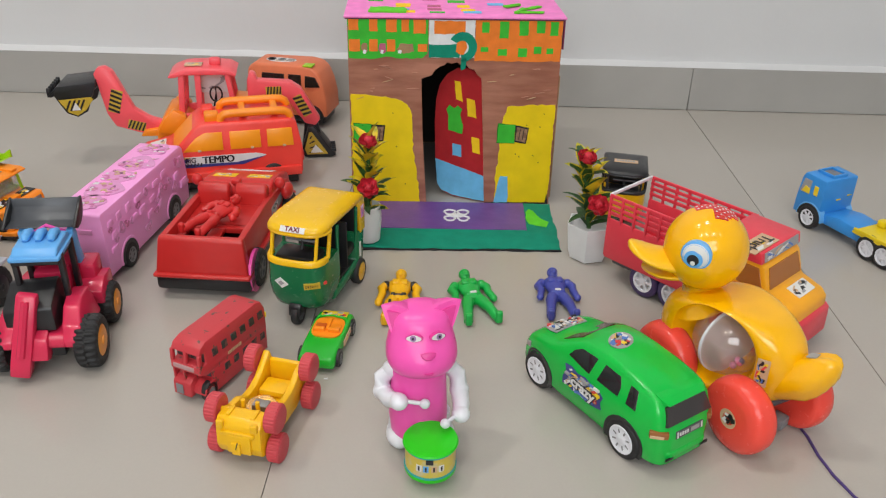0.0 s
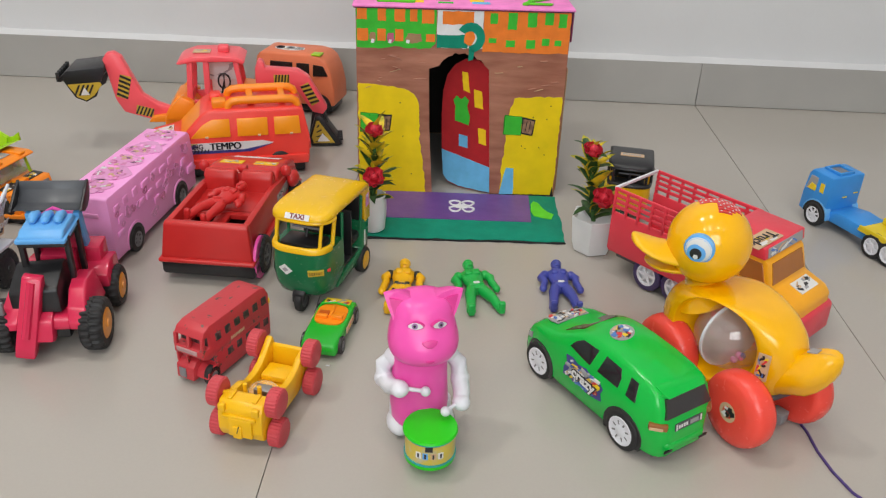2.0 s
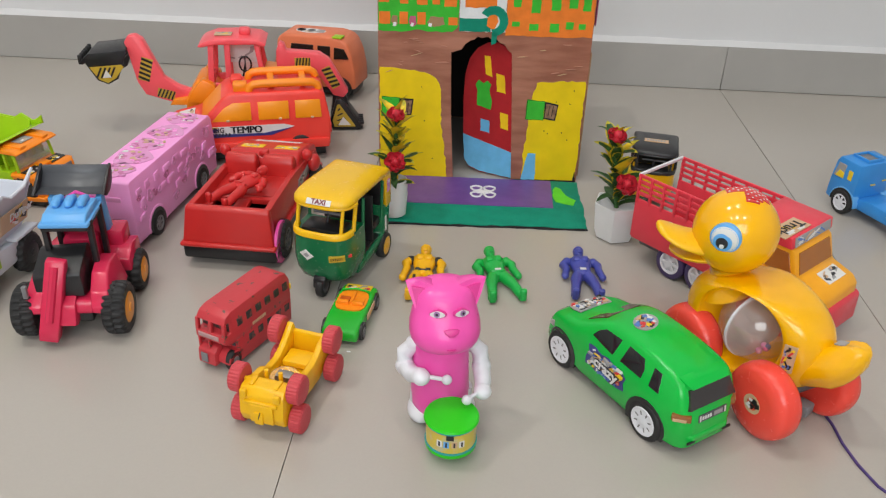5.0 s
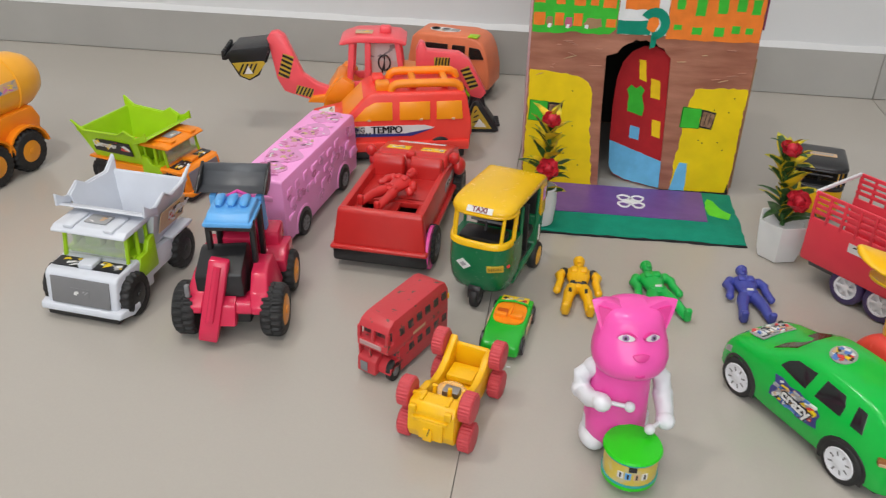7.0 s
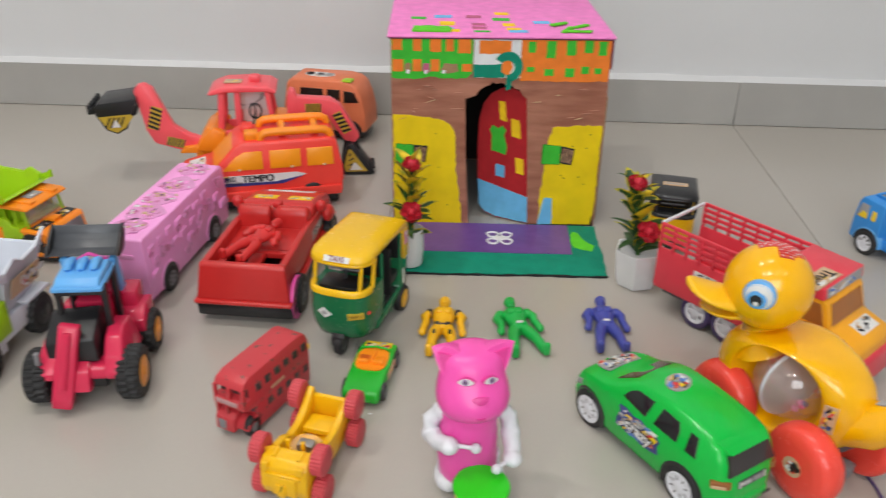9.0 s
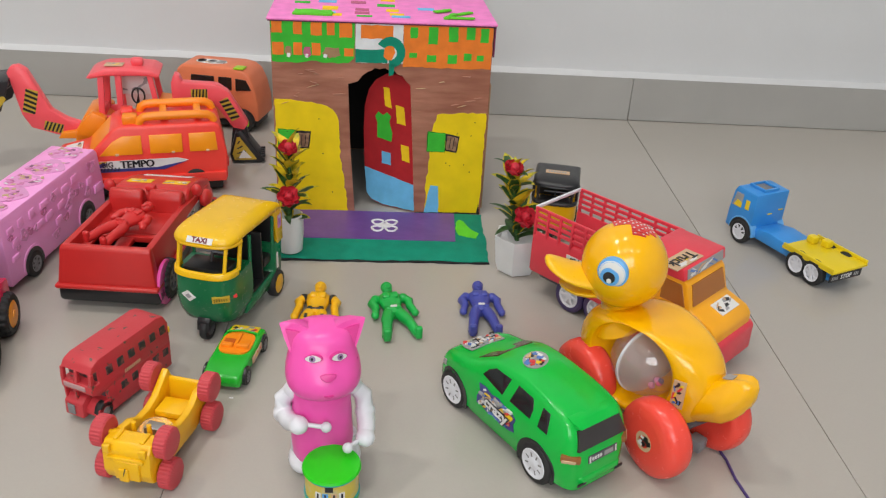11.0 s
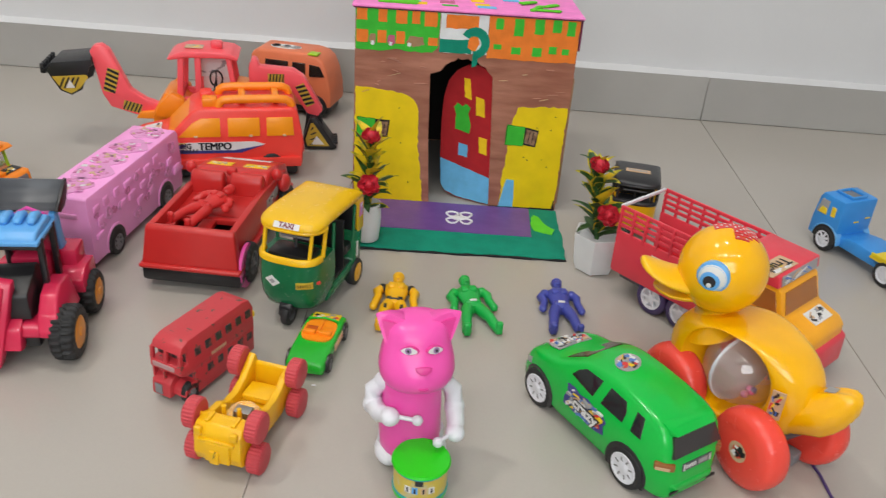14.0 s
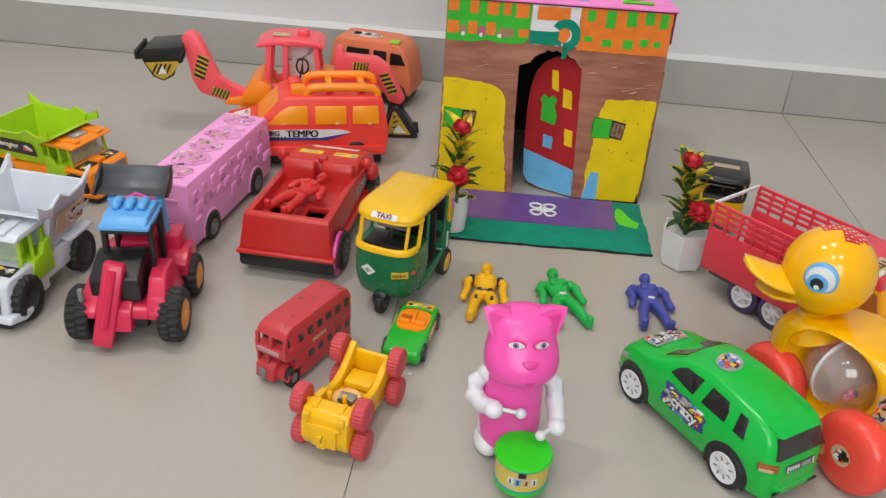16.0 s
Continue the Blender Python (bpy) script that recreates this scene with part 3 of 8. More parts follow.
for i, (u, w, z0, z1) in enumerate(((0.177, 0.009, 0.246, 0.259), (0.2, 0.012, 0.239, 0.26), (0.226, 0.012, 0.243, 0.261), (0.249, 0.011, 0.246, 0.261), (0.267, 0.011, 0.243, 0.26), (0.176, 0.01, 0.222, 0.228), (0.199, 0.012, 0.217, 0.226), (0.226, 0.012, 0.216, 0.227), (0.247, 0.01, 0.22, 0.229), (0.264, 0.009, 0.22, 0.227))):
    facade("green_square", wobble(rect(u, z0, u + w, z1), 40 + i, 0.0008), PGREEN, lift=0.0012)
PHATCH = material("tan_scratched_card", (0.42, 0.24, 0.14), 0.6, var=0.2, scale=120.0, bump=0.4, bscale=300.0, second=(0.2, 0.1, 0.06), mix=(0.45, 0.6))
for u, tilt in ((0.0045, 0.0012), (0.2045, -0.0022)):
    facade("shutter", wobble([(u, 0.0955), (u + 0.0235, 0.0945), (u + 0.0238, 0.1208), (u + 0.001, 0.1222)], int(u * 999), 0.0005), PGREEN, lift=0.0016, label="green paper shutter")
    facade("shutter_edge", wobble([(u - 0.0011, 0.0945), (u + 0.0245, 0.0935), (u + 0.0245, 0.1216), (u - 0.0002, 0.1232)], int(u * 777), 0.0005), PLEAFDARK, lift=0.0011)
    facade("window_hole", wobble([(u + 0.0242, 0.096), (u + 0.0405, 0.0955 + tilt), (u + 0.0435, 0.119 + tilt), (u + 0.0246, 0.1205)], int(u * 555), 0.0005), PBLACK, lift=0.0011)
    facade("window_flap", wobble([(u + 0.0258, 0.098), (u + 0.039, 0.0972 + tilt), (u + 0.0417, 0.1168 + tilt), (u + 0.0264, 0.118)], int(u * 333), 0.0005), PHATCH, lift=0.0017, label="scratched tan window flap")
    for k in range(2):
        x = u + 0.0295 + 0.005 * k
        facade("window_slat", [(x, 0.0995), (x + 0.0008, 0.0995), (x + 0.0026, 0.115), (x + 0.0016, 0.115)], PBLACK, lift=0.002)
facade("black_edge", wobble(rect(0.002, -0.0001, 0.1, 0.0022), 70, 0.0005), PBLACK, lift=0.0014)
facade("black_edge", wobble(rect(0.191, -0.0001, 0.283, 0.0024), 71, 0.0005), PBLACK, lift=0.0015)
facade("black_edge", [(0.278, 0.0), (0.283, 0.0), (0.2805, 0.016)], PBLACK, lift=0.0016)

# door leaf, hinged at the opening's edge and pushed inwards
door = new("door")
door.parent = house
door.matrix_local = pose(0.19, 0.002, 0, 0, 0, -27)


def sheared(poly):
    """The leaf hangs askew: its upper end leans away from the hinge's foot."""
    return [(x - 0.059 * z, z) for x, z in poly]


leaf = [(0.001, 0.002)] + [(0, 0.185), (-0.006, 0.191), (-0.02, 0.196), (-0.036, 0.194), (-0.052, 0.184), (-0.064, 0.168), (-0.071, 0.145), (-0.0745, 0.11), (-0.076, 0.06), (-0.0745, 0.016), (-0.068, 0.006), (-0.05, 0.0015)]
part("leaf", add_prism(bmn(), sheared(leaf), 0, 0.003, 0.0004, seg=1), PRED, door, "red paper door leaf")
for nm, poly, mat in (("blue_foot", [(0, 0.003), (0, 0.042), (-0.03, 0.048), (-0.0755, 0.056), (-0.074, 0.017), (-0.067, 0.0075), (-0.05, 0.003)], PBLUE), ("yellow_pane", [(-0.0395, 0.15), (-0.0295, 0.1475), (-0.0325, 0.1755), (-0.041, 0.1755)], PYEL2),
                      ("yellow_pane", [(-0.0225, 0.128), (-0.0095, 0.127), (-0.0115, 0.152), (-0.0235, 0.1535)], PYEL2), ("yellow_pane", [(-0.0165, 0.076), (-0.005, 0.0745), (-0.0055, 0.0975), (-0.0172, 0.0985)], PYEL2),
                      ("green_pane", [(-0.053, 0.103), (-0.032, 0.1), (-0.03, 0.113), (-0.034, 0.128), (-0.031, 0.136), (-0.037, 0.141), (-0.043, 0.136), (-0.05, 0.14), (-0.055, 0.133), (-0.052, 0.124)], PGREEN), ("blue_pane", [(-0.048, 0.066), (-0.034, 0.065), (-0.034, 0.083), (-0.047, 0.084)], PBLUE)):
    part(nm, add_prism(bmn(), wobble(sheared(poly), 80, 0.0004), -0.0008, 0.001), mat, door)

# roof sheet with its coloured paper pieces
roof = part("roof", add_box(bmn(), (HW / 2, HD / 2 - 0.0005, HH + 0.0018), (HW + 0.008, HD + 0.009, 0.0032), 0.0014, seg=3), PPINK, house, "pink paper roof sheet")
box("roof_lip", (HW / 2, -0.0014, HH - 0.0007), (HW + 0.005, 0.0022, 0.0017), 0.0004, paper("dark_edge_tape", (0.16, 0.04, 0.1)), house)
box("roof_flap", (HW + 0.0025, 0.012, HH - 0.02), (0.002, 0.018, 0.042), 0.0006, paper("dark_edge_tape_side", (0.25, 0.05, 0.12)), house)
box("roof_flap", (HW + 0.0025, HD / 2 + 0.015, HH - 0.004), (0.002, HD - 0.03, 0.01), 0.0006, PPINK, house)
for i, (x, y, w, h, mat) in enumerate(((0.073, 0.06, 0.02, 0.02, PYEL2), (0.072, 0.032, 0.018, 0.012, PBLUE), (0.078, 0.022, 0.022, 0.013, PYEL2), (0.115, 0.056, 0.018, 0.012, PMAUVE), (0.115, 0.037, 0.019, 0.012, PMAUVE), (0.118, 0.018, 0.02, 0.008, PGREEN),
                                       (0.155, 0.055, 0.017, 0.014, PYEL2), (0.16, 0.032, 0.019, 0.012, PYEL2), (0.165, 0.02, 0.024, 0.011, PBLUE), (0.147, 0.085, 0.024, 0.014, PGREEN), (0.068, 0.1, 0.024, 0.014, PBLUE), (0.2, 0.07, 0.022, 0.013, PBLUE), (0.11, 0.1, 0.02, 0.014, PMAUVE), (0.035, 0.09, 0.02, 0.012, PGREEN), (0.15, 0.12, 0.02, 0.014, PYEL2))):
    part("roof_patch", add_plate(bmn(), wobble(rect(x - w / 2, y - h / 2, x + w / 2, y + h / 2), i, 0.0008), HH + 0.0031, HH + 0.0041), mat, house)
for i, (poly, h) in enumerate((([(0.027, 0.014), (0.034, 0.0125), (0.047, 0.0135), (0.06, 0.012), (0.077, 0.0125), (0.0785, 0.026), (0.075, 0.038), (0.062, 0.036), (0.05, 0.041), (0.036, 0.037), (0.029, 0.039), (0.0285, 0.027)], 0.003),
                            ([(0.219, 0.013), (0.226, 0.012), (0.24, 0.036), (0.233, 0.039)], 0.004), ([(0.237, 0.038), (0.243, 0.036), (0.262, 0.05), (0.256, 0.054)], 0.003),
                            ([(0.226, 0.014), (0.258, 0.012), (0.261, 0.019), (0.23, 0.021)], 0.002), ([(0.213, 0.044), (0.234, 0.058), (0.232, 0.064), (0.208, 0.049)], 0.003))):
    part("paper_leaf", add_plate(bmn(), wobble(poly, 110 + i, 0.0009), HH + 0.0034 + 0.0003 * i, HH + 0.0042 + h * 0.6 + 0.0003 * i, bevel=0.0004), PLEAF, house, "cut green paper leaf")

# torn strips and loose paint edges on the front
rng = random.Random(12)
PALEPAPER = paper("pale_torn_paper", (0.55, 0.4, 0.24))
PINKSCUFF = paper("pinkish_scuffed_paint", (0.46, 0.23, 0.165))
for i in range(24):
    x, z = rng.choice(((rng.uniform(0.012, 0.09), rng.uniform(0.168, 0.208)), (rng.uniform(0.195, 0.275), rng.uniform(0.152, 0.205)), (rng.uniform(0.01, 0.275), rng.uniform(0.156, 0.205))))
    w, h, a = rng.uniform(0.004, 0.017), rng.uniform(0.0005, 0.0013), rng.uniform(-0.35, 0.35)
    q = [(x + u * math.cos(a) - v * math.sin(a), z + u * math.sin(a) + v * math.cos(a)) for u, v in ((-w / 2, 0), (-w * 0.1, -h / 2), (w / 2, -h * 0.2), (w * 0.2, h / 2))]
    if not (0.094 < x < 0.192):
        facade("torn_strip", q, PALEPAPER if i % 4 == 0 else PINKSCUFF, lift=0.0017)
for i in range(14):
    x = rng.choice((rng.uniform(0.006, 0.08), rng.uniform(0.215, 0.278)))
    z = rng.uniform(0.01, 0.14)
    facade("glue_speck", [(x + 0.0008 * math.cos(k), z + 0.0008 * math.sin(k)) for k in (0, 1.2, 2.5, 3.8, 5)], PBLACK, lift=0.0019)
box("corner_tape", (HW + 0.0012, 0.004, 0.1), (0.0012, 0.01, 0.18), 0.0003, CARD, house, "brown corner tape")

# ---- door mat ----
mat_ob = thing("play_mat", pose(0.03, 0.989, 0.0, 0, 0, 1.2), "purple and teal felt mat before the cardboard house", "mat")
MW, MD = 0.266, 0.142
edge = wobble([(0.0, 0.0), (MW, 0.004), (MW + 0.001, MD), (0.006, MD)], 5, 0.0016, 0.011)
part("base", add_plate(bmn(), edge, 0.0, 0.0035, bevel=0.0008), PTEAL, mat_ob, "teal felt base")
part("dark_edge", add_plate(bmn(), wobble([(-0.001, -0.0022), (MW + 0.001, 0.0022), (MW - 0.002, 0.006), (0.002, 0.003)], 6, 0.0013, 0.009), 0.0001, 0.0022), PBLACK, mat_ob)
part("purple_panel", add_plate(bmn(), wobble([(0.006, 0.056), (0.226, 0.056), (0.228, MD - 0.001), (0.008, MD - 0.002)], 7, 0.0005, 0.03), 0.003, 0.0043), PPURPLE, mat_ob, "purple paper panel")
part("leaf_shape", add_plate(bmn(), wobble([(0.231, 0.075), (0.254, 0.066), (0.259, 0.082), (0.247, 0.096), (0.24, 0.117), (0.234, 0.122), (0.229, 0.11), (0.228, 0.09)], 8, 0.001), 0.003, 0.0043), PLEAF, mat_ob)
bm = bmn()
for a in (42, 138, 222, 318):
    cx, cy = 0.131 + 0.0125 * math.cos(radians(a)), 0.096 + 0.0145 * math.sin(radians(a))
    loop = [(cx + (0.0075 + 0.0012 * math.sin(3 * t)) * math.cos(t), cy + 0.0075 * math.sin(t), 0.0048) for t in [2 * math.pi * i / 14 for i in range(15)]]
    add_tube(bm, loop, 0.0015, 6)
add_box(bm, (0.131, 0.096, 0.0048), (0.016, 0.011, 0.002), 0.0008)
part("flower", bm, PWHITE, mat_ob, "white looped flower shape")

# ---- green estate car ----


def suv(m):
    t = thing("toy_car", m, "glossy green plastic toy estate car with stickers", "toy car")
    W, BELT = 0.038, 0.056

    def half_width(x):
        a, b = max(0, x - 0.052) / 0.0415, max(0, -x - 0.056) / 0.0365
        return W * (1 - 0.25 * a ** 2.2 - 0.18 * b ** 2 - 0.27 * b ** 8)

    def side(x, z):
        return half_width(x) / W * (1 if z < BELT else 0.985 - 0.215 * (z - BELT) / 0.0215)

    rows = []
    for x, zb, zt in ((-0.0928, 0.018, 0.03), (-0.0925, 0.0145, 0.0395), (-0.0914, 0.0122, 0.047), (-0.0886, 0.011, 0.0532), (-0.0856, 0.011, 0.0605), (-0.0812, 0.011, 0.0685), (-0.0775, 0.011, 0.0732), (-0.073, 0.011, 0.0758), (-0.064, 0.011, 0.0787), (-0.045, 0.011, 0.0823),
                      (-0.02, 0.011, 0.084), (-0.003, 0.011, 0.0836), (0.01, 0.011, 0.082), (0.02, 0.011, 0.0787), (0.031, 0.011, 0.0728), (0.0455, 0.011, 0.0632), (0.053, 0.011, 0.0612), (0.066, 0.011, 0.0585), (0.078, 0.011, 0.0542), (0.086, 0.0115, 0.0487), (0.0913, 0.013, 0.0412), (0.0935, 0.017, 0.031)):
        w = half_width(x)
        if zt > 0.0655:
            top = w * (1 - 0.27 * (zt - 0.05) / 0.03) + 0.0005
            sec = [(0, zb), (w * 0.9, zb), (w, zb + 0.004), (w, 0.036), (w * 0.985, BELT), (w * 0.985 + (top + 0.003 - w * 0.985) * 0.6, BELT + (zt - 0.0075 - BELT) * 0.6), (top + 0.003, zt - 0.0075), (top + 0.0012, zt - 0.0036), (top - 0.003, zt - 0.0011), (top * 0.5, zt), (0, zt + 0.0006)]
        else:
            h = zt - zb
            sec = [(0, zb), (w * 0.9, zb), (w, zb + h * 0.12), (w, zb + h * 0.52), (w * 0.995, zb + h * 0.7), (w * 0.98, zb + h * 0.82), (w * 0.94, zb + h * 0.905), (w * 0.87, zb + h * 0.965), (w * 0.76, zt), (w * 0.45, zt + 0.0008), (0, zt + 0.0012)]
        rows.append((x, sec))
    part("body", add_stack(bmn(), half_loft(rows)), GREEN, t, angle=50)
    part("underbody", add_box(bmn(), (0, 0, 0.0095), (0.165, 0.054, 0.008), 0.002), BLACK, t)
    for s in (1, -1):
        for poly in ([(0.0255, 0.0615), (0.0205, 0.069), (0.0125, 0.0745), (-0.0085, 0.0755), (-0.0045, 0.0578), (0.006, 0.0588)], [(-0.0135, 0.0578), (-0.017, 0.0755), (-0.037, 0.0745), (-0.0412, 0.0662), (-0.041, 0.0572)], [(-0.0502, 0.0565), (-0.0485, 0.0738), (-0.0585, 0.0728), (-0.063, 0.056)]):
            part("side_window", add_prism(bmn(), poly, s * (W - 0.005), s * (W + 0.0004), 0.0007, side, seg=1), GLASSBLACK, t)
        for x in (0.0635, -0.0535):
            part("wheel_arch", add_prism(bmn(), arch(x, 0.0195, 0.0228, 0.0105), s * (W - 0.012), s * (W + 0.0006), 0.0004, lambda x, z: half_width(x) / W, seg=1), BLACK, t)
            wheel(t, x, s * (W - 0.0042 - (0.0008 if x > 0 else 0)), 0.0195, 0.0112, RUBBER, WHITE, hubr=0.72, spokes=8, slots=True)
        lamp = part("tail_lamp", add_box(bmn(), (0, 0, 0), (0.0165, 0.005, 0.0066), 0.0014), plastic("amber_lamp_plastic", (0.3, 0.11, 0.03), 0.25), t, "amber and silver tail lamp", pose(-0.0858, s * 0.0306, 0.0452, 0, 0, 46 * s))
        box("lamp_glass", (0.0015, s * 0.0026, -0.0013), (0.0115, 0.0012, 0.0028), 0.0003, STTAN, lamp)
        part("head_lamp", add_prism(bmn(), [(0.08, 0.036), (0.0905, 0.032), (0.088, 0.039), (0.08, 0.043)], s * (W - 0.004), s * (W + 0.0008), 0.0004, side, seg=1), STGREY, t)
    part("rear_window", slope(bmn(), (-0.0887, 0.0528), (-0.0812, 0.0682), 0.0268, 0.0232, 0.0024), plastic("glossy_smoked_screen", (0.035, 0.03, 0.03), 0.1, coat=0.4), t)
    part("windscreen", slope(bmn(), (0.0245, 0.0768), (0.0425, 0.0656), 0.0205, 0.026, 0.0003), plastic("brown_smoked_screen", (0.07, 0.03, 0.018), 0.16), t)
    part("roof_spoiler", add_prism(bmn(), [(-0.085, 0.0702), (-0.0846, 0.0712), (-0.078, 0.0745), (-0.071, 0.0766), (-0.071, 0.074), (-0.079, 0.0705)], -0.0252, 0.0252, 0.0009, lambda x, z: 1 if x > -0.083 else 0.86), GREEN, t)
    bm = bmn()
    add_plate(bm, rect(-0.0165, -0.0036, 0.0165, 0.0036), -0.0035, 0.0006)
    bars(bm, -0.0125, -0.0016, 0.012, 0.0032, 4, 1, 0.001)
    add_plate(bm, rect(0.0015, -0.002, 0.0115, 0.002), 0.0002, 0.001, mi=2)
    for x in (-0.0155, 0.014):
        add_plate(bm, rect(x, -0.003, x + 0.0015, 0.003), 0.0002, 0.001, mi=1)
    part("number_plate", bm, [DARKGREY, STWHITE, STGREY], t, "dark plate with white marks", plane((-0.0922, 0, 0.0425), (0, -1, 0), (0.14, 0, 1)))
    part("rear_bumper", add_prism(bmn(), [(-0.0925, 0.0165), (-0.0948, 0.0225), (-0.0935, 0.027), (-0.082, 0.027), (-0.082, 0.0125)], -W * 0.93, W * 0.93, 0.0026, lambda x, z: half_width(max(-0.0915, x)) / W, seg=3), GREEN, t, angle=60)
    for y in (-0.0215, 0.0215):
        box("fog_slot", (-0.0938, y, 0.0195), (0.0016, 0.0095, 0.003), 0.0006, BLACK, t)
    box("rear_valance", (-0.0895, 0, 0.0132), (0.004, 0.04, 0.004), 0.0012, BLACK, t)
    cols = [STNAVY, STWHITE, STTAN, STBLACK, STGREY, STTAN, STBLUE, STGREY, STBLUE, STRED, STYELLOW, STWHITE]
    ragged = [(-0.0262, -0.0115), (-0.019, -0.0105), (-0.012, -0.0125), (-0.002, -0.0105), (0.006, -0.013), (0.018, -0.0115), (0.0255, -0.0095), (0.0235, -0.002), (0.0258, 0.0035), (0.02, 0.009), (0.011, 0.008), (0.002, 0.0115), (-0.008, 0.0095), (-0.016, 0.0125), (-0.0245, 0.0115), (-0.0225, 0.003), (-0.0262, -0.003)]
    for s, f in ((1, left), (-1, right)):
        sm = f(0.0005, s * (W + 0.0003), 0.0415)
        sticker(t, sm, 0.05, 0.0245, cols, 9 + s, 90, [(x * s, y) for x, y in ragged], label="white and blue printed side sticker")
        for dz, mat, fat in ((0.0019, STBLACK, 0.1), (0.0025, STWHITE, 0.03)):
            lettering(t, "crazy", 0.0145, mat, sm @ pose(0.0042 * s, 0.0012, dz + 0.0018, 0, 0, -5), fat=fat)
    sticker(t, on_top(-0.006, 0.003, 0.0846, 1.9), 0.028, 0.021, [STGREY, STWHITE, STTAN, STBLACK, STYELLOW, STGREY, STRED, STBLUE], 7, 28, oval(0.028, 0.021))
    sm = plane((0.067, 0.002, 0.0603), (0, -1, 0), (1, 0, -0.2))
    sticker(t, sm, 0.04, 0.021, [STGREY, STBLACK, STWHITE, STRED, STBLACK, STTAN, STBLUE, STGREY], 8, 60, [(-0.02, -0.009), (0.004, -0.0075), (0.019, -0.0095), (0.021, 0.003), (0.014, 0.01), (-0.006, 0.0085), (-0.019, 0.0095), (-0.021, 0)], label="printed bonnet sticker")
    bm = bmn()
    bars(bm, -0.014, -0.003, 0.028, 0.006, 6, 0, 0.0016)
    part("sticker_print", bm, STWHITE, t, "", sm)
    return t


suv(pose(0.3095, 0.68, 0, 0, 0, 124.5) @ Matrix.Diagonal((1.02, 1, 1, 1)))

# ---- yellow duck on wheels ----


def duck(m):
    t = thing("duck_pull_toy", m, "glossy yellow plastic duck pull toy on red wheels", "pull toy")
    # hollow round body: a thick ring across the way, with a clear drum in the hole
    cx, cz = 0.002, 0.0735
    half = [(0.0352, 0.006), (0.036, 0.0155), (0.038, 0.0265), (0.0395, 0.0305), (0.0415, 0.0325), (0.046, 0.033), (0.0525, 0.0313), (0.0585, 0.027), (0.0635, 0.0195), (0.0663, 0.0105)]
    prof = [(r - (0.015 * min(1, y / 0.025) if r < 0.042 else 0), -y) for r, y in half] + [(0.0672, 0.0)] + half[::-1]
    bm = bmn()
    seg = 56
    rings = []
    for i in range(seg):
        a = 2 * math.pi * i / seg
        ca, sa = math.cos(a), math.sin(a)
        ring_v = []
        for r, y in prof:
            u = max(0, (r - 0.04) / 0.0265)
            kx = 1.0 + u * (0.08 * max(0, ca) + 0.06 * max(0, -ca))
            kz = 1.0 - u * (0.07 * max(0, -sa) + 0.32 * max(0, sa))
            r += (0.011 * max(0, ca) + 0.006 * max(0, sa)) * max(0, 0.048 - r) / 0.0128 * min(1, (abs(y) / 0.029)) ** 1.5 if r < 0.048 else 0
            ring_v.append(bm.verts.new((cx + r * ca * kx, y * (1 - 0.42 * max(0, -sa) * u) * (1 - 0.12 * abs(ca)), cz + r * sa * kz)))
        rings.append(ring_v)
    for i in range(seg):
        p, q = rings[i], rings[(i + 1) % seg]
        for k in range(len(prof)):
            bm.faces.new((p[k], p[(k + 1) % len(prof)], q[(k + 1) % len(prof)], q[k]))
    bmesh.ops.recalc_face_normals(bm, faces=bm.faces[:])
    body = part("body", bm, DUCK, t, "thick ring-shaped body", angle=70)
    hm = m.inverted() @ pose(0.39, 0.727, 0.1545, 0, 0, 176)
    hx, hy = hm.translation.x, hm.translation.y
    bm = bmn()
    add_tube(bm, [(hx, hy, 0.136), (hx, hy, 0.124), (hx, hy, 0.116), (hx - 0.001, hy * 0.9, 0.109), (hx - 0.002, hy * 0.75, 0.103), (hx - 0.004, hy * 0.5, 0.0975), (hx - 0.007, hy * 0.2, 0.091)], [0.019, 0.0165, 0.0152, 0.0157, 0.0185, 0.0232, 0.0265], 32)
    part("neck", bm, DUCK, t, angle=70)
    head = new("head")
    head.parent = t
    head.matrix_local = hm
    part("skull", add_ball(bmn(), (0, 0, 0), (0.0385, 0.0375, 0.04), u=40, v=26), DUCK, head)
    rows = []
    for x, z, w, up, down in ((0.02, -0.0135, 0.02, 0.0085, 0.0085), (0.033, -0.0128, 0.0205, 0.0078, 0.008), (0.044, -0.0105, 0.021, 0.0062, 0.0068), (0.054, -0.007, 0.0202, 0.005, 0.0056), (0.062, -0.0035, 0.0172, 0.0044, 0.0048), (0.0675, -0.001, 0.0125, 0.004, 0.0042), (0.0705, 0.0006, 0.007, 0.003, 0.003), (0.0718, 0.0013, 0.002, 0.001, 0.001)):
        rows.append([(x, w * math.cos(a), z + (up if math.sin(a) > 0 else down) * math.sin(a) - 0.003 * math.cos(a) ** 2) for a in [2 * math.pi * i / 28 for i in range(28)]])
    part("upper_beak", add_stack(bmn(), rows), YELLOW, head, "broad yellow upper beak with a raised tip", angle=70)
    rows = []
    for x, z, w, up, down in ((0.018, -0.0275, 0.0165, 0.003, 0.006), (0.03, -0.0285, 0.0162, 0.0025, 0.0055), (0.042, -0.028, 0.0148, 0.002, 0.0045), (0.05, -0.0262, 0.0112, 0.0017, 0.0034), (0.0545, -0.0248, 0.0065, 0.0013, 0.0022), (0.0562, -0.024, 0.0015, 0.0006, 0.0008)):
        rows.append([(x, w * math.cos(a), z + (up if math.sin(a) > 0 else down) * math.sin(a) + 0.002 * math.cos(a) ** 2) for a in [2 * math.pi * i / 24 for i in range(24)]])
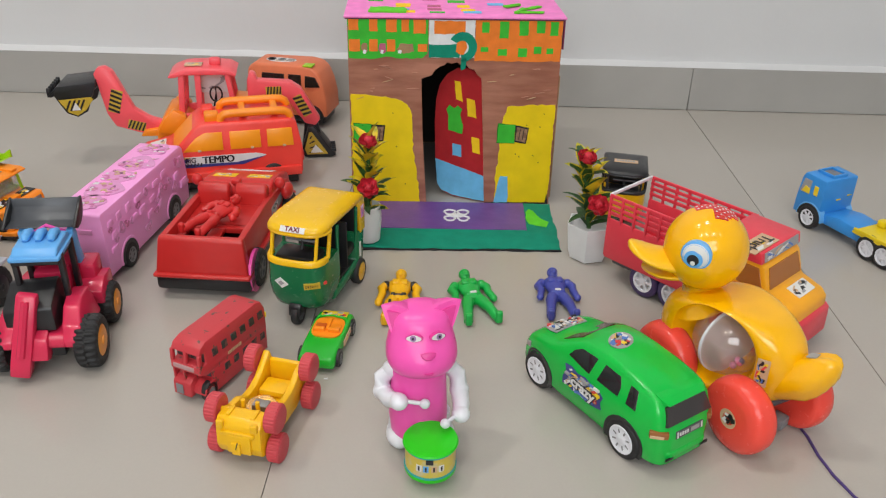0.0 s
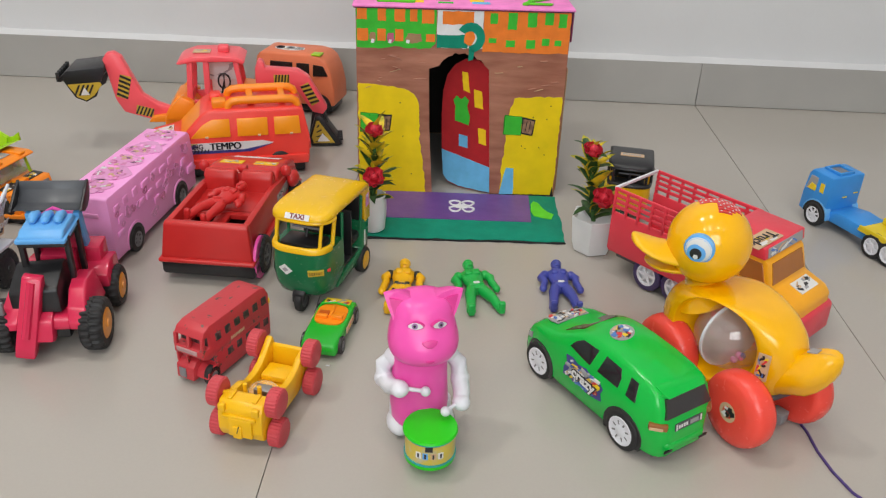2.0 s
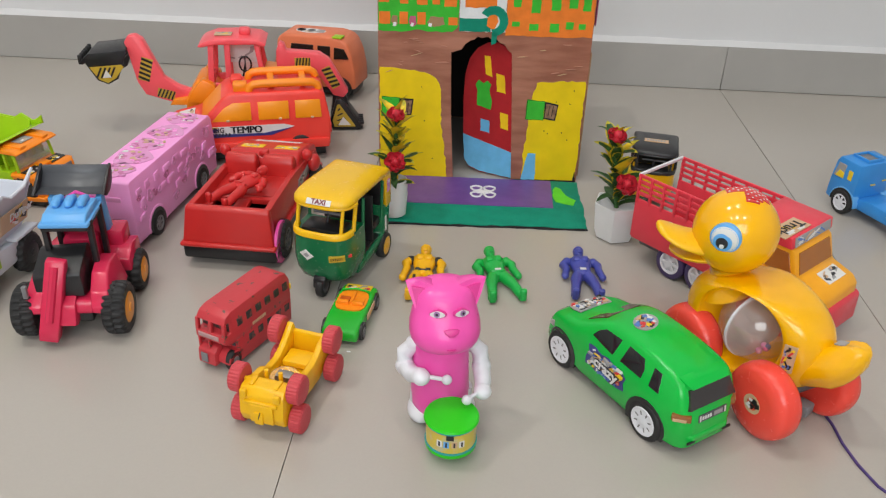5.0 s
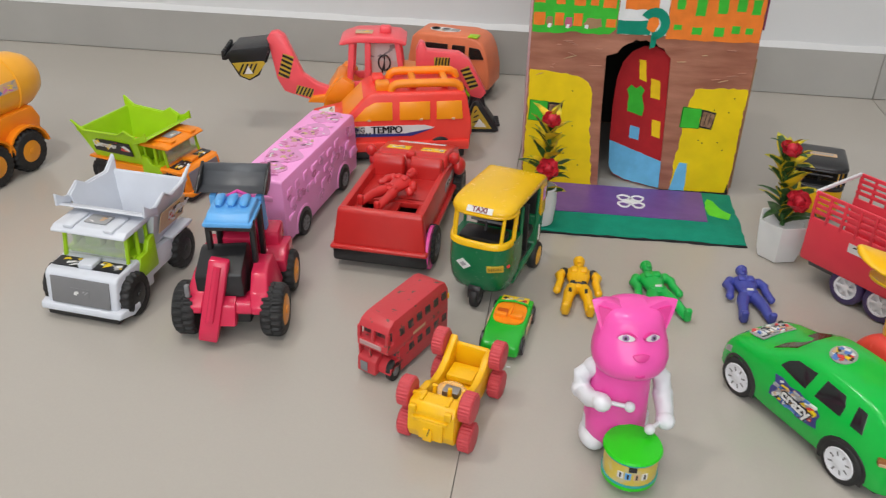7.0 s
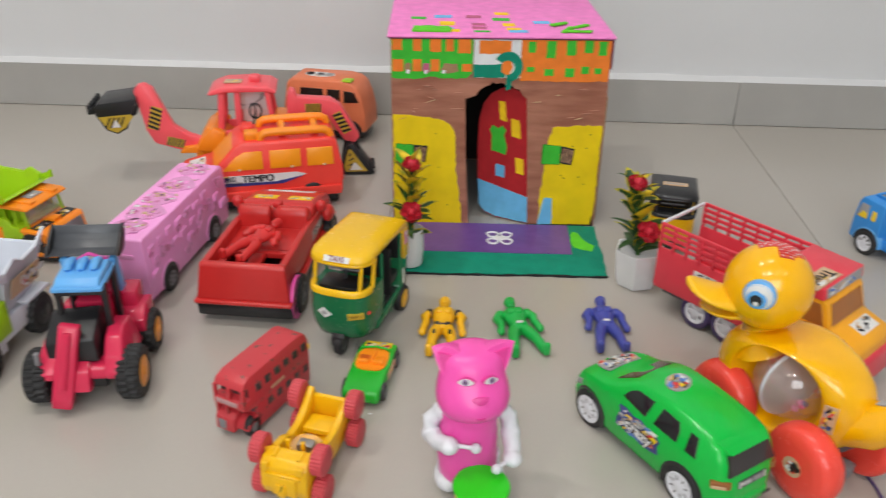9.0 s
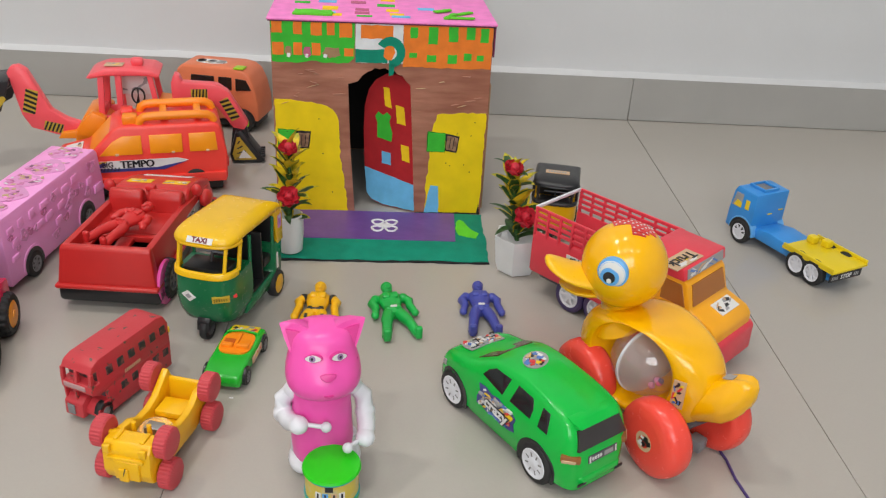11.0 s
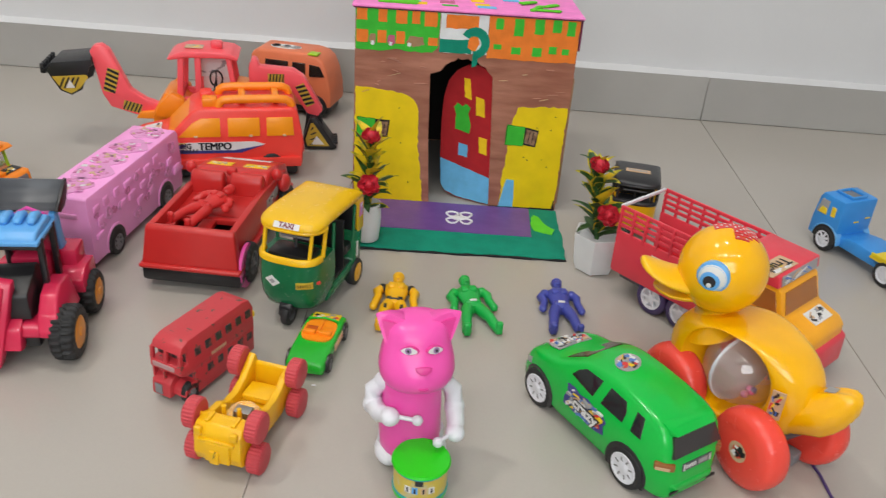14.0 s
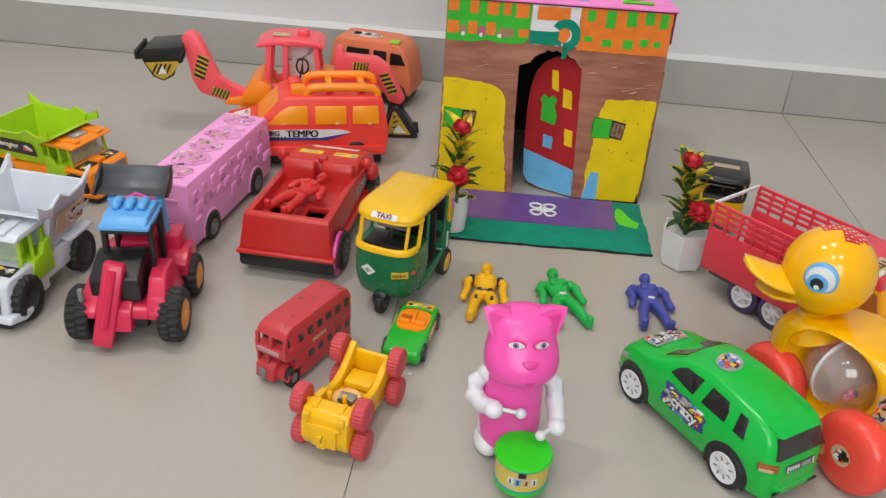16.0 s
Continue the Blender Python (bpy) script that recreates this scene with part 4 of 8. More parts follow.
    part("lower_beak", add_stack(bmn(), rows), YELLOW, head, angle=70)
    for s, d in ((1, Vector((0.42, 0.88, 0.2))), (-1, Vector((0.5, -0.86, 0.02)))):
        d.normalize()
        o = Vector((d.x * 0.0385, d.y * 0.0375, d.z * 0.04))
        pm = plane(o, d.cross(Vector((0, 0, 1))) * -1, (0, 0, 1))
        eye = part("eye", add_lathe(bmn(), [(0.0138, -0.006), (0.0138, -0.0007), (0.011, 0.0012), (0.004, 0.002)], seg=32, m=pm), SKYBLUE, head, "round printed blue and white eye")
        part("eye_white", add_lathe(bmn(), [(0.0119, -0.004), (0.0119, 0.0008), (0.0085, 0.0022), (0.003, 0.0028)], seg=28, m=pm), STWHITE, head)
        part("iris", add_lathe(bmn(), [(0.0085, -0.002), (0.0085, 0.0025), (0.004, 0.0034)], seg=24, m=pm @ pose(-0.0012 * s, -0.003, 0)), SKYBLUE, head)
        part("pupil", add_lathe(bmn(), [(0.0054, -0.001), (0.0054, 0.0034), (0.002, 0.0041)], seg=20, m=pm @ pose(-0.0014 * s, -0.0035, 0)), STBLACK, head)
        part("glint", add_lathe(bmn(), [(0.0022, 0), (0.0022, 0.0044), (0.001, 0.0046)], seg=12, m=pm @ pose(-0.001, -0.0062, 0)), STWHITE, head)
    # dotted crest: small red sheets laid over the crown
    bm = bmn()
    dots = []
    for i in range(-8, 9):
        for j in range(-6, 8):
            x, y = 0.0036 * i - 0.009, 0.0036 * j - 0.002
            big = -0.0225 < x < -0.001 and -0.0165 < y < 0.0135 - max(0, -x - 0.009) * 0.7
            small = -0.005 < x < 0.016 and abs(y + 0.006) < 0.006
            z = math.sqrt(max(0, 1 - (x / 0.0385) ** 2 - (y / 0.0375) ** 2))
            if (big or small) and z > 0.72:
                nrm = Vector((x / 0.0385 ** 2, y / 0.0375 ** 2, z / 0.04)).normalized()
                pm = plane(Vector((x, y, z * 0.04)), nrm.cross(Vector((0, 1, 0))) * -1, (0, 1, 0))
                add_plate(bm, rect(-0.0024, -0.0021, 0.0024, 0.0021), -0.001, 0.0004, m=pm)
                if (i + j) % 2 == 0:
                    dots.append(pm)
    for pm in dots:
        add_cyl(bm, (0, 0, 0.0003), 0.00095, 0.001, seg=8, m=pm, mi=1)
    part("crest_sticker", bm, [STRED, STWHITE], head, "red sticker with white dots")
    # tail
    bm = bmn()
    rings = []
    for i, (x, z, ry, rz, lobes) in enumerate(((-0.046, 0.058, 0.0225, 0.024, 0), (-0.059, 0.0632, 0.021, 0.0225, 0.03), (-0.071, 0.071, 0.021, 0.0225, 0.08), (-0.081, 0.0785, 0.02, 0.0225, 0.13), (-0.089, 0.0845, 0.017, 0.0195, 0.16), (-0.095, 0.089, 0.0125, 0.0145, 0.16), (-0.0988, 0.0925, 0.0065, 0.008, 0.1), (-0.1002, 0.094, 0.002, 0.0025, 0))):
        ring_v = []
        for k in range(36):
            a = 2 * math.pi * k / 36
            g = 1 + lobes * 0.9 * math.cos(6 * a)
            ring_v.append((x - 0.006 * lobes * abs(math.cos(1.5 * math.pi * math.cos(a))), ry * math.cos(a), z + rz * g * math.sin(a) - 0.004 * abs(math.cos(a)) * (i > 2)))
        rings.append(ring_v)
    add_stack(bm, rings)
    part("tail", bm, DUCK, t, "upturned fan tail with three grooves", angle=70)
    # clear drum with beads
    part("clear_drum", add_ball(bmn(), (cx, 0.004, cz), 0.0336, u=40, v=24), DRUMCLEAR, t, "clear bubble drum with coloured beads", angle=80)
    part("drum_band", add_lathe(bmn(), [(0.0332, -0.0013), (0.0348, -0.0013), (0.0348, 0.0013), (0.0332, 0.0013), (0.0332, -0.0013)], m=pose(cx, 0.004, cz, 0, 0, -18), axis="x", seg=48), WHITE, t, "white seam round the clear drum")
    rng = random.Random(4)
    for i in range(14):
        part("bead", add_ball(bmn(), (cx + rng.uniform(-0.016, 0.016), rng.uniform(-0.008, 0.014), cz - 0.027 + rng.uniform(0, 0.008)), 0.0034, u=12, v=8), [PINK, FIGBLUE, PINK, STLILAC, CATPINK][i % 5], t)
    # wheels: fat red drums
    wl = m.inverted() @ pose(0.4275, 0.695, 0, 0, 0, 118)
    for x, y in ((0.05, 0.0385), (-0.05, 0.0385), (0.05, -0.034), (-0.046, -0.034)):
        s = 1 if y > 0 else -1
        w = part("wheel", add_lathe(bmn(), [(0.006, -0.011), (0.028, -0.011), (0.033, -0.0095), (0.0352, -0.006), (0.036, -0.001), (0.0358, 0.005), (0.034, 0.0105), (0.029, 0.014), (0.02, 0.0152), (0.006, 0.0155)], axis="y", seg=40), WHEELRED, t, "red plastic wheel", wl @ pose(x, y, 0.0362, 0, 0, 0 if s > 0 else 180), angle=50)
        sticker(w, plane((0, 0.0152, 0), (-1, 0, 0), (0, 0, 1)), 0.019, 0.019, [STTAN, STBLACK, STWHITE, STBLACK, STBLACK], 3, 9, oval(0.019, 0.019))
    for x in (0.05, -0.05):
        part("axle", add_cyl(bmn(), (0, 0, 0), 0.004, 0.06, "y"), DARKGREY, t, "", wl @ pose(x, 0, 0.0362))
    sticker(t, plane((-0.0478, 0.0322, 0.0765), (-0.93, -0.3, 0.0), (-0.2, 0.05, 1)), 0.011, 0.03, [STTAN, STBLACK, STYELLOW, STBLUE, STBLACK, STYELLOW, STRED], 9, 16, label="tall printed sticker")
    sticker(t, plane((-0.0745, 0.0, 0.0955), (0, -1, 0), (-0.8, 0, 0.3)), 0.009, 0.009, [STGREY, STPINK, STBLACK, STWHITE], 10, 6)
    box("cord_clip", (-0.06, 0, 0.014), (0.014, 0.014, 0.012), 0.002, GREY, t)
    return t


duck(pose(0.422, 0.697, 0, 0, 0, 132))

# ---- lattice truck ----


def lattice_truck(m):
    t = thing("toy_lorry", m, "red and orange plastic toy lorry with slatted sides", "toy lorry")
    L0, L1, W, z0, z1 = -0.112, 0.035, 0.041, 0.034, 0.112
    OR = plastic("lorry_orange_plastic", (0.95, 0.42, 0.014), 0.3)
    box("bed_floor", ((L0 + L1) / 2, 0, z0), (L1 - L0, 2 * W, 0.006), 0.001, TRUCKRED, t)
    for s in (1, -1):
        side = box("side_panel", ((L0 + L1) / 2, s * W, (z0 + 0.083) / 2), (L1 - L0, 0.003, 0.083 - z0), 0.0006, TRUCKRED, t)
        for z in (0.09, 0.097, 0.104, 0.111):
            box("rail", ((L0 + L1) / 2, s * W, z), (L1 - L0, 0.0028, 0.004), 0.0006, TRUCKRED, side)
        for i in range(9):
            x = L0 + 0.002 + (L1 - L0 - 0.004) * i / 8
            box("post", (x, s * (W + 0.0006), 0.096), (0.003, 0.0036, 0.033), 0.0005, TRUCKRED, side)
    box("front_board", (L1, 0, 0.07), (0.003, 2 * W, 0.078), 0.0006, TRUCKRED, t)
    box("tail_bar", (L0, 0, 0.1115), (0.0032, 2 * W, 0.0035), 0.0006, WHITE, t, "white tail bar")
    # cab
    cab = [(0.036, 0.022), (0.036, 0.1), (0.086, 0.1), (0.0915, 0.096), (0.1, 0.0705), (0.126, 0.0625), (0.133, 0.055), (0.134, 0.022)]
    part("cab", add_prism(bmn(), cab, -W + 0.003, W - 0.003, 0.003), OR, t, "orange cab")
    visor = part("visor", add_prism(bmn(), [(0.028, 0.1), (0.028, 0.1135), (0.086, 0.1125), (0.0885, 0.1)], -W, W, 0.0015), TRUCKRED, t, "red roof visor")
    smoke = plastic("brown_smoked_plastic", (0.42, 0.15, 0.03), 0.2)
    part("windscreen", slope(bmn(), (0.0921, 0.0945), (0.0992, 0.073), 0.03, 0.0325, 0.0008), smoke, t)
    for s in (1, -1):
        part("side_window", add_prism(bmn(), [(0.063, 0.072), (0.063, 0.095), (0.0855, 0.095), (0.0935, 0.072)], s * (W - 0.005), s * (W - 0.0022), 0.0004, seg=1), smoke, t)
        part("side_window", add_prism(bmn(), rect(0.041, 0.072, 0.056, 0.095), s * (W - 0.005), s * (W - 0.0022), 0.0004, seg=1), smoke, t)
        for x in (-0.052, -0.011, 0.085):
            wheel(t, x, s * (W - 0.008), 0.0205, 0.013, PURPLEWHEEL, WHITE, hubr=0.66, spokes=6)
    part("bumper", add_prism(bmn(), [(0.118, 0.012), (0.118, 0.043), (0.132, 0.0465), (0.1375, 0.042), (0.1385, 0.012)], -W - 0.0015, W + 0.0015, 0.003), TRUCKRED, t, "red front bumper")
    box("chassis", (-0.01, 0, 0.024), (0.2, 0.05, 0.014), 0.002, DARKGREY, t)
    lw = m.inverted() @ Vector((0.479, 0.818, 0.114))
    sticker(t, on_top(lw.x, lw.y - 0.008, 0.1138, -1.57), 0.05, 0.021, [STTAN, STYELLOW, STWHITE, STWHITE], 3, 5, label="yellow sticker with black lettering")
    lettering(t, "Truck", 0.0175, STBLACK, on_top(lw.x, lw.y - 0.008, 0.1148, -1.57), fat=0.01)
    sticker(t, plane((0.0877, 0, 0.1062), (0, 1, 0), (-0.2, 0, 1)), 0.07, 0.0105, [STGREY, STBLUE, STWHITE, STWHITE, STTAN], 12, 12, label="blue and white name sticker")
    sticker(t, plane((0.1145, 0.009, 0.0667), (0, 1, 0), (-1, 0, 0.307)), 0.034, 0.017, [STWHITE, STBLACK, STTAN, STBLACK, STGREY], 13, 12)
    sticker(t, right(-0.045, -W - 0.0017, 0.068), 0.03, 0.01, [STWHITE, STBLACK, STGREY, STBLACK], 14, 5)
    return t


lattice_truck(pose(0.4428, 0.8804, 0, 0, 0, -46.6) @ Matrix.Diagonal((0.97, 1.005, 1.018, 1)))

# ---- blue flatbed truck ----


def flatbed(m):
    t = thing("toy_flatbed_truck", m, "blue plastic toy truck with a yellow flatbed", "toy lorry")
    W = 0.031
    cab = [(0.053, 0.016), (0.053, 0.0775), (0.091, 0.0785), (0.0955, 0.071), (0.0995, 0.042), (0.1005, 0.016)]
    part("cab", add_prism(bmn(), cab, -W, W, 0.003), BLUE, t, "blue cab")
    for y in (0.0125, -0.0125):
        box("roof_rail", (0.072, y, 0.0795), (0.028, 0.0035, 0.0045), 0.0012, BLUE, t)
    for x in (0.059, 0.085):
        box("roof_rail", (x, 0, 0.0793), (0.0035, 0.028, 0.0045), 0.0012, BLUE, t)
    box("roof_hatch", (0.072, 0, 0.0782), (0.022, 0.021, 0.0014), 0.0004, GREY, t, "pale opening in the roof")
    for s in (1, -1):
        part("side_window", add_prism(bmn(), [(0.078, 0.049), (0.0765, 0.07), (0.09, 0.07), (0.095, 0.049)], s * (W - 0.003), s * (W + 0.0005), 0.0005, seg=1), STGREY, t)
        part("side_window", add_prism(bmn(), rect(0.0635, 0.051, 0.071, 0.065), s * (W - 0.003), s * (W + 0.0005), 0.0005, seg=1), STYELLOW, t)
        part("seat_edge", add_prism(bmn(), [(0.0775, 0.05), (0.0775, 0.058), (0.086, 0.06), (0.092, 0.05)], s * (W - 0.003), s * (W + 0.0009), 0.0004, seg=1), STYELLOW, t)
        part("wheel_arch", add_prism(bmn(), arch(0.07, 0.017, 0.0205, 0.016), s * (W - 0.01), s * (W + 0.0012), 0.0004, seg=1), BLACK, t)
        part("arch_lip", add_prism(bmn(), arch(0.07, 0.017, 0.0225, 0.016), s * (W - 0.01), s * (W + 0.0005), 0.0004, seg=1), SKYBLUE, t)
        for x in (0.07, -0.034, -0.06):
            wheel(t, x, s * (W - 0.003), 0.0172, 0.011, RUBBER, WHITE, hubr=0.68, spokes=7)
    part("windscreen", slope(bmn(), (0.095, 0.065), (0.0992, 0.045), 0.025, 0.027, 0.0008), STGREY, t)
    for z, y in ((0.046, 0.0), (0.05, -0.02)):
        box("vent_slot", (0.0527, y, z), (0.0016, 0.008, 0.0014), 0, STYELLOW, t)
    part("chassis", add_prism(bmn(), [(0.056, 0.014), (0.056, 0.028), (0.025, 0.033), (-0.005, 0.031), (-0.02, 0.024), (-0.085, 0.024), (-0.085, 0.013)], -0.024, 0.024, 0.003), BLUE, t)
    deck = part("flatbed", add_prism(bmn(), [(-0.006, 0.028), (-0.006, 0.0325), (-0.091, 0.0325), (-0.091, 0.0285)], -0.033, 0.033, 0.0015), YELLOW, t, "yellow flatbed")
    yl = plastic("lemon_plastic", (0.8, 0.6, 0.01), 0.4)
    deck.data.materials[0] = yl
    for s in (1, -1):
        box("deck_edge", (-0.049, s * 0.032, 0.0345), (0.082, 0.003, 0.005), 0.001, yl, deck)
    for x, y in ((-0.017, -0.012), (-0.034, -0.02)):
        box("deck_peg", (x, y, 0.0375), (0.012, 0.012, 0.01), 0.002, yl, deck)
    bm = bmn()
    add_plate(bm, rect(-0.029, -0.005, 0.029, 0.005), -0.0015, 0.0004)
    bars(bm, -0.026, -0.0025, 0.012, 0.005, 4, 1)
    bars(bm, 0.015, -0.0025, 0.01, 0.005, 3, 1)
    part("tail_plate", bm, [STBLACK, STGREY], t, "black tail plate with white lettering", plane((-0.0865, 0, 0.02), (0, -1, 0), (0, 0, 1)))
    lettering(t, "STOP", 0.0085, STWHITE, plane((-0.0873, 0, 0.02), (0, -1, 0), (0, 0, 1)))
    return t


flatbed(pose(0.704, 1.042, 0, 0, 0, 116) @ Matrix.Diagonal((0.96, 0.97, 0.98, 1)))

# ---- pink cat with a drum ----


def cat(m):
    t_mats = [CATPINK, WHITE, STWHITE, material("violet_iris", (0.34, 0.2, 0.4), 0.4), STBLACK, plastic("rose_pink_plastic", (0.74, 0.05, 0.3), 0.35)]
    bm = bmn()
    # body: a plain upright barrel, a little wider at its foot
    add_lathe(bm, [(0.012, 0.012), (0.025, 0.014), (0.0288, 0.02), (0.0292, 0.035), (0.028, 0.06), (0.0268, 0.085), (0.0262, 0.095), (0.022, 0.1), (0.01, 0.101)], c=(0, -0.0015, 0), seg=36)
    # head: rings from the chin to the flat crown, with a muzzle pushed out in front
    n = 40
    rows = ((0.0962, 0.008, 0.016, 0.018), (0.098, 0.008, 0.0235, 0.0258), (0.1025, 0.0085, 0.0282, 0.0312), (0.1085, 0.009, 0.0302, 0.0342), (0.115, 0.0086, 0.0305, 0.0352), (0.1225, 0.0074, 0.0293, 0.0346), (0.13, 0.0055, 0.0275, 0.0328), (0.137, 0.0035, 0.0258, 0.0308),
            (0.144, 0.0015, 0.0242, 0.0294), (0.1505, 0.0, 0.0222, 0.0276), (0.1552, -0.002, 0.0188, 0.024), (0.1578, -0.003, 0.013, 0.0175), (0.159, -0.003, 0.006, 0.0085))
    rings = []
    for z, cx, rx, ry in rows:
        ring_v = []
        for i in range(n):
            a = 2 * math.pi * i / n
            ca, sa = math.cos(a), math.sin(a)
            x, y = cx + rx * math.copysign(abs(ca) ** 0.9, ca), 0.965 * ry * math.copysign(abs(sa) ** 0.9, sa)
            if ca > 0:
                x += 0.0042 * math.exp(-((y - 0.0015) / 0.019) ** 2 - ((z - 0.117) / 0.012) ** 2)
                x -= 0.0022 * math.exp(-((abs(y - 0.0015) - 0.0115) / 0.007) ** 2 - ((z - 0.1405) / 0.006) ** 2)
                x += 0.0018 * math.exp(-((abs(y - 0.0015) - 0.012) / 0.009) ** 2 - ((z - 0.149) / 0.004) ** 2)
            ring_v.append((x, y, z))
        rings.append(ring_v)
    add_stack(bm, rings)
    # ears: hollow fins that point outwards from the crown
    for s in (1, -1):
        tip = Vector((-0.001, s * 0.0372 + 0.001, 0.1618))
        base = [Vector(p) for p in ((0.011, s * 0.0285, 0.1375), (0.0105, s * 0.0215, 0.149), (0.006, s * 0.01, 0.1572), (-0.008, s * 0.009, 0.1575), (-0.014, s * 0.018, 0.152), (-0.009, s * 0.029, 0.14))]
        bc = sum(base, Vector()) / 6
        rows = []
        for u, k in ((0, 1.0), (0.3, 0.78), (0.6, 0.5), (0.85, 0.22), (1.0, 0.05)):
            c = bc * (1 - u) + tip * u + Vector((0, 0, 0.0022 * math.sin(math.pi * u)))
            rows.append([c + (b - bc) * k - (Vector((0.0045, s * 0.001, 0)) * math.sin(math.pi * min(1, u + 0.18)) if i == 1 else Vector()) for i, b in enumerate(base)])
        add_stack(bm, rows)
        q = [rows[0][0], rows[0][1], rows[0][2], rows[3][1]]
        inner = [Vector(p).lerp(sum(q, Vector()) / 4, 0.3) + Vector((0.0012, s * 0.0008, 0)) for p in q]
        vs = [bm.verts.new(p) for p in inner] + [bm.verts.new(p - Vector((0.004, 0, 0))) for p in inner]
        for fc in ((0, 1, 2, 3), (0, 4, 5, 1), (1, 5, 6, 2), (2, 6, 7, 3), (3, 7, 4, 0)):
            bm.faces.new([vs[k] for k in fc]).material_index = 5
    # eyes with lids, nose, mouth
    for s in (1, -1):
        pm = plane((0.0258, s * 0.011 + 0.0015, 0.1402), (-0.42 * s - 0.03, 1, 0), (-0.2, 0, 1))
        tilt = 0.1 * s
        almond = [(0.0072 * math.cos(a), (0.0038 if math.sin(a) > 0 else 0.0031) * math.sin(a) * (1 - 0.25 * abs(math.cos(a))) - tilt * 0.0068 * math.cos(a)) for a in [2 * math.pi * i / 20 for i in range(20)]]
        add_plate(bm, [(x * 1.16, y * 1.26) for x, y in almond], -0.003, 0.0009, m=pm, mi=5)
        add_plate(bm, almond, -0.003, 0.0014, m=pm, mi=2)
        add_cyl(bm, (0.0006 * s, 0.0004, 0.0008), 0.0029, 0.0022, m=pm, mi=3, seg=16)
        add_cyl(bm, (0.0006 * s, 0.0004, 0.0012), 0.0012, 0.0024, m=pm, mi=4, seg=12)
    nose = [(0.0074, 0.0028), (0.003, 0.0038), (-0.003, 0.0038), (-0.0074, 0.0028), (-0.0062, -0.0004), (-0.0025, -0.0034), (0.0025, -0.0034), (0.0062, -0.0004)]
    add_plate(bm, nose, -0.006, 0.0026, m=plane((0.0366, 0.0022, 0.1262), (0, 1, 0), (-0.62, 0, 1)), mi=5, bevel=0.0007)
    add_plate(bm, [(0.0042 * math.cos(a), 0.0011 * math.sin(a) + 0.0006 * math.cos(2 * a)) for a in [2 * math.pi * i / 16 for i in range(16)]], -0.004, 0.001, m=plane((0.0422, 0.002, 0.111), (0, 1, 0), (0.2, 0, 1)), mi=5)
    # white arms, paws, sticks, feet
    for s in (1, -1):
        hand = Vector((0.029, -0.0245, 0.0735)) if s < 0 else Vector((0.03, 0.0355, 0.0525))
        elbow = Vector((0.003, -0.037, 0.0665)) if s < 0 else Vector((0.006, 0.0385, 0.062))
        top = Vector((-0.002, s * 0.0275, 0.088))
        pts = [top, top.lerp(elbow, 0.55) + Vector((-0.003, s * 0.0035, 0.003)), elbow, elbow.lerp(hand, 0.5) + Vector((0.002, s * 0.001, -0.003)), hand]
        add_tube(bm, pts, [0.0075, 0.0088, 0.0092, 0.0082, 0.0074], 18, mi=1)
        add_ball(bm, top, 0.009, mi=1)
        add_ball(bm, elbow, 0.0096, mi=1)
        add_ball(bm, hand + Vector((0.002, 0, 0)), (0.0097, 0.0088, 0.0078), mi=1)
        end = Vector((0.0365, -0.0005, 0.0725)) if s < 0 else Vector((0.0455, 0.0178, 0.054))
        add_tube(bm, [hand, end], 0.0021, 8, mi=1)
        add_ball(bm, end, 0.0049, mi=1)
        add_ball(bm, (0.004, s * 0.021, 0.012), (0.019, 0.0135, 0.0125), mi=1)
        add_tube(bm, [(0.0, s * 0.019, 0.012), (0, s * 0.019, 0.035)], [0.013, 0.012], 16, mi=1)
    o = part("toy_cat", bm, t_mats, None, "", m, 60)
    return tagged(o, "hot pink plastic drumming cat toy with white arms", "toy figure")


cat(pose(0.1285, 0.63, 0, 0, 0, -79) @ Matrix.Scale(0.9, 4))
drum = thing("toy_drum", pose(0.14, 0.5835, 0, 0, 0, -90), "small green toy drum with a printed yellow band", "toy drum")
drum.scale = (1.06, 1.06, 1.06)
part("shell", add_lathe(bmn(), [(0.0185, 0.0125), (0.0205, 0.0135), (0.0205, 0.034), (0.0185, 0.035)], seg=36), STTAN, drum, "yellow printed band")
drum.children[0].data.materials[0] = material("printed_yellow_band", (0.72, 0.55, 0.08), 0.4, var=0.1, scale=90, second=(0.55, 0.5, 0.3))
HOOP = plastic("teal_hoop_plastic", (0.03, 0.36, 0.36), 0.3)
for z in (0.0345, 0.0135):
    part("hoop", add_lathe(bmn(), [(0.0195, -0.0009), (0.0213, -0.0009), (0.0216, 0.0), (0.0213, 0.0009), (0.0195, 0.0009)], c=(0, 0, z), seg=36), HOOP, drum)
BRIGHT = plastic("bright_green_plastic", (0.02, 0.6, 0.008), 0.3)
part("drumhead", add_lathe(bmn(), [(0.0212, 0.035), (0.0225, 0.036), (0.0215, 0.0378), (0.002, 0.0385)], seg=36), BRIGHT, drum, "bright green drumhead")
part("drum_base", add_lathe(bmn(), [(0.006, 0.0), (0.0075, 0.001), (0.009, 0.003), (0.0185, 0.0065), (0.0212, 0.0095), (0.0214, 0.0125), (0.018, 0.0135)], seg=36), BRIGHT, drum)
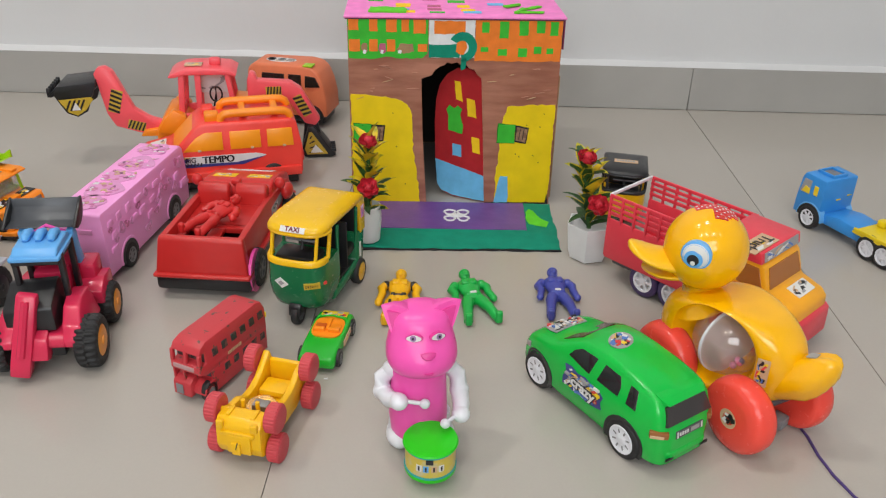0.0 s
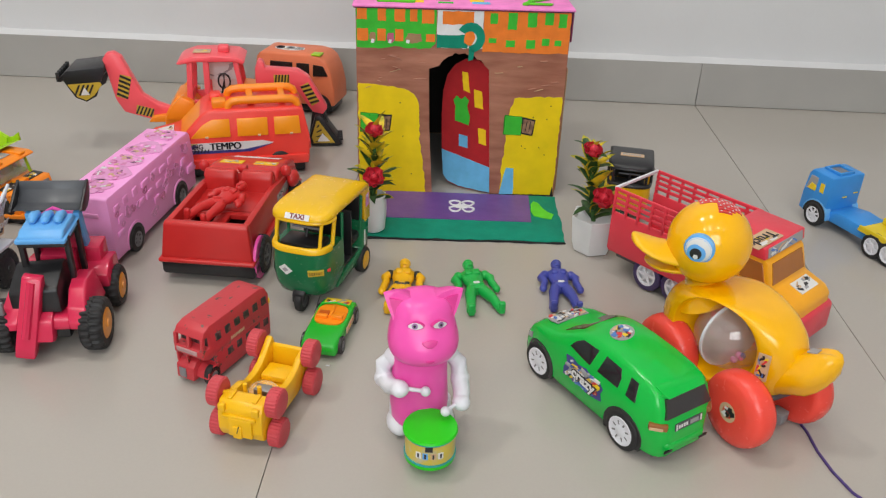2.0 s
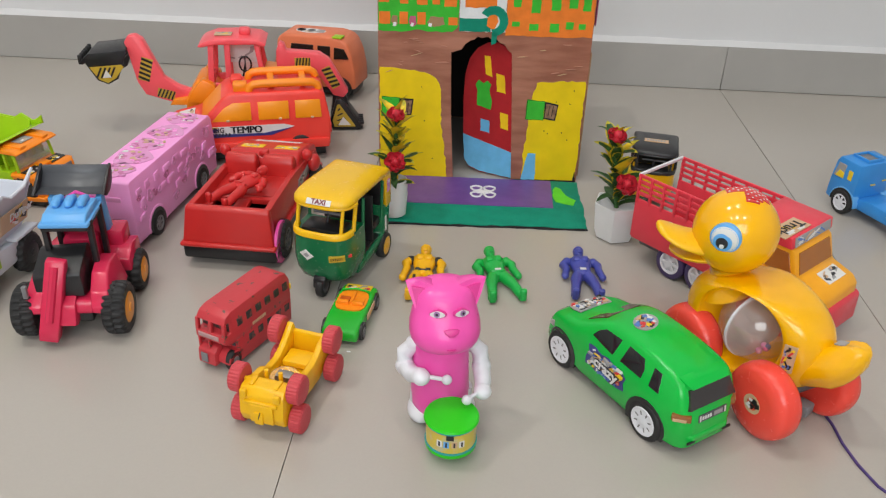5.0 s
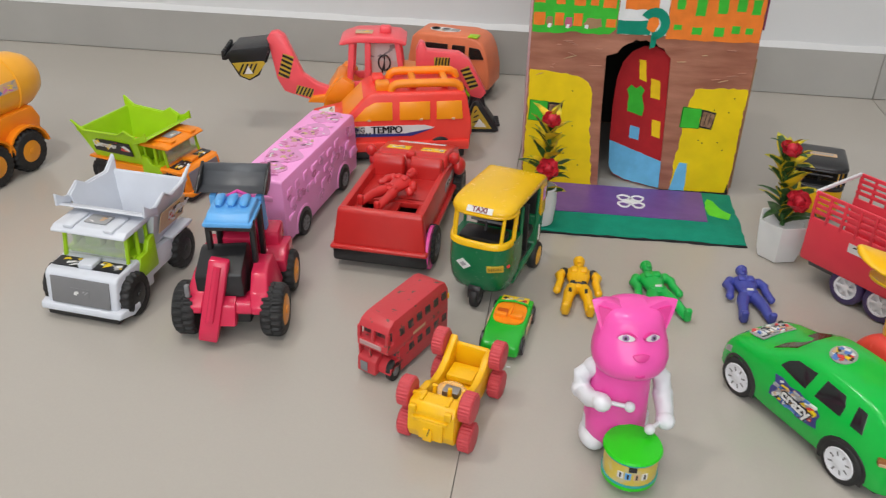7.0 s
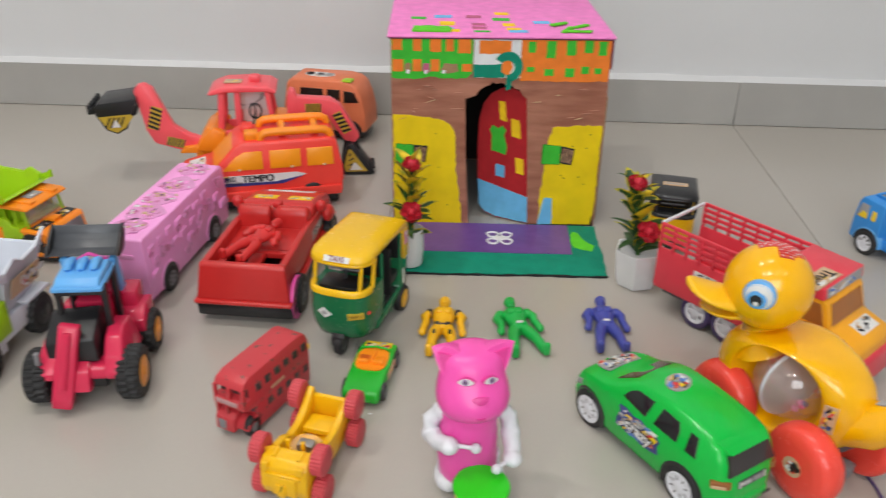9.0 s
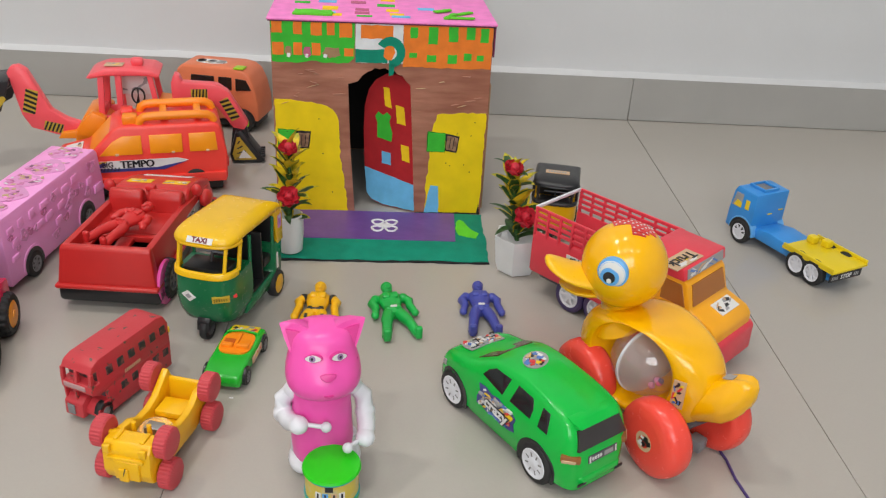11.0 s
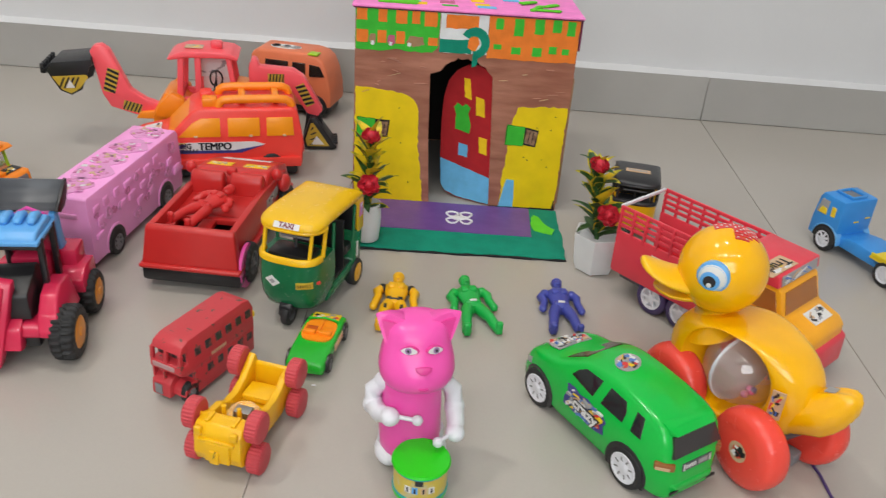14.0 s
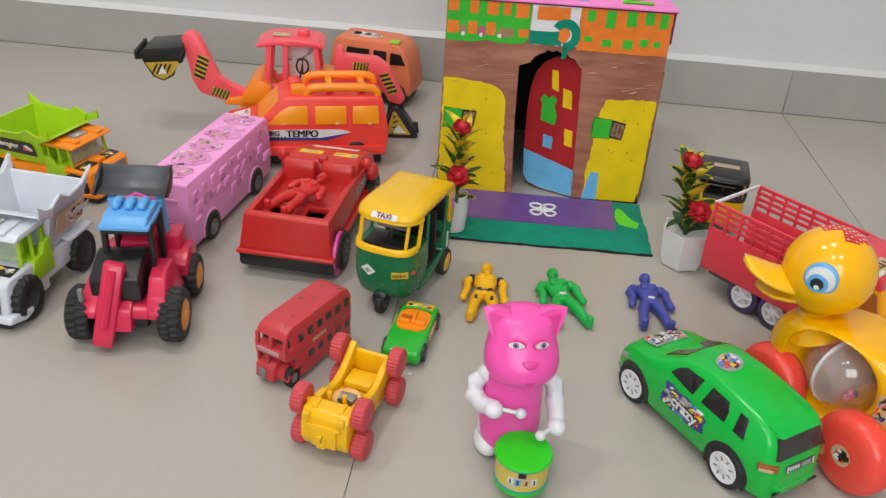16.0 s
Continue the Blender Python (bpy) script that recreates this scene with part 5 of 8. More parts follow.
for i, a in enumerate((-24, -8, 10, 27)):
    pm = Matrix.Rotation(radians(a), 4, "Z") @ plane((0.0206, 0, 0.0235), (0, 1, 0), (0, 0, 1))
    bm = bmn()
    add_plate(bm, rect(-0.0022, -0.003, 0.0022, 0.003), -0.0005, 0.0003, m=pm)
    add_plate(bm, rect(-0.0007, -0.0022, 0.0007, 0.0022), 0.0002, 0.0006, m=pm, mi=1)
    part("printed_figure", bm, [[STWHITE, SKYBLUE, STTAN, STWHITE][i], STBLACK], drum)
bm = add_plate(bmn(), rect(-0.003, -0.002, 0.003, 0.0025), -0.0005, 0.0004, m=plane((0.0206, 0, 0.0305), (0, 1, 0), (0, 0, 1)))
part("printed_mark", bm, STBLACK, drum)

# ---- green and yellow three-wheeled taxi ----


def plan(z, xb, xf, w, back=0.0, n=22, blunt=0.62):
    """A ring in plan: flat or rounded at the back, a blunt round front."""
    xs = xf - 0.034
    out = []
    for i in range(n + 1):
        a = -math.pi / 2 + math.pi * i / n
        out.append((xs + (xf - xs) * abs(math.cos(a)) ** blunt, w * math.copysign(abs(math.sin(a)) ** blunt, a), z))
    for i in range(7):
        a = math.pi / 2 + math.pi * i / 6
        out.append((xb + back * (1 - abs(math.cos(a)) ** 0.5), w * (1 - (0.06 if back else 0) * 0) * math.copysign(abs(math.sin(a)) ** 0.35, math.sin(a)) if 0 < i < 6 else (w if i == 0 else -w), z))
    return out


def rickshaw(m, roof_mat, body_mat, label, taxi):
    t = thing("toy_rickshaw", m, label, "toy rickshaw")
    W = 0.0355
    rear = [(-0.064, 0.016), (-0.068, 0.024), (-0.069, 0.07), (-0.046, 0.07), (-0.043, 0.034), (0.014, 0.0305), (0.03, 0.03), (0.03, 0.018), (0.02, 0.0145)]
    part("body", add_prism(bmn(), rear, -W, W, 0.0025, lambda x, z: 1 - 0.1 * max(0, (0.03 - z) / 0.015), seg=2), body_mat, t, angle=50)
    cowl = [plan(z, xb, xf, w) for z, xb, xf, w in ((0.0165, 0.02, 0.048, 0.024), (0.019, 0.018, 0.057, 0.0295), (0.025, 0.016, 0.0645, 0.0325), (0.036, 0.0155, 0.0695, 0.0348), (0.05, 0.0155, 0.0718, 0.0357), (0.066, 0.0155, 0.0718, 0.0357), (0.0795, 0.016, 0.0705, 0.0352))]
    part("front_cowl", add_stack(bmn(), cowl), body_mat, t, "rounded front cowl", angle=50)
    part("dashboard", add_box(bmn(), (0.044, 0, 0.081), (0.03, 0.05, 0.01), 0.003), BLACK, t)
    band = [plan(z, 0.018, xf, w) for z, xf, w in ((0.0795, 0.0712, 0.0358), (0.0805, 0.0722, 0.0364), (0.0855, 0.0715, 0.0362), (0.087, 0.07, 0.0352), (0.0871, 0.068, 0.0335))]
    bm = bmn()
    rows = [[bm.verts.new(p) for p in r[1:22]] for r in band + [[(x * 0.96, y * 0.95, 0.078) for x, y, z in band[-1]]]]
    for p, q in zip(rows, rows[1:]):
        for k in range(20):
            bm.faces.new((p[k], p[k + 1], q[k + 1], q[k]))
    bmesh.ops.recalc_face_normals(bm, faces=bm.faces[:])
    part("windscreen_sill", bm, roof_mat, t, angle=50)
    dome = [plan(z, xb, xf, w, 0.004, blunt=0.5) for z, xb, xf, w in ((0.1162, -0.069, 0.0605, 0.0352), (0.117, -0.0705, 0.0622, 0.0362), (0.1192, -0.0705, 0.062, 0.0364), (0.1218, -0.069, 0.0602, 0.0356), (0.124, -0.0655, 0.0565, 0.0338), (0.1257, -0.06, 0.05, 0.0305), (0.127, -0.052, 0.041, 0.0255), (0.1276, -0.038, 0.028, 0.017))]
    dome = [[(x, y, z - 0.009 * (max(0, 0.03 - x) / 0.1) ** 1.4) for x, y, z in r] for r in dome]
    part("roof", add_stack(bmn(), dome), roof_mat, t, "rounded roof", angle=60)
    for s in (1, -1):
        part("rear_quarter", add_prism(bmn(), [(-0.0705, 0.0665), (-0.071, 0.1), (-0.069, 0.1095), (-0.042, 0.1125), (-0.05, 0.1), (-0.054, 0.0665)], s * (W - 0.004), s * (W + 0.0006), 0.0012), roof_mat, t)
    box("rear_panel", (-0.0685, 0, 0.088), (0.003, 2 * W - 0.006, 0.044), 0.001, roof_mat, t)
    box("headlining", (0.012, 0, 0.1135), (0.07, 2 * W - 0.008, 0.002), 0, BLACK, t)
    box("seat", (-0.045, 0, 0.052), (0.036, 2 * W - 0.01, 0.012), 0.003, BLACK, t)
    box("seat_back", (-0.054, 0, 0.084), (0.01, 2 * W - 0.008, 0.046), 0.003, BLACK, t)
    box("front_seat", (0.002, 0, 0.045), (0.02, 0.04, 0.02), 0.003, BLACK, t)
    # black upright and floor sheets, added to paint in the cabin's shade
    box("partition", (-0.02, 0, 0.063), (0.003, 2 * W - 0.008, 0.068), 0.001, BLACK, t)
    box("floor_mat", (-0.012, 0, 0.034), (0.055, 2 * W - 0.008, 0.004), 0.001, BLACK, t)
    cyl("handlebar", (0.036, 0, 0.096), 0.0016, 0.036, "y", GREY, t)
    part("steering_column", add_tube(bmn(), [(0.036, 0, 0.096), (0.046, 0, 0.066)], 0.0018, 8), BLACK, t)
    # open windscreen in three parts: posts between sill and roof
    rings = [plan(0.085, 0.02, 0.07, 0.035), plan(0.117, 0.02, 0.061, 0.0352)]
    for k, r in ((1, 0.0024), (6, 0.0021), (16, 0.0021), (21, 0.0024)):
        p, q = Vector(rings[0][k]), Vector(rings[1][k])
        part("windscreen_post", add_tube(bmn(), [p * 0.985, (p + q) / 2 * 0.985 + Vector((0, 0, 0.001)), q * 0.985 + Vector((0, 0, 0.0015))], r, 8), roof_mat, t)
    part("windscreen_header", add_tube(bmn(), [Vector(p) * 0.985 for p in plan(0.1165, 0.02, 0.062, 0.0362)[1:22]], 0.0024, 8), roof_mat, t)
    for s in (1, -1):
        part("door_post", add_tube(bmn(), [(0.018, s * (W - 0.002), 0.03), (0.016, s * (W - 0.002), 0.07), (0.014, s * (W - 0.002), 0.11)], 0.002, 8), body_mat, t)
        part("rear_post", add_tube(bmn(), [(-0.043, s * (W - 0.002), 0.06), (-0.048, s * (W - 0.002), 0.11)], 0.002, 8), body_mat, t)
        wheel(t, -0.048, s * (W - 0.002), 0.0165, 0.011, RUBBER, YELLOW, hubr=0.72, spokes=6, solid=True)
        sticker(t, (left if s > 0 else right)(-0.061, s * (W + 0.0008), 0.094), 0.009, 0.016, [STPINK, STBLUE, STWHITE, STBLUE], 3, 5)
        box("door_sticker", (-0.052, s * (W + 0.0002), 0.046), (0.004, 0.0008, 0.02), 0, STWHITE, t)
    prism("front_fork", [(0.05, 0.012), (0.048, 0.032), (0.058, 0.036), (0.07, 0.026), (0.071, 0.014), (0.066, 0.018), (0.055, 0.018)], -0.0075, 0.0075, 0.0015, BLACK, t, "black front mudguard")
    wheel(t, 0.061, 0.0003, 0.0135, 0.009, RUBBER, DARKGREY, hubr=0.6, solid=True)
    if taxi:
        pm = plane((0.0602, 0, 0.1206), (0, 1, 0), (-0.6, 0, 0.8))
        part("roof_sign", add_plate(bmn(), rect(-0.0145, -0.0034, 0.0145, 0.0034), -0.003, 0.0008, m=pm), STWHITE, t, "white roof sign with lettering")
        lettering(t, "TAXI", 0.0078, material("sign_maroon", (0.18, 0.01, 0.03), 0.5), pm @ pose(0, 0, 0.001), fat=0.035)
        bm = add_plate(bmn(), [(0.001, -0.0065), (0.0085, -0.001), (-0.001, 0.0065), (-0.0085, 0.001)], -0.003, 0.0006)
        add_plate(bm, [(0, -0.003), (0.004, 0), (0, 0.003), (-0.004, 0)], 0.0004, 0.001, mi=1)
        part("diamond_sticker", bm, [STWHITE, STGREY], t, "white diamond sticker", plane((0.0718, -0.0125, 0.058), (0.12, 1, 0), (0.0, 0, 1)))
        bm = add_plate(bmn(), rect(-0.0092, -0.0032, 0.0092, 0.0032), -0.003, 0.0006)
        bars(bm, -0.0075, -0.0016, 0.015, 0.0032, 6, 1)
        part("number_plate", bm, [HAZYELLOW, STBLACK], t, "yellow plate with black marks", plane((0.0704, 0.024, 0.058), (-0.5, 1, 0.04), (0.0, 0.0, 1)))
        part("side_lamp", add_box(bmn(), (0, 0, 0), (0.005, 0.0035, 0.004), 0.001), STRED, t, "", pose(0.0565, 0.0335, 0.0575, 0, 0, -40))
    return t


rickshaw(pose(-0.0008, 0.87, 0, 0, 0, -104) @ Matrix.Diagonal((0.95, 0.96, 0.96, 1)), TAXIYELLOW, TAXIGREEN, "green and yellow plastic auto rickshaw taxi toy", True)
ob = rickshaw(pose(0.391, 1.112, 0, 0, 0, -101) @ Matrix.Diagonal((0.66, 0.84, 0.67, 1)), BLACK, YELLOW, "black and yellow plastic auto rickshaw toy", False)
pm = plane((0.008, 0, 0.1274), (0, 1, 0), (-1, 0, -0.02))
part("roof_panel", add_plate(bmn(), rect(-0.019, -0.008, 0.019, 0.008), -0.002, 0.0006, m=pm), STTAN, ob, "pale roof sticker")
bm = bmn()
bars(bm, -0.015, -0.004, 0.03, 0.008, 7, 0, 0.0012)
part("roof_panel_print", bm, STGREY, ob, "", pm)

# ---- toy figures ----


def figure(m, mats, name, label, arms=((0.034, 0.03), (0.034, 0.03)), legs=(0.016, 0.014), marks=False, length=0.112):
    """A small plastic man on his back: feet at x = 0, head at x = length."""
    bm = bmn()
    k = length / 0.112
    z = 0.0095
    add_lathe(bm, [(0.009, 0.045), (0.0125, 0.05), (0.0115, 0.058), (0.015, 0.072), (0.0175, 0.084), (0.013, 0.089), (0.005, 0.091)], seg=18, axis="x", m=Matrix.Translation((0, 0, z)) @ Matrix.Diagonal((1, 1, 0.62, 1)))
    add_ball(bm, (0.103, 0, z + 0.003), (0.0095, 0.0075, 0.0075))
    add_ball(bm, (0.107, 0, z + 0.003), (0.006, 0.0082, 0.0082))
    add_box(bm, (0.1, 0, z + 0.0098), (0.01, 0.006, 0.002), 0.0008)
    add_box(bm, (0.079, 0.006, z + 0.009), (0.011, 0.01, 0.005), 0.002)
    add_box(bm, (0.079, -0.006, z + 0.009), (0.011, 0.01, 0.005), 0.002)
    add_box(bm, (0.0525, 0, z + 0.004), (0.006, 0.022, 0.01), 0.002, mi=1 if marks else 0)
    add_box(bm, (0.0525, 0, z + 0.0098), (0.0035, 0.009, 0.002), 0.0006, mi=len(mats) - 1)
    for s, (hx, hy), lg in ((1, arms[0], legs[0]), (-1, arms[1], legs[1])):
        add_ball(bm, (0.083, s * 0.0195, z), (0.007, 0.007, 0.0065), mi=1 if marks else 0)
        el = (0.066, s * (hy * 0.9), z - 0.001)
        ha = (hx + 0.016, s * hy * 1.05, z - 0.002)
        add_tube(bm, [(0.083, s * 0.02, z), ((0.083 + el[0]) / 2, s * 0.026, z), el, ha], [0.0062, 0.0062, 0.0055, 0.005], 10)
        add_ball(bm, ha, (0.0062, 0.0055, 0.005))
        kn = (0.026, s * (0.008 + lg * 0.5), z + 0.001)
        ft = (0.005, s * (0.006 + lg), z - 0.0025)
        add_tube(bm, [(0.049, s * 0.0075, z), (0.038, s * (0.009 + lg * 0.2), z), kn, (0.014, (kn[1] + ft[1]) / 2, z - 0.001), ft], [0.0082, 0.0082, 0.0068, 0.0066, 0.0062], 12)
        add_box(bm, (0.0035, ft[1], z + 0.0015), (0.007, 0.0095, 0.017), 0.0025)
        if marks:
            add_box(bm, (0.034, s * 0.0105, z + 0.0078), (0.008, 0.004, 0.002), 0.0006, mi=1)
    bmesh.ops.scale(bm, vec=(k, k * 0.89, k * 0.95), verts=bm.verts)
    o = part(name, bm, mats, None, "", m, 55)
    return tagged(o, label, "toy figure", "plastic figures on the floor")


figure(pose(0.0935, 0.808, 0, 0, 0, 90), [FIGGOLD, STBLACK, FIGGOLD], "toy_robot", "golden yellow plastic robot figure lying on its back", arms=((0.03, 0.026), (0.03, 0.026)), marks=True, legs=(0.009, 0.011), length=0.104)
figure(pose(0.19, 0.815, 0, 0, 0, 102), [FIGGREEN, FIGGREEN, STWHITE], "toy_robot", "bright green plastic robot figure with spread legs, lying down", arms=((0.036, 0.024), (0.036, 0.028)), legs=(0.012, 0.018), length=0.104)
figure(pose(0.2805, 0.828, 0, 0, 0, 92), [FIGBLUE, FIGBLUE, STWHITE], "toy_robot", "violet blue plastic robot figure lying beside the green car", arms=((0.036, 0.024), (0.034, 0.028)), legs=(0.01, 0.014), length=0.1)

# ---- dark red open jeep with a figure in its bed ----


def jeep(m):
    t = thing("toy_jeep", m, "dark red plastic open toy jeep with an empty bed", "toy jeep")
    W = 0.048
    part("tail_board", add_prism(bmn(), [(-0.127, 0.031), (-0.128, 0.035), (-0.122, 0.073), (-0.119, 0.076), (-0.113, 0.076), (-0.112, 0.031)], -W - 0.006, W + 0.006, 0.003, lambda x, z: 1 - 0.1 * (z - 0.03) / 0.046, seg=3), JEEPRED, t, "broad sloping tail board")
    part("tail_lip", add_box(bmn(), (-0.121, 0, 0.0305), (0.022, 2 * W + 0.017, 0.0055), 0.0024, seg=3), JEEPRED, t)
    for s in (1, -1):
        part("side_board", add_prism(bmn(), [(-0.116, 0.027), (-0.116, 0.075), (-0.02, 0.072), (0.0, 0.071), (0.03, 0.067), (0.1, 0.058), (0.115, 0.044), (0.118, 0.027)], s * (W - 0.007), s * (W + 0.001), 0.002), JEEPRED, t)
        part("side_lip", add_prism(bmn(), [(-0.114, 0.028), (-0.114, 0.033), (0.115, 0.033), (0.117, 0.028)], s * (W - 0.002), s * (W + 0.006), 0.0015), JEEPRED, t)
    for x, w in ((-0.058, 0.01), (-0.026, 0.06), (-0.106, 0.016)):
        box("bed_panel", (x, 0, 0.057), (w, 2 * W - 0.012, 0.007), 0.0008, JEEPRED, t)
    for y in (-0.04, -0.002, 0.04):
        box("bed_slat", (-0.0805, y, 0.0568), (0.042, 0.016, 0.006), 0.0008, JEEPRED, t)
    for y in (0.024, -0.024):
        part("seat", add_prism(bmn(), [(0.0, 0.04), (0.004, 0.078), (0.009, 0.086), (0.016, 0.086), (0.022, 0.078), (0.022, 0.04)], y - 0.02, y + 0.02, 0.005, seg=3), JEEPRED, t, "rounded seat back")
    part("hood", add_prism(bmn(), [(0.02, 0.03), (0.022, 0.072), (0.03, 0.08), (0.04, 0.081), (0.078, 0.074), (0.112, 0.062), (0.12, 0.05), (0.12, 0.02)], -W + 0.002, W - 0.002, 0.005, seg=3), RED, t)
    box("hood_scoop", (0.028, 0.0, 0.0815), (0.012, 0.012, 0.008), 0.003, RED, t)
    for y, sd in ((0.021, 1), (-0.024, 2)):
        sticker(t, plane((0.052, y, 0.0792), (0, -1, 0), (1, 0, -0.18)), 0.03, 0.016, [STYELLOW, STGREY, STWHITE, STTAN], sd, 8)
    sticker(t, plane((0.096, 0.0, 0.0682), (0, -1, 0), (1, 0, -0.35)), 0.062, 0.014, [STWHITE, STGREY, STRED, STTAN, STGREY], 5, 9)
    for s in (1, -1):
        part("lamp", add_ball(bmn(), (0.062, s * 0.056, 0.056), (0.014, 0.008, 0.011)), RED, t)
        part("mirror", add_ball(bmn(), (0.036, s * 0.054, 0.078), (0.006, 0.007, 0.008)), RED, t)
        for x in (-0.088, 0.075):
            wheel(t, x, s * (W + 0.003), 0.0235, 0.017, RUBBER, DARKGREY, hubr=0.6, lugs=20, spokes=5)
        sticker(t, (left if s > 0 else right)(0.03, s * (W + 0.0015), 0.05), 0.05, 0.012, [STGREY, STBLACK, STWHITE, STRED], 8, 7)
    part("mud_disc", add_lathe(bmn(), [(0.019, -0.001), (0.0255, -0.001), (0.0255, 0.0025), (0.019, 0.0025), (0.019, -0.001)], c=(-0.1, -W - 0.007, 0.0262), axis="y", seg=28), CATPINK, t, "pink plastic ring")
    box("underbody", (-0.006, 0, 0.0195), (0.238, 0.1, 0.018), 0.004, BLACK, t)
    box("rear_apron", (-0.117, 0, 0.019), (0.02, 0.112, 0.019), 0.005, BLACK, t, "black rear apron")
    return t


jeep(pose(-0.126, 0.985, 0, 0, 0, 87.5))
f = figure(pose(-0.149, 0.883, 0.0655, 4, -3, 66), [RED, RED, RED], "toy_soldier", "red plastic soldier figure lying in the jeep", arms=((0.05, 0.028), (0.05, 0.026)), legs=(0.012, 0.008), length=0.092)
del f["group"]

# ---- red and orange van ----


def tempo(m):
    t = thing("toy_van", m, "red plastic toy van with orange windows and roof rack", "toy van")
    W = 0.046

    def wf(x, z):
        return 1 - 0.13 * max(0, (z - 0.06) / 0.045)

    prof = [(-0.122, 0.02), (-0.124, 0.06), (-0.116, 0.1), (-0.108, 0.105), (0.03, 0.105), (0.04, 0.1), (0.078, 0.063), (0.12, 0.054), (0.13, 0.044), (0.131, 0.02)]
    part("body", add_prism(bmn(), prof, -W, W, 0.004, wf, seg=3), CORAL, t, angle=50)
    for s in (1, -1):
        for poly in ([(-0.11, 0.066), (-0.108, 0.092), (-0.069, 0.092), (-0.069, 0.066)], [(-0.059, 0.066), (-0.059, 0.092), (-0.012, 0.092), (-0.012, 0.066)], [(-0.001, 0.066), (-0.001, 0.092), (0.026, 0.092), (0.04, 0.085), (0.06, 0.066)]):
            part("side_window", add_prism(bmn(), poly, s * (W - 0.003), s * (W + 0.0012), 0.0009, wf, seg=2), PANEORANGE, t, "orange window panel")
        for x in (-0.095, -0.045, 0.035):
            box("latch", (x, s * (W + 0.0), 0.067), (0.005, 0.004, 0.003), 0.0008, STTAN, t)
        part("sill", add_prism(bmn(), [(-0.12, 0.02), (-0.12, 0.034), (0.125, 0.034), (0.127, 0.02)], s * (W - 0.004), s * (W + 0.0035), 0.0015), CORAL, t)
        for x in (-0.075, 0.075):
            wheel(t, x, s * (W - 0.006), 0.02, 0.014, RUBBER, DARKGREY, hubr=0.55, solid=True)
        f = left if s > 0 else right
        bm = add_plate(bmn(), [(-0.06, -0.008), (-0.088, 0.008), (0.05, 0.008), (0.066, 0.004), (0.03, -0.008)], -0.0006, 0.0003)
        add_plate(bm, [(-0.06, -0.008), (-0.072, -0.0015), (-0.04, -0.0035), (0.02, -0.0042), (0.064, 0.0028), (0.03, -0.008)], 0.0002, 0.0006, mi=1)
        add_plate(bm, [(-0.072, 0.002), (-0.084, 0.0078), (-0.05, 0.0078), (-0.058, 0.003)], 0.0002, 0.0006, mi=2)
        add_plate(bm, [(-0.07, 0.0012), (-0.06, -0.001), (-0.05, 0.0035), (-0.056, 0.0062)], 0.0004, 0.0008, mi=1)
        for i in range(12):
            add_plate(bm, rect(-0.062 + 0.005 * (i // 2) + 0.0012 * (i % 2), -0.0066 + 0.0026 * (i % 2), -0.0596 + 0.005 * (i // 2) + 0.0012 * (i % 2), -0.0042 + 0.0026 * (i % 2)), 0.0004, 0.0009, mi=3)
        part("side_sticker", bm, [STWHITE, STNAVY, HAZYELLOW, STBLACK], t, "white and blue side sticker with lettering", f(0.0, s * (W + 0.0003), 0.0505))
        lettering(t, "BIG", 0.0105, STBLACK, f(0.05 * s, s * (W + 0.0012), 0.0532), fat=0.02)
        for dx in (-0.0007, -0.00035, 0, 0.00035, 0.0007):
            lettering(t, "TEMPO", 0.015, STBLACK, f(0.008 * s + dx, s * (W + 0.0012 + 0.1 * abs(dx) + 0.1 * dx), 0.0523), fat=0.0)
    box("underbody", (0, 0, 0.012), (0.23, 0.078, 0.016), 0.003, BLACK, t)
    part("windscreen", slope(bmn(), (0.0425, 0.0965), (0.074, 0.0665), 0.036, 0.04, 0.0009), ORANGE, t)
    sticker(t, plane((0.1, 0, 0.0592), (0, 1, 0), (-1, 0, 0.21)), 0.06, 0.026, [STWHITE, STGREY, STTAN, STBLACK], 21, 9, label="pale printed bonnet sticker")
    rack = part("roof_rack", add_tube(bmn(), [(-0.108, 0.03, 0.104), (-0.1055, 0.03, 0.1105), (-0.099, 0.03, 0.114), (-0.085, 0.03, 0.115), (-0.02, 0.03, 0.115), (-0.008, 0.03, 0.114), (-0.002, 0.03, 0.1105), (0.0, 0.03, 0.104)], 0.0062, 14), ORANGE, t, "orange roof rack")
    part("rack_rail", add_tube(bmn(), [(-0.108, -0.026, 0.104), (-0.1055, -0.026, 0.1105), (-0.099, -0.026, 0.114), (-0.085, -0.026, 0.115), (-0.02, -0.026, 0.115), (-0.008, -0.026, 0.114), (-0.002, -0.026, 0.1105), (0.0, -0.026, 0.104)], 0.0062, 14), ORANGE, rack)
    for x in (-0.085, -0.035):
        box("rack_bar", (x, 0.002, 0.111), (0.011, 0.052, 0.008), 0.0025, ORANGE, rack)
    box("beacon", (0.0125, 0.022, 0.11), (0.022, 0.02, 0.013), 0.003, ORANGE, t)
    box("beacon", (0.018, -0.012, 0.11), (0.018, 0.024, 0.01), 0.003, CORAL, t)
    part("rear_lamp", add_box(bmn(), (-0.124, 0.034, 0.045), (0.003, 0.01, 0.014), 0.001), STRED, t)
    return t


tempo(pose(-0.193, 1.2, 0, 0, 0, 196) @ Matrix.Diagonal((0.925, 1, 1, 1)))

# ---- pink coach ----


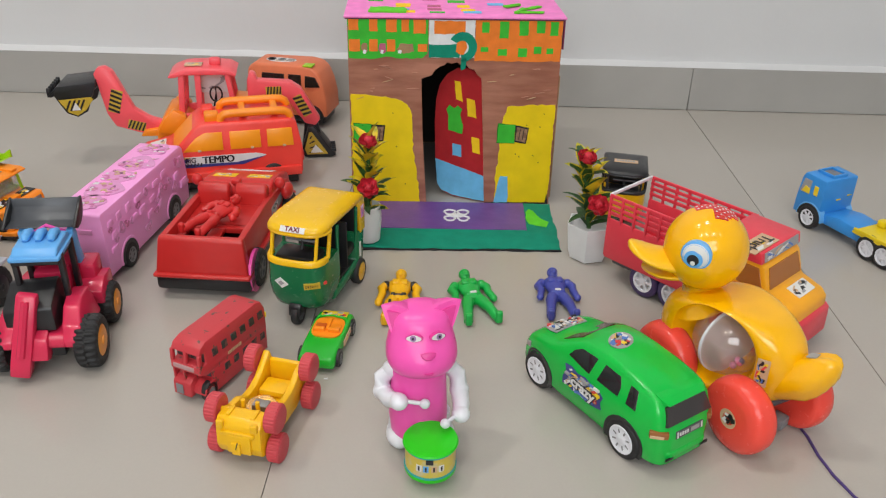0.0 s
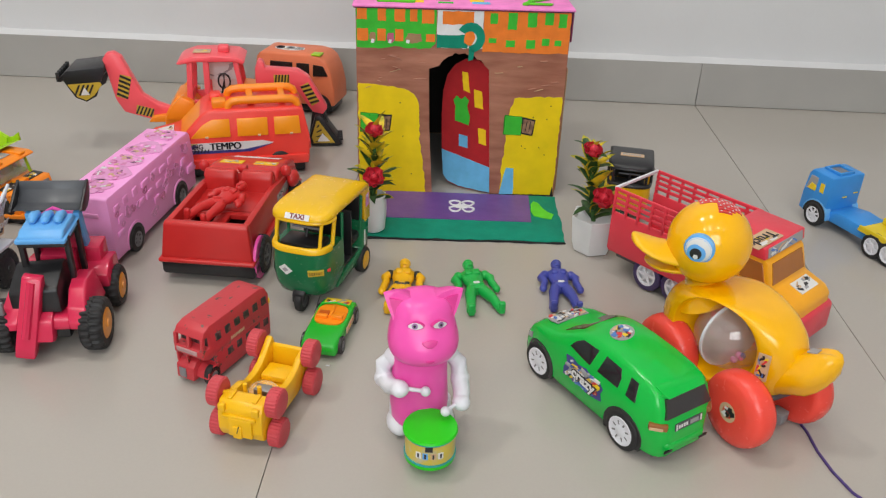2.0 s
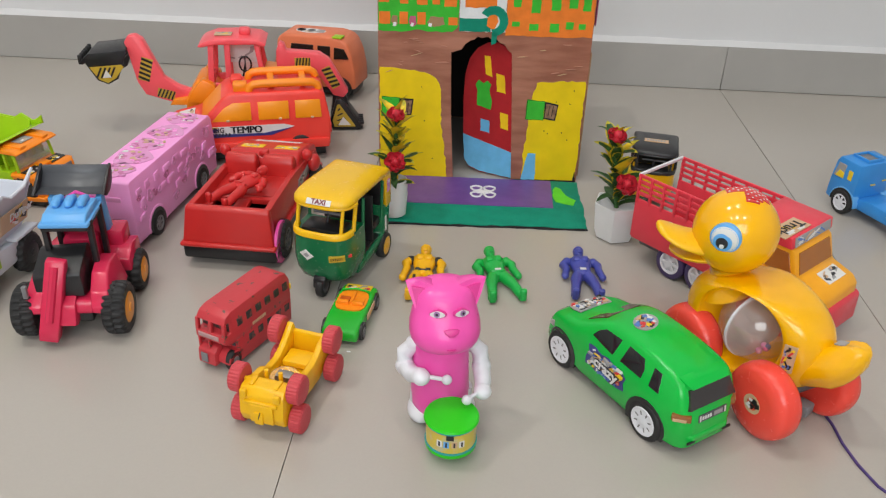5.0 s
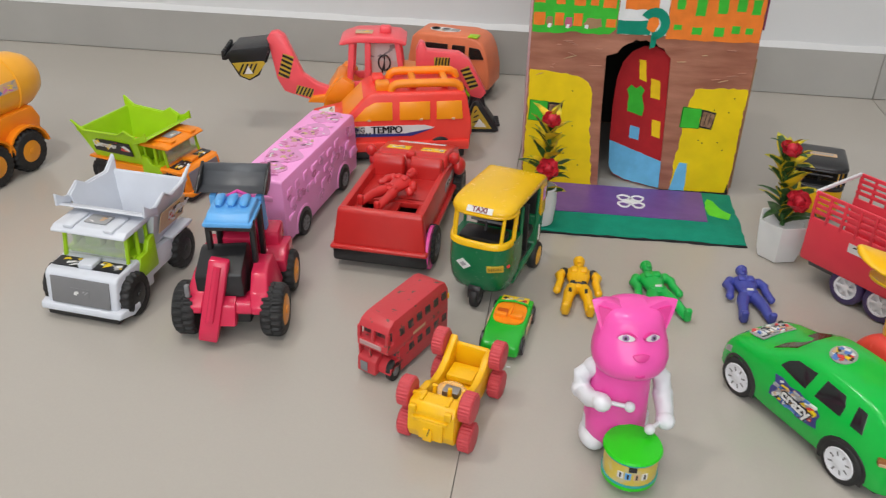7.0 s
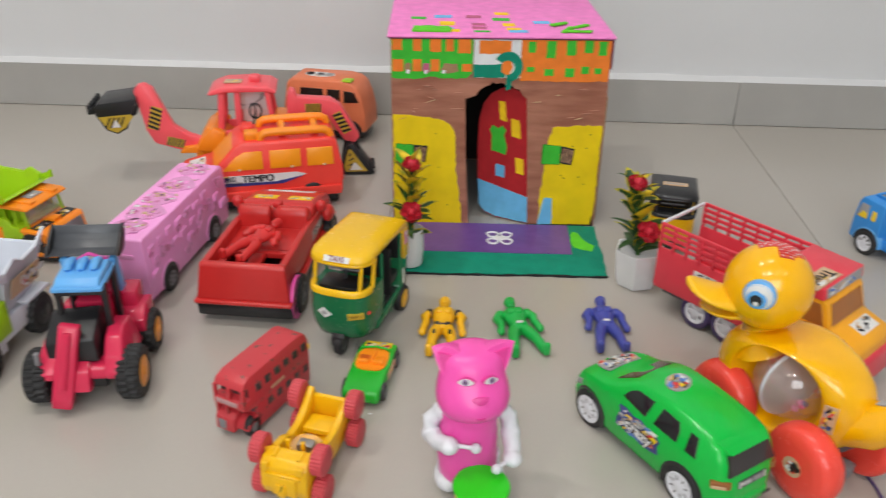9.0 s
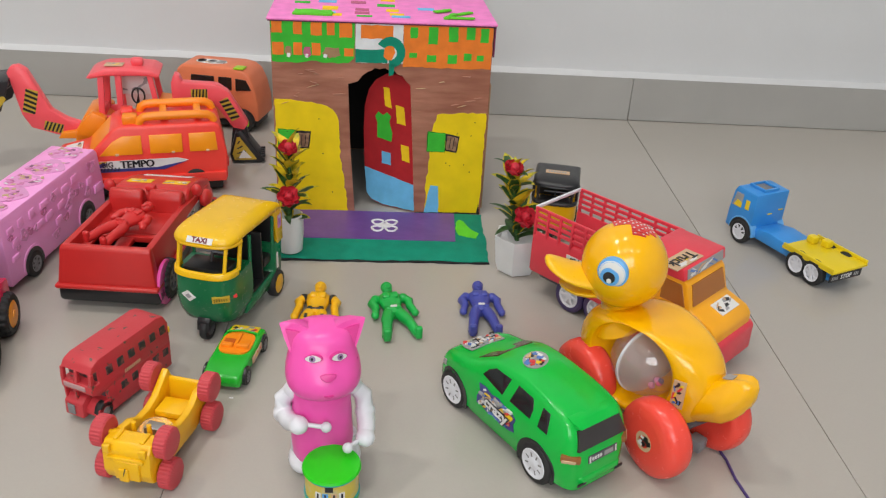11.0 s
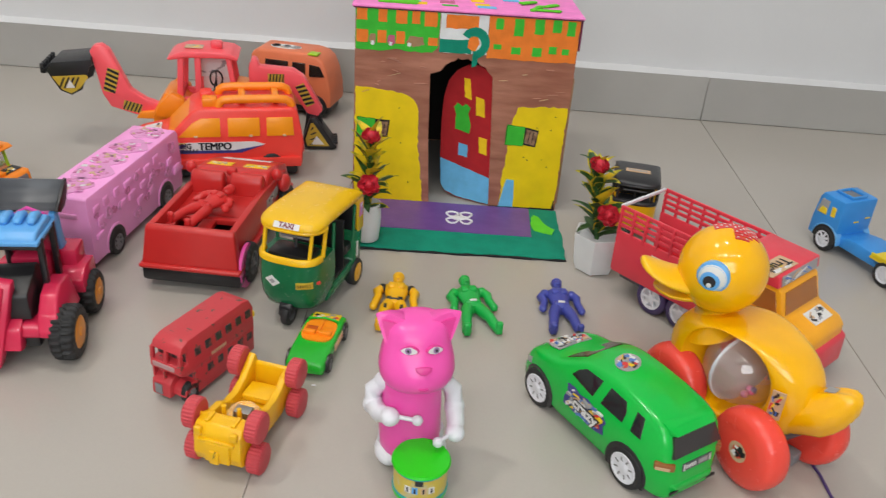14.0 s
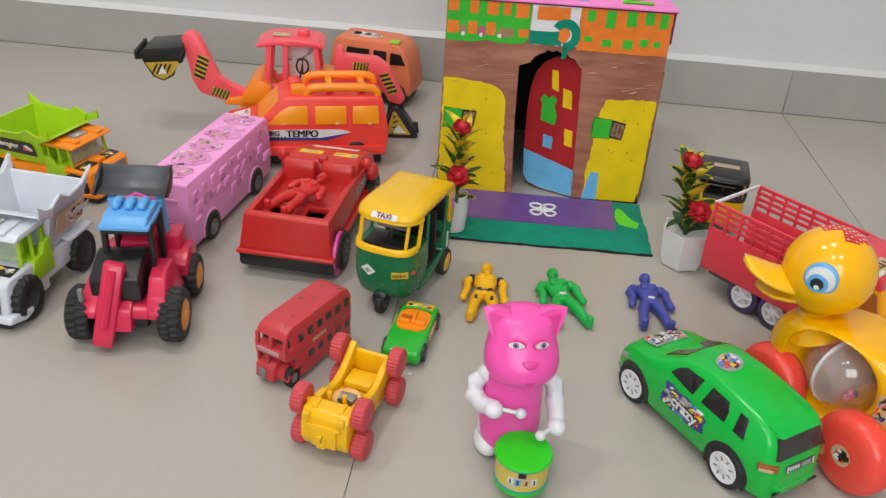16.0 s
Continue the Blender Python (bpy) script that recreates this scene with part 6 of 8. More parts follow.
def coach(m):
    t = thing("toy_coach", m, "long pink plastic toy coach covered in stickers", "toy bus")
    L, W, H = 0.118, 0.031, 0.094
    part("body", add_prism(bmn(), [(-L, 0.012), (-L, H - 0.002), (-L + 0.003, H), (L - 0.006, H), (L, H - 0.006), (L + 0.002, 0.05), (L, 0.012)], -W, W, 0.0022, lambda x, z: 1 - 0.06 * max(0, (z - 0.05) / 0.044), seg=2), PINK, t)
    rng = random.Random(11)
    lean = lambda x, z: 1 - 0.06 * max(0, (z - 0.05) / 0.044)
    for s in (1, -1):
        f = left if s > 0 else right
        for row in range(3):
            for i in range(9):
                x = -L + 0.014 + 0.0258 * i + rng.uniform(-0.003, 0.003) + 0.008 * (row % 2)
                z = 0.0375 + 0.0165 * row + rng.uniform(-0.0015, 0.0015)
                w, h = rng.uniform(0.006, 0.0105), rng.uniform(0.007, 0.0115)
                if rng.random() < 0.15 or x + w > L - 0.004 or (z < 0.044 and min(abs(x + 0.068), abs(x - 0.066)) < 0.033):
                    continue
                pts = [(x - w, z), (x + w, z + rng.uniform(-0.001, 0.001)), (x + w * rng.uniform(0.75, 1), z + h), (x - w * rng.uniform(0.75, 1), z + h * rng.uniform(0.85, 1))]
                part("side_bump", add_prism(bmn(), pts, s * (W - 0.001), s * (W + rng.uniform(0.0006, 0.0022)), 0.0009, lean), PINK, t, "moulded pink relief")
        for i in range(18):
            x, z = -L + 0.014 + 0.0128 * i + rng.uniform(-0.004, 0.004), rng.uniform(0.026, 0.08)
            if z < 0.046 and min(abs(x + 0.068), abs(x - 0.066)) < 0.036:
                z += 0.03
            w, ph = rng.uniform(0.008, 0.017), rng.uniform(0, 6)
            sticker(t, f(x, s * (W * lean(x, z) + 0.0005), z, 0.04 if z > 0.05 else 0.0), w, w * 0.8, [STPINK if i % 3 == 0 else STLILAC, PINK, STPINK, STLILAC, PINK], i + 40 * s, 6, [(0.5 * w * math.cos(a) * (1 + 0.3 * math.sin(3 * a + ph)), 0.42 * w * math.sin(a) * (1 + 0.25 * math.cos(2 * a + ph))) for a in [2 * math.pi * k / 16 for k in range(16)]])
        for x in (-0.068, 0.066):
            part("wheel_arch", add_prism(bmn(), arch(x, 0.017, 0.0205, 0.0115), s * (W - 0.01), s * (W + 0.0012), 0.0005, seg=1), BLACK, t)
            part("arch_lip", add_prism(bmn(), arch(x, 0.017, 0.0235, 0.0115), s * (W - 0.01), s * (W + 0.0006), 0.0005, seg=1), PINK, t)
            wheel(t, x, s * (W - 0.003), 0.0165, 0.011, RUBBER, GREY, hubr=0.62, spokes=6)
    for i, x in enumerate((-0.088, -0.048, -0.006, 0.04, 0.09)):
        w = 0.046 if i % 2 else 0.04
        sticker(t, on_top(x, rng.uniform(-0.004, 0.004), H + 0.0006, -1.57), 0.046, w, [STLILAC, STPINK, PINK, STTAN, STLILAC, STPLUM, STPINK, STWHITE, STTAN, STLILAC, STPINK], 70 + i, 34, [(0.5 * w * math.cos(a) * (1 + 0.16 * math.sin(3 * a + i)), 0.5 * w * math.sin(a) * (1 + 0.14 * math.cos(4 * a + 2 * i))) for a in [2 * math.pi * k / 24 for k in range(24)]], label="lilac printed roof sticker")
    box("rear_plate", (-L - 0.0006, -0.004, 0.07), (0.0016, 0.024, 0.006), 0.0004, STLILAC, t)
    box("underbody", (0, 0, 0.011), (0.22, 0.052, 0.01), 0.002, PINK, t)
    return t


coach(pose(-0.265, 0.999, 0, 0, 0, 83.5) @ Matrix.Diagonal((0.965, 1, 0.98, 1)))

# ---- red tractor with raised bucket ----


def tractor(m):
    t = thing("toy_tractor", m, "red plastic toy tractor with blue roof and black bucket", "toy tractor")
    part("chassis", add_box(bmn(), (0.004, 0, 0.03), (0.11, 0.044, 0.022), 0.003), BLACK, t)
    for s in (1, -1):
        part("front_fender", add_prism(bmn(), [(0.0, 0.036), (0.0, 0.066), (0.024, 0.0685), (0.038, 0.065), (0.056, 0.053), (0.066, 0.041), (0.067, 0.034), (0.05, 0.033)], s * 0.02, s * 0.036, 0.002, lambda x, z: 1 + 0.22 * max(0, (0.066 - z) / 0.03), seg=3), TRACTORRED, t, "rounded sloping red fender", angle=50)
    box("axle_beam", (0.045, 0, 0.03), (0.016, 0.07, 0.014), 0.003, BLACK, t)
    for s in (1, -1):
        part("rear_fender", add_prism(bmn(), [(-0.058, 0.036), (-0.056, 0.056), (-0.03, 0.06), (-0.012, 0.05), (-0.014, 0.034)], s * 0.012, s * 0.044, 0.002), TRACTORRED, t)
        wheel(t, 0.045, s * 0.0435, 0.0275, 0.022, RUBBER, HUBORANGE, hubr=0.6, lugs=22, spokes=6, solid=True)
        wheel(t, -0.036, s * 0.041, 0.0235, 0.019, RUBBER, HUBORANGE, hubr=0.62, lugs=18, spokes=6, solid=True)
    part("engine", add_prism(bmn(), [(0.014, 0.046), (0.008, 0.08), (0.013, 0.086), (0.02, 0.086), (0.051, 0.0745), (0.054, 0.0715), (0.056, 0.048), (0.036, 0.044)], -0.0262, 0.0205, 0.0018), BLACK, t, "black engine cover", pose(0, 0.0, -0.001, 4, 0, 0))
    part("nose_panel", add_prism(bmn(), [(0.04, 0.03), (0.04, 0.046), (0.06, 0.045), (0.064, 0.034), (0.06, 0.03)], -0.02, 0.024, 0.002), TRACTORRED, t)
    for x, y in ((0.02, 0.022), (0.02, -0.022), (-0.014, 0.022), (-0.014, -0.022)):
        part("cab_post", add_box(bmn(), (x, y, 0.086), (0.007, 0.0055, 0.058), 0.0012), BLACK, t)
    box("cab_back", (-0.02, 0, 0.078), (0.004, 0.044, 0.042), 0.001, TRACTORRED, t)
    box("seat", (-0.01, 0, 0.068), (0.02, 0.034, 0.03), 0.004, TRACTORRED, t)
    box("rear_hood", (-0.042, 0.013, 0.064), (0.028, 0.046, 0.024), 0.003, TRACTORRED, t)
    roof = part("roof", add_prism(bmn(), [(-0.02, 0.1135), (-0.02, 0.1175), (-0.014, 0.1235), (0.02, 0.1225), (0.028, 0.118), (0.029, 0.1135)], -0.0215, 0.0215, 0.0025, seg=3), SKYBLUE, t, "sky blue roof")
    box("roof_rim", (0.0045, 0, 0.1135), (0.053, 0.0485, 0.0048), 0.0018, SKYBLUE, roof)
    box("roof_underside", (0.0045, 0, 0.1092), (0.05, 0.045, 0.0045), 0.001, BLACK, roof)
    for y in (-0.0125, 0.0, 0.0125):
        part("roof_light", add_tube(bmn(), [(-0.012, y, 0.1245), (-0.002, y, 0.1275), (0.006, y, 0.126), (0.009, y, 0.124)], [0.0036, 0.0047, 0.0045, 0.0025], 12), SKYBLUE, roof)
    # front arm reaching down to the floor
    am = pose(-0.005, -0.02, 0.0015, -10, 0, 0)
    part("front_arm", add_prism(bmn(), [(0.048, 0.074), (0.052, 0.0885), (0.061, 0.0885), (0.084, 0.02), (0.085, 0.0085), (0.073, 0.0085), (0.064, 0.028)], -0.0095, 0.0095, 0.002), TRACTORRED, t, "red arm resting on the floor", am)
    part("arm_rib", add_tube(bmn(), [(0.062, 0, 0.083), (0.081, 0, 0.03)], 0.0042, 8), TRACTORRED, t, "", am)
    part("arm_web", add_prism(bmn(), [(0.052, 0.026), (0.056, 0.05), (0.066, 0.044), (0.073, 0.024), (0.064, 0.02)], -0.014, 0.009, 0.0015), TRACTORRED, t)
    box("coil", (0.062, -0.037, 0.058), (0.005, 0.005, 0.014), 0.0015, GREY, t)
    # raised bucket behind the roof
    for s in (1, -1):
        y = 0.0195 if s > 0 else -0.028
        part("lift_arm", add_prism(bmn(), [(-0.05, 0.058), (-0.036, 0.058), (-0.026, 0.09), (-0.024, 0.118), (-0.036, 0.12), (-0.04, 0.092)], y - 0.0035, y + 0.0035, 0.0015), SKYBLUE, t, "blue lifting arm")
    bowl = [(-0.024, 0.122), (-0.031, 0.1185), (-0.041, 0.119), (-0.05, 0.1235), (-0.057, 0.132), (-0.059, 0.1405), (-0.056, 0.1405), (-0.0535, 0.133), (-0.0495, 0.1285), (-0.041, 0.1225), (-0.032, 0.122)]
    part("bucket", add_prism(bmn(), bowl, -0.044, 0.026, 0.0006, seg=1), DARKGREY, t, "dark grey raised bucket", angle=60)
    for y in (-0.044, 0.026):
        part("bucket_cheek", add_prism(bmn(), [(-0.021, 0.1225), (-0.031, 0.117), (-0.042, 0.1175), (-0.052, 0.1225), (-0.0585, 0.132), (-0.059, 0.142), (-0.048, 0.1375)], y - 0.0016, y + 0.0016, 0.0008), BLACK, t)
    part("hose", add_tube(bmn(), [(-0.026, 0.016, 0.116), (-0.02, 0.0, 0.127), (-0.026, -0.016, 0.116)], 0.0018, 6), CATPINK, t)
    return t


tractor(pose(-0.258, 0.768, 0, 0, 0, -82))

# ---- tipper trucks ----


def tipper(m, body, bed, roof, post, label, seed, big=(1, 1, 1), tail=-0.098, flare=0.005, nose=0.049, axles=((0.068, 0.038), (-0.066, 0.038))):
    t = thing("toy_tipper_truck", m @ Matrix.Diagonal((*big, 1)), label, "toy lorry", "tipper trucks")
    W = 0.045
    part("chassis", add_prism(bmn(), [(tail + 0.006, 0.022), (tail + 0.006, 0.036), (0.04, 0.036), (0.04, 0.018), (tail + 0.036, 0.018)], -0.036, 0.036, 0.002), body, t)
    part("bonnet", add_prism(bmn(), [(0.03, 0.013), (0.03, 0.05), (0.06, 0.0515), (0.09, 0.0505), (0.0955, 0.047), (0.101, 0.018), (0.098, 0.013)], -W, W, 0.004, lambda x, z: 1 - 0.08 * max(0, (x - 0.075) / 0.026) ** 2, seg=3), body, t, "bonnet and cab floor")
    part("bumper", add_prism(bmn(), [(0.075, 0.0105), (0.075, 0.0175), (0.09, 0.0175), (0.105, 0.0175), (0.107, 0.0105), (0.09, 0.0105)], -nose, nose, 0.002, lambda x, z: 1 - 0.12 * max(0, (x - 0.085) / 0.022), seg=3), body, t)
    box("under_bumper", (0.078, 0, 0.008), (0.05, 2 * W - 0.004, 0.01), 0.002, BLACK, t)
    part("grille", add_box(bmn(), (0, 0, 0), (0.07, 0.0285, 0.002), 0.0015), GREY, t, "dark grey grille", plane((0.0992, 0, 0.0325), (0, 1, 0), (-0.19, 0, 1)))
    sticker(t, plane((0.1004, 0, 0.0325), (0, 1, 0), (-0.19, 0, 1)), 0.022, 0.009, [GREY, STGREY, GREY, STWHITE], seed, 6)
    for y in (0.022, -0.022):
        sticker(t, plane((0.075, y, 0.0522), (0, 1, 0), (-1, 0, 0.05)), 0.036, 0.017, [STBLACK, STYELLOW, STWHITE, STGREY, STYELLOW], seed + int(y * 500), 8, label="black printed bonnet sticker")
    box("bonnet_scoop", (0.074, 0, 0.0535), (0.02, 0.018, 0.006), 0.002, body, t)
    # cab
    cab = new("cab")
    cab.parent = t
    part("cab_base", add_prism(bmn(), [(0.02, 0.04), (0.02, 0.054), (0.05, 0.054), (0.055, 0.048)], -0.04, 0.04, 0.002), post, cab)
    part("windscreen", add_prism(bmn(), [(0.0585, 0.053), (0.0555, 0.081), (0.0565, 0.081), (0.0595, 0.053)], -0.036, 0.036), PANECLEAR, cab)
    part("cab_back", add_box(bmn(), (0.0185, 0, 0.064), (0.003, 0.074, 0.032), 0.001), body if body == TIPWHITE else post, cab)
    for x, y in ((0.058, 0.038), (0.058, -0.038), (0.022, 0.038), (0.022, -0.038), (0.042, 0.039), (0.042, -0.039)):
        part("post", add_tube(bmn(), [(x + (0.004 if x > 0.05 else 0), y, 0.048), (x - 0.003, y * 0.97, 0.084)], 0.0024, 8), post, cab)
    for s in (1, -1):
        part("door", add_prism(bmn(), [(0.018, 0.03), (0.018, 0.066), (0.03, 0.064), (0.036, 0.054), (0.05, 0.053), (0.055, 0.04), (0.048, 0.03)], s * 0.04, s * 0.0462, 0.001), post, cab)
        part("side_skirt", add_prism(bmn(), [(tail + 0.05, 0.022), (tail + 0.012, 0.043), (0.03, 0.047), (0.04, 0.03), (0.036, 0.022)], s * 0.034, s * 0.0445, 0.0018), body, t)
        part("seat", add_box(bmn(), (0.034, s * 0.018, 0.06), (0.012, 0.02, 0.022), 0.003), post, cab)
    rf = part("roof", add_prism(bmn(), [(0.014, 0.081), (0.014, 0.0855), (0.022, 0.087), (0.062, 0.087), (0.07, 0.0835), (0.07, 0.081)], -W + 0.001, W - 0.001, 0.002), roof, cab, "cab roof")
    for y in (0.024, -0.024):
        box("roof_rib", (0.05, y, 0.0875), (0.034, 0.012, 0.004), 0.0015, roof, rf)
    sticker(t, on_top(0.044, 0, 0.0882, 1.57), 0.026, 0.018, [STGREY, STTAN, STGREY, STWHITE], seed + 3, 6)
    # open tub
    b = new("tub")
    b.parent = t
    b.matrix_local = pose(0, 0, 0, 0, 0, 0)
    x0, x1, zb, zt, wb, wt, th = tail, 0.012, 0.046, 0.097, 0.038, 0.0525, 0.0026
    wb2, wt2 = wb + min(0.002, flare), wt + flare

    def sheet(name, pts, push):
        bm = bmn()
        vs = [bm.verts.new(Vector(p) + Vector(push) * d) for d in (0, 1) for p in pts]
        n = len(pts)
        fs = [bm.faces.new(vs[:n]), bm.faces.new(vs[:n - 1:-1])] + [bm.faces.new((vs[k], vs[(k + 1) % n], vs[n + (k + 1) % n], vs[n + k])) for k in range(n)]
        bmesh.ops.recalc_face_normals(bm, faces=fs)
        return part(name, bm, bed, b)

    part("tub_floor", add_prism(bmn(), rect(x0 + 0.014, zb, x1, zb + th), -wb, wb, 0.0008), bed, b)
    sheet("tub_tail", [(x0 + 0.014, wb2, zb), (x0 + 0.014, -wb2, zb), (x0, -wt2, zt - 0.002), (x0, wt2, zt - 0.002)], (0.0025, 0, 0.0005))
    part("tub_rim", add_tube(bmn(), [(x0, -wt2, zt - 0.002), (x0, wt2, zt - 0.002)], 0.002, 6), bed, b)
    for s in (1, -1):
        sheet("tub_side", [(x0 + 0.014, s * wb2, zb), (x1, s * wb, zb), (x1 + 0.006, s * wt, zt), (x1 - 0.012, s * (wt + 0.002), zt + 0.008), (x1 - 0.026, s * wt, zt), (x0 + 0.012, s * wt2, zt), (x0 - 0.008, s * (wt2 + 0.002), zt + 0.013)], (0, -th * s, 0))
        part("tub_rim", add_tube(bmn(), [(x0 - 0.008, s * (wt2 + 0.0015), zt + 0.013), (x0 + 0.012, s * (wt2 + 0.001), zt), (x1 - 0.026, s * (wt + 0.001), zt), (x1 - 0.012, s * (wt + 0.0015), zt + 0.008), (x1 + 0.006, s * (wt + 0.001), zt)], 0.0018, 6), bed, b)
        lean = math.atan2(wt - wb, zt - zb)
        f = left if s > 0 else right
        sm = f((tail + 0.02) / 2, s * (wb + (wt - wb) * 0.5 + 0.0028), zb + 0.026, -lean)
        sticker(t, sm, 0.74 * (0.012 - tail), 0.024, [STTAN if body == TIPWHITE else STBLACK, STBLACK, STRED, STWHITE, STYELLOW, STTAN], seed + 9 * s, 11, label="printed side sticker with lettering")
        lettering(t, "Dumper", 0.0135, STWHITE, sm @ pose(0.012, 0.003, 0.0012) if s > 0 else sm @ pose(-0.012, 0.003, 0.0012))
        for x, yw in axles:
            wheel(t, x, s * yw, 0.0235, 0.017, RUBBER, BLACK, hubr=0.55, lugs=18, solid=True)
            if not (body == TIPWHITE and x > 0):
                part("mudguard", add_box(bmn(), (x, s * (yw - 0.0005), 0.0475), (0.046, 0.017, 0.004), 0.0015), body, t)
    part("tub_front", add_prism(bmn(), [(x1 - 0.001, zb), (x1 + 0.003, zt - 0.01), (x1 + 0.0056, zt - 0.01), (x1 + 0.0016, zb)], -wt, wt, 0.0, lambda x, z: wb / wt + (1 - wb / wt) * (z - zb) / (zt - zb)), bed, b)
    part("tub_canopy", add_prism(bmn(), [(x1 + 0.002, zt - 0.012), (x1 + 0.004, zt - 0.0095), (x1 + 0.024, zt - 0.001), (x1 + 0.028, zt - 0.0015), (x1 + 0.024, zt - 0.0032)], -wt - 0.002, wt + 0.002, 0.0006, seg=1), bed, b, "canopy lip over the cab")
    for s in (1, -1):
        part("canopy_wing", add_prism(bmn(), [(x1 + 0.004, zt - 0.009), (x1 + 0.004, zt), (x1 + 0.016, zt + 0.003), (x1 + 0.028, zt + 0.011), (x1 + 0.029, zt - 0.002)], s * (wt - 0.001), s * (wt + 0.002), 0.0006), bed, b)
    return t


tipper(pose(-0.4015, 0.8045, 0, 0, 0, -95), TIPWHITE, TIPWHITE, TIPWHITE, LIME, "white plastic toy tipper truck with lime cab frame", 100, (0.931, 0.968, 1.043), -0.06, -0.004, 0.054, ((0.072, 0.0435), (-0.034, 0.042)))
tipper(pose(-0.486, 1.035, 0, 0, 0, -13), ORANGE, LIME, ORANGE, LIME, "lime and orange plastic toy tipper truck", 200, (0.83, 0.86, 0.86), -0.09)

# ---- orange tanker ----
TANKORANGE = plastic("tank_orange_plastic", (0.95, 0.44, 0.03), 0.3)
tk = thing("toy_tanker", pose(-0.727, 0.99, 0, 0, 0, 78), "orange plastic toy tanker truck on big black wheels", "toy lorry")
part("tank", add_lathe(bmn(), [(0.01, -0.125), (0.03, -0.12), (0.039, -0.108), (0.041, -0.09), (0.041, 0.08), (0.038, 0.1), (0.03, 0.117), (0.018, 0.128), (0.004, 0.132)], c=(0, 0, 0.1145), axis="x", seg=36), TANKORANGE, tk, "round orange tank", angle=50)
for x in (0.07, 0.02, -0.03, -0.08):
    part("tank_hoop", add_lathe(bmn(), [(0.0405, -0.003), (0.0428, -0.002), (0.0428, 0.002), (0.0405, 0.003), (0.0405, -0.003)], c=(x, 0, 0.1145), axis="x", seg=36), TANKORANGE, tk)
part("tank_saddle", add_prism(bmn(), [(-0.12, 0.05), (-0.12, 0.085), (0.085, 0.085), (0.095, 0.065), (0.09, 0.05)], -0.038, 0.038, 0.003), ORANGE, tk)
part("chassis", add_prism(bmn(), [(-0.12, 0.03), (-0.12, 0.052), (0.088, 0.052), (0.092, 0.03)], -0.034, 0.034, 0.002), HUBORANGE, tk)
for s in (1, -1):
    for x in (0.055, -0.005, -0.085):
        wheel(tk, x, s * 0.04, 0.03, 0.022, RUBBER, HUBORANGE, hubr=0.52, lugs=22, spokes=6, solid=True)
        part("mudguard", add_prism(bmn(), arch(x, 0.03, 0.0365, 0.034) + arch(x, 0.03, 0.0335, 0.034)[::-1], s * 0.03, s * 0.05, 0.0), ORANGE, tk)
    f = left if s > 0 else right
    for i, x in enumerate((0.06, 0.01, -0.04)):
        sticker(tk, f(x - 0.012, s * 0.0403, 0.1215, 0.17), 0.036, 0.014, [STTAN, STPINK, STYELLOW, STBLUE, STGREY], 31 + i, 9)
for x in (0.06, 0.0):
    part("hatch", add_lathe(bmn(), [(0.012, -0.006), (0.012, 0.004), (0.009, 0.008), (0.002, 0.009)], c=(x, 0, 0.1565), seg=18), ORANGE if x > 0.03 else PINK, tk)
sticker(tk, on_top(0.03, 0.0, 0.1562), 0.05, 0.012, [PINK, STLILAC, PINK], 44, 3)

# ---- red digger ----


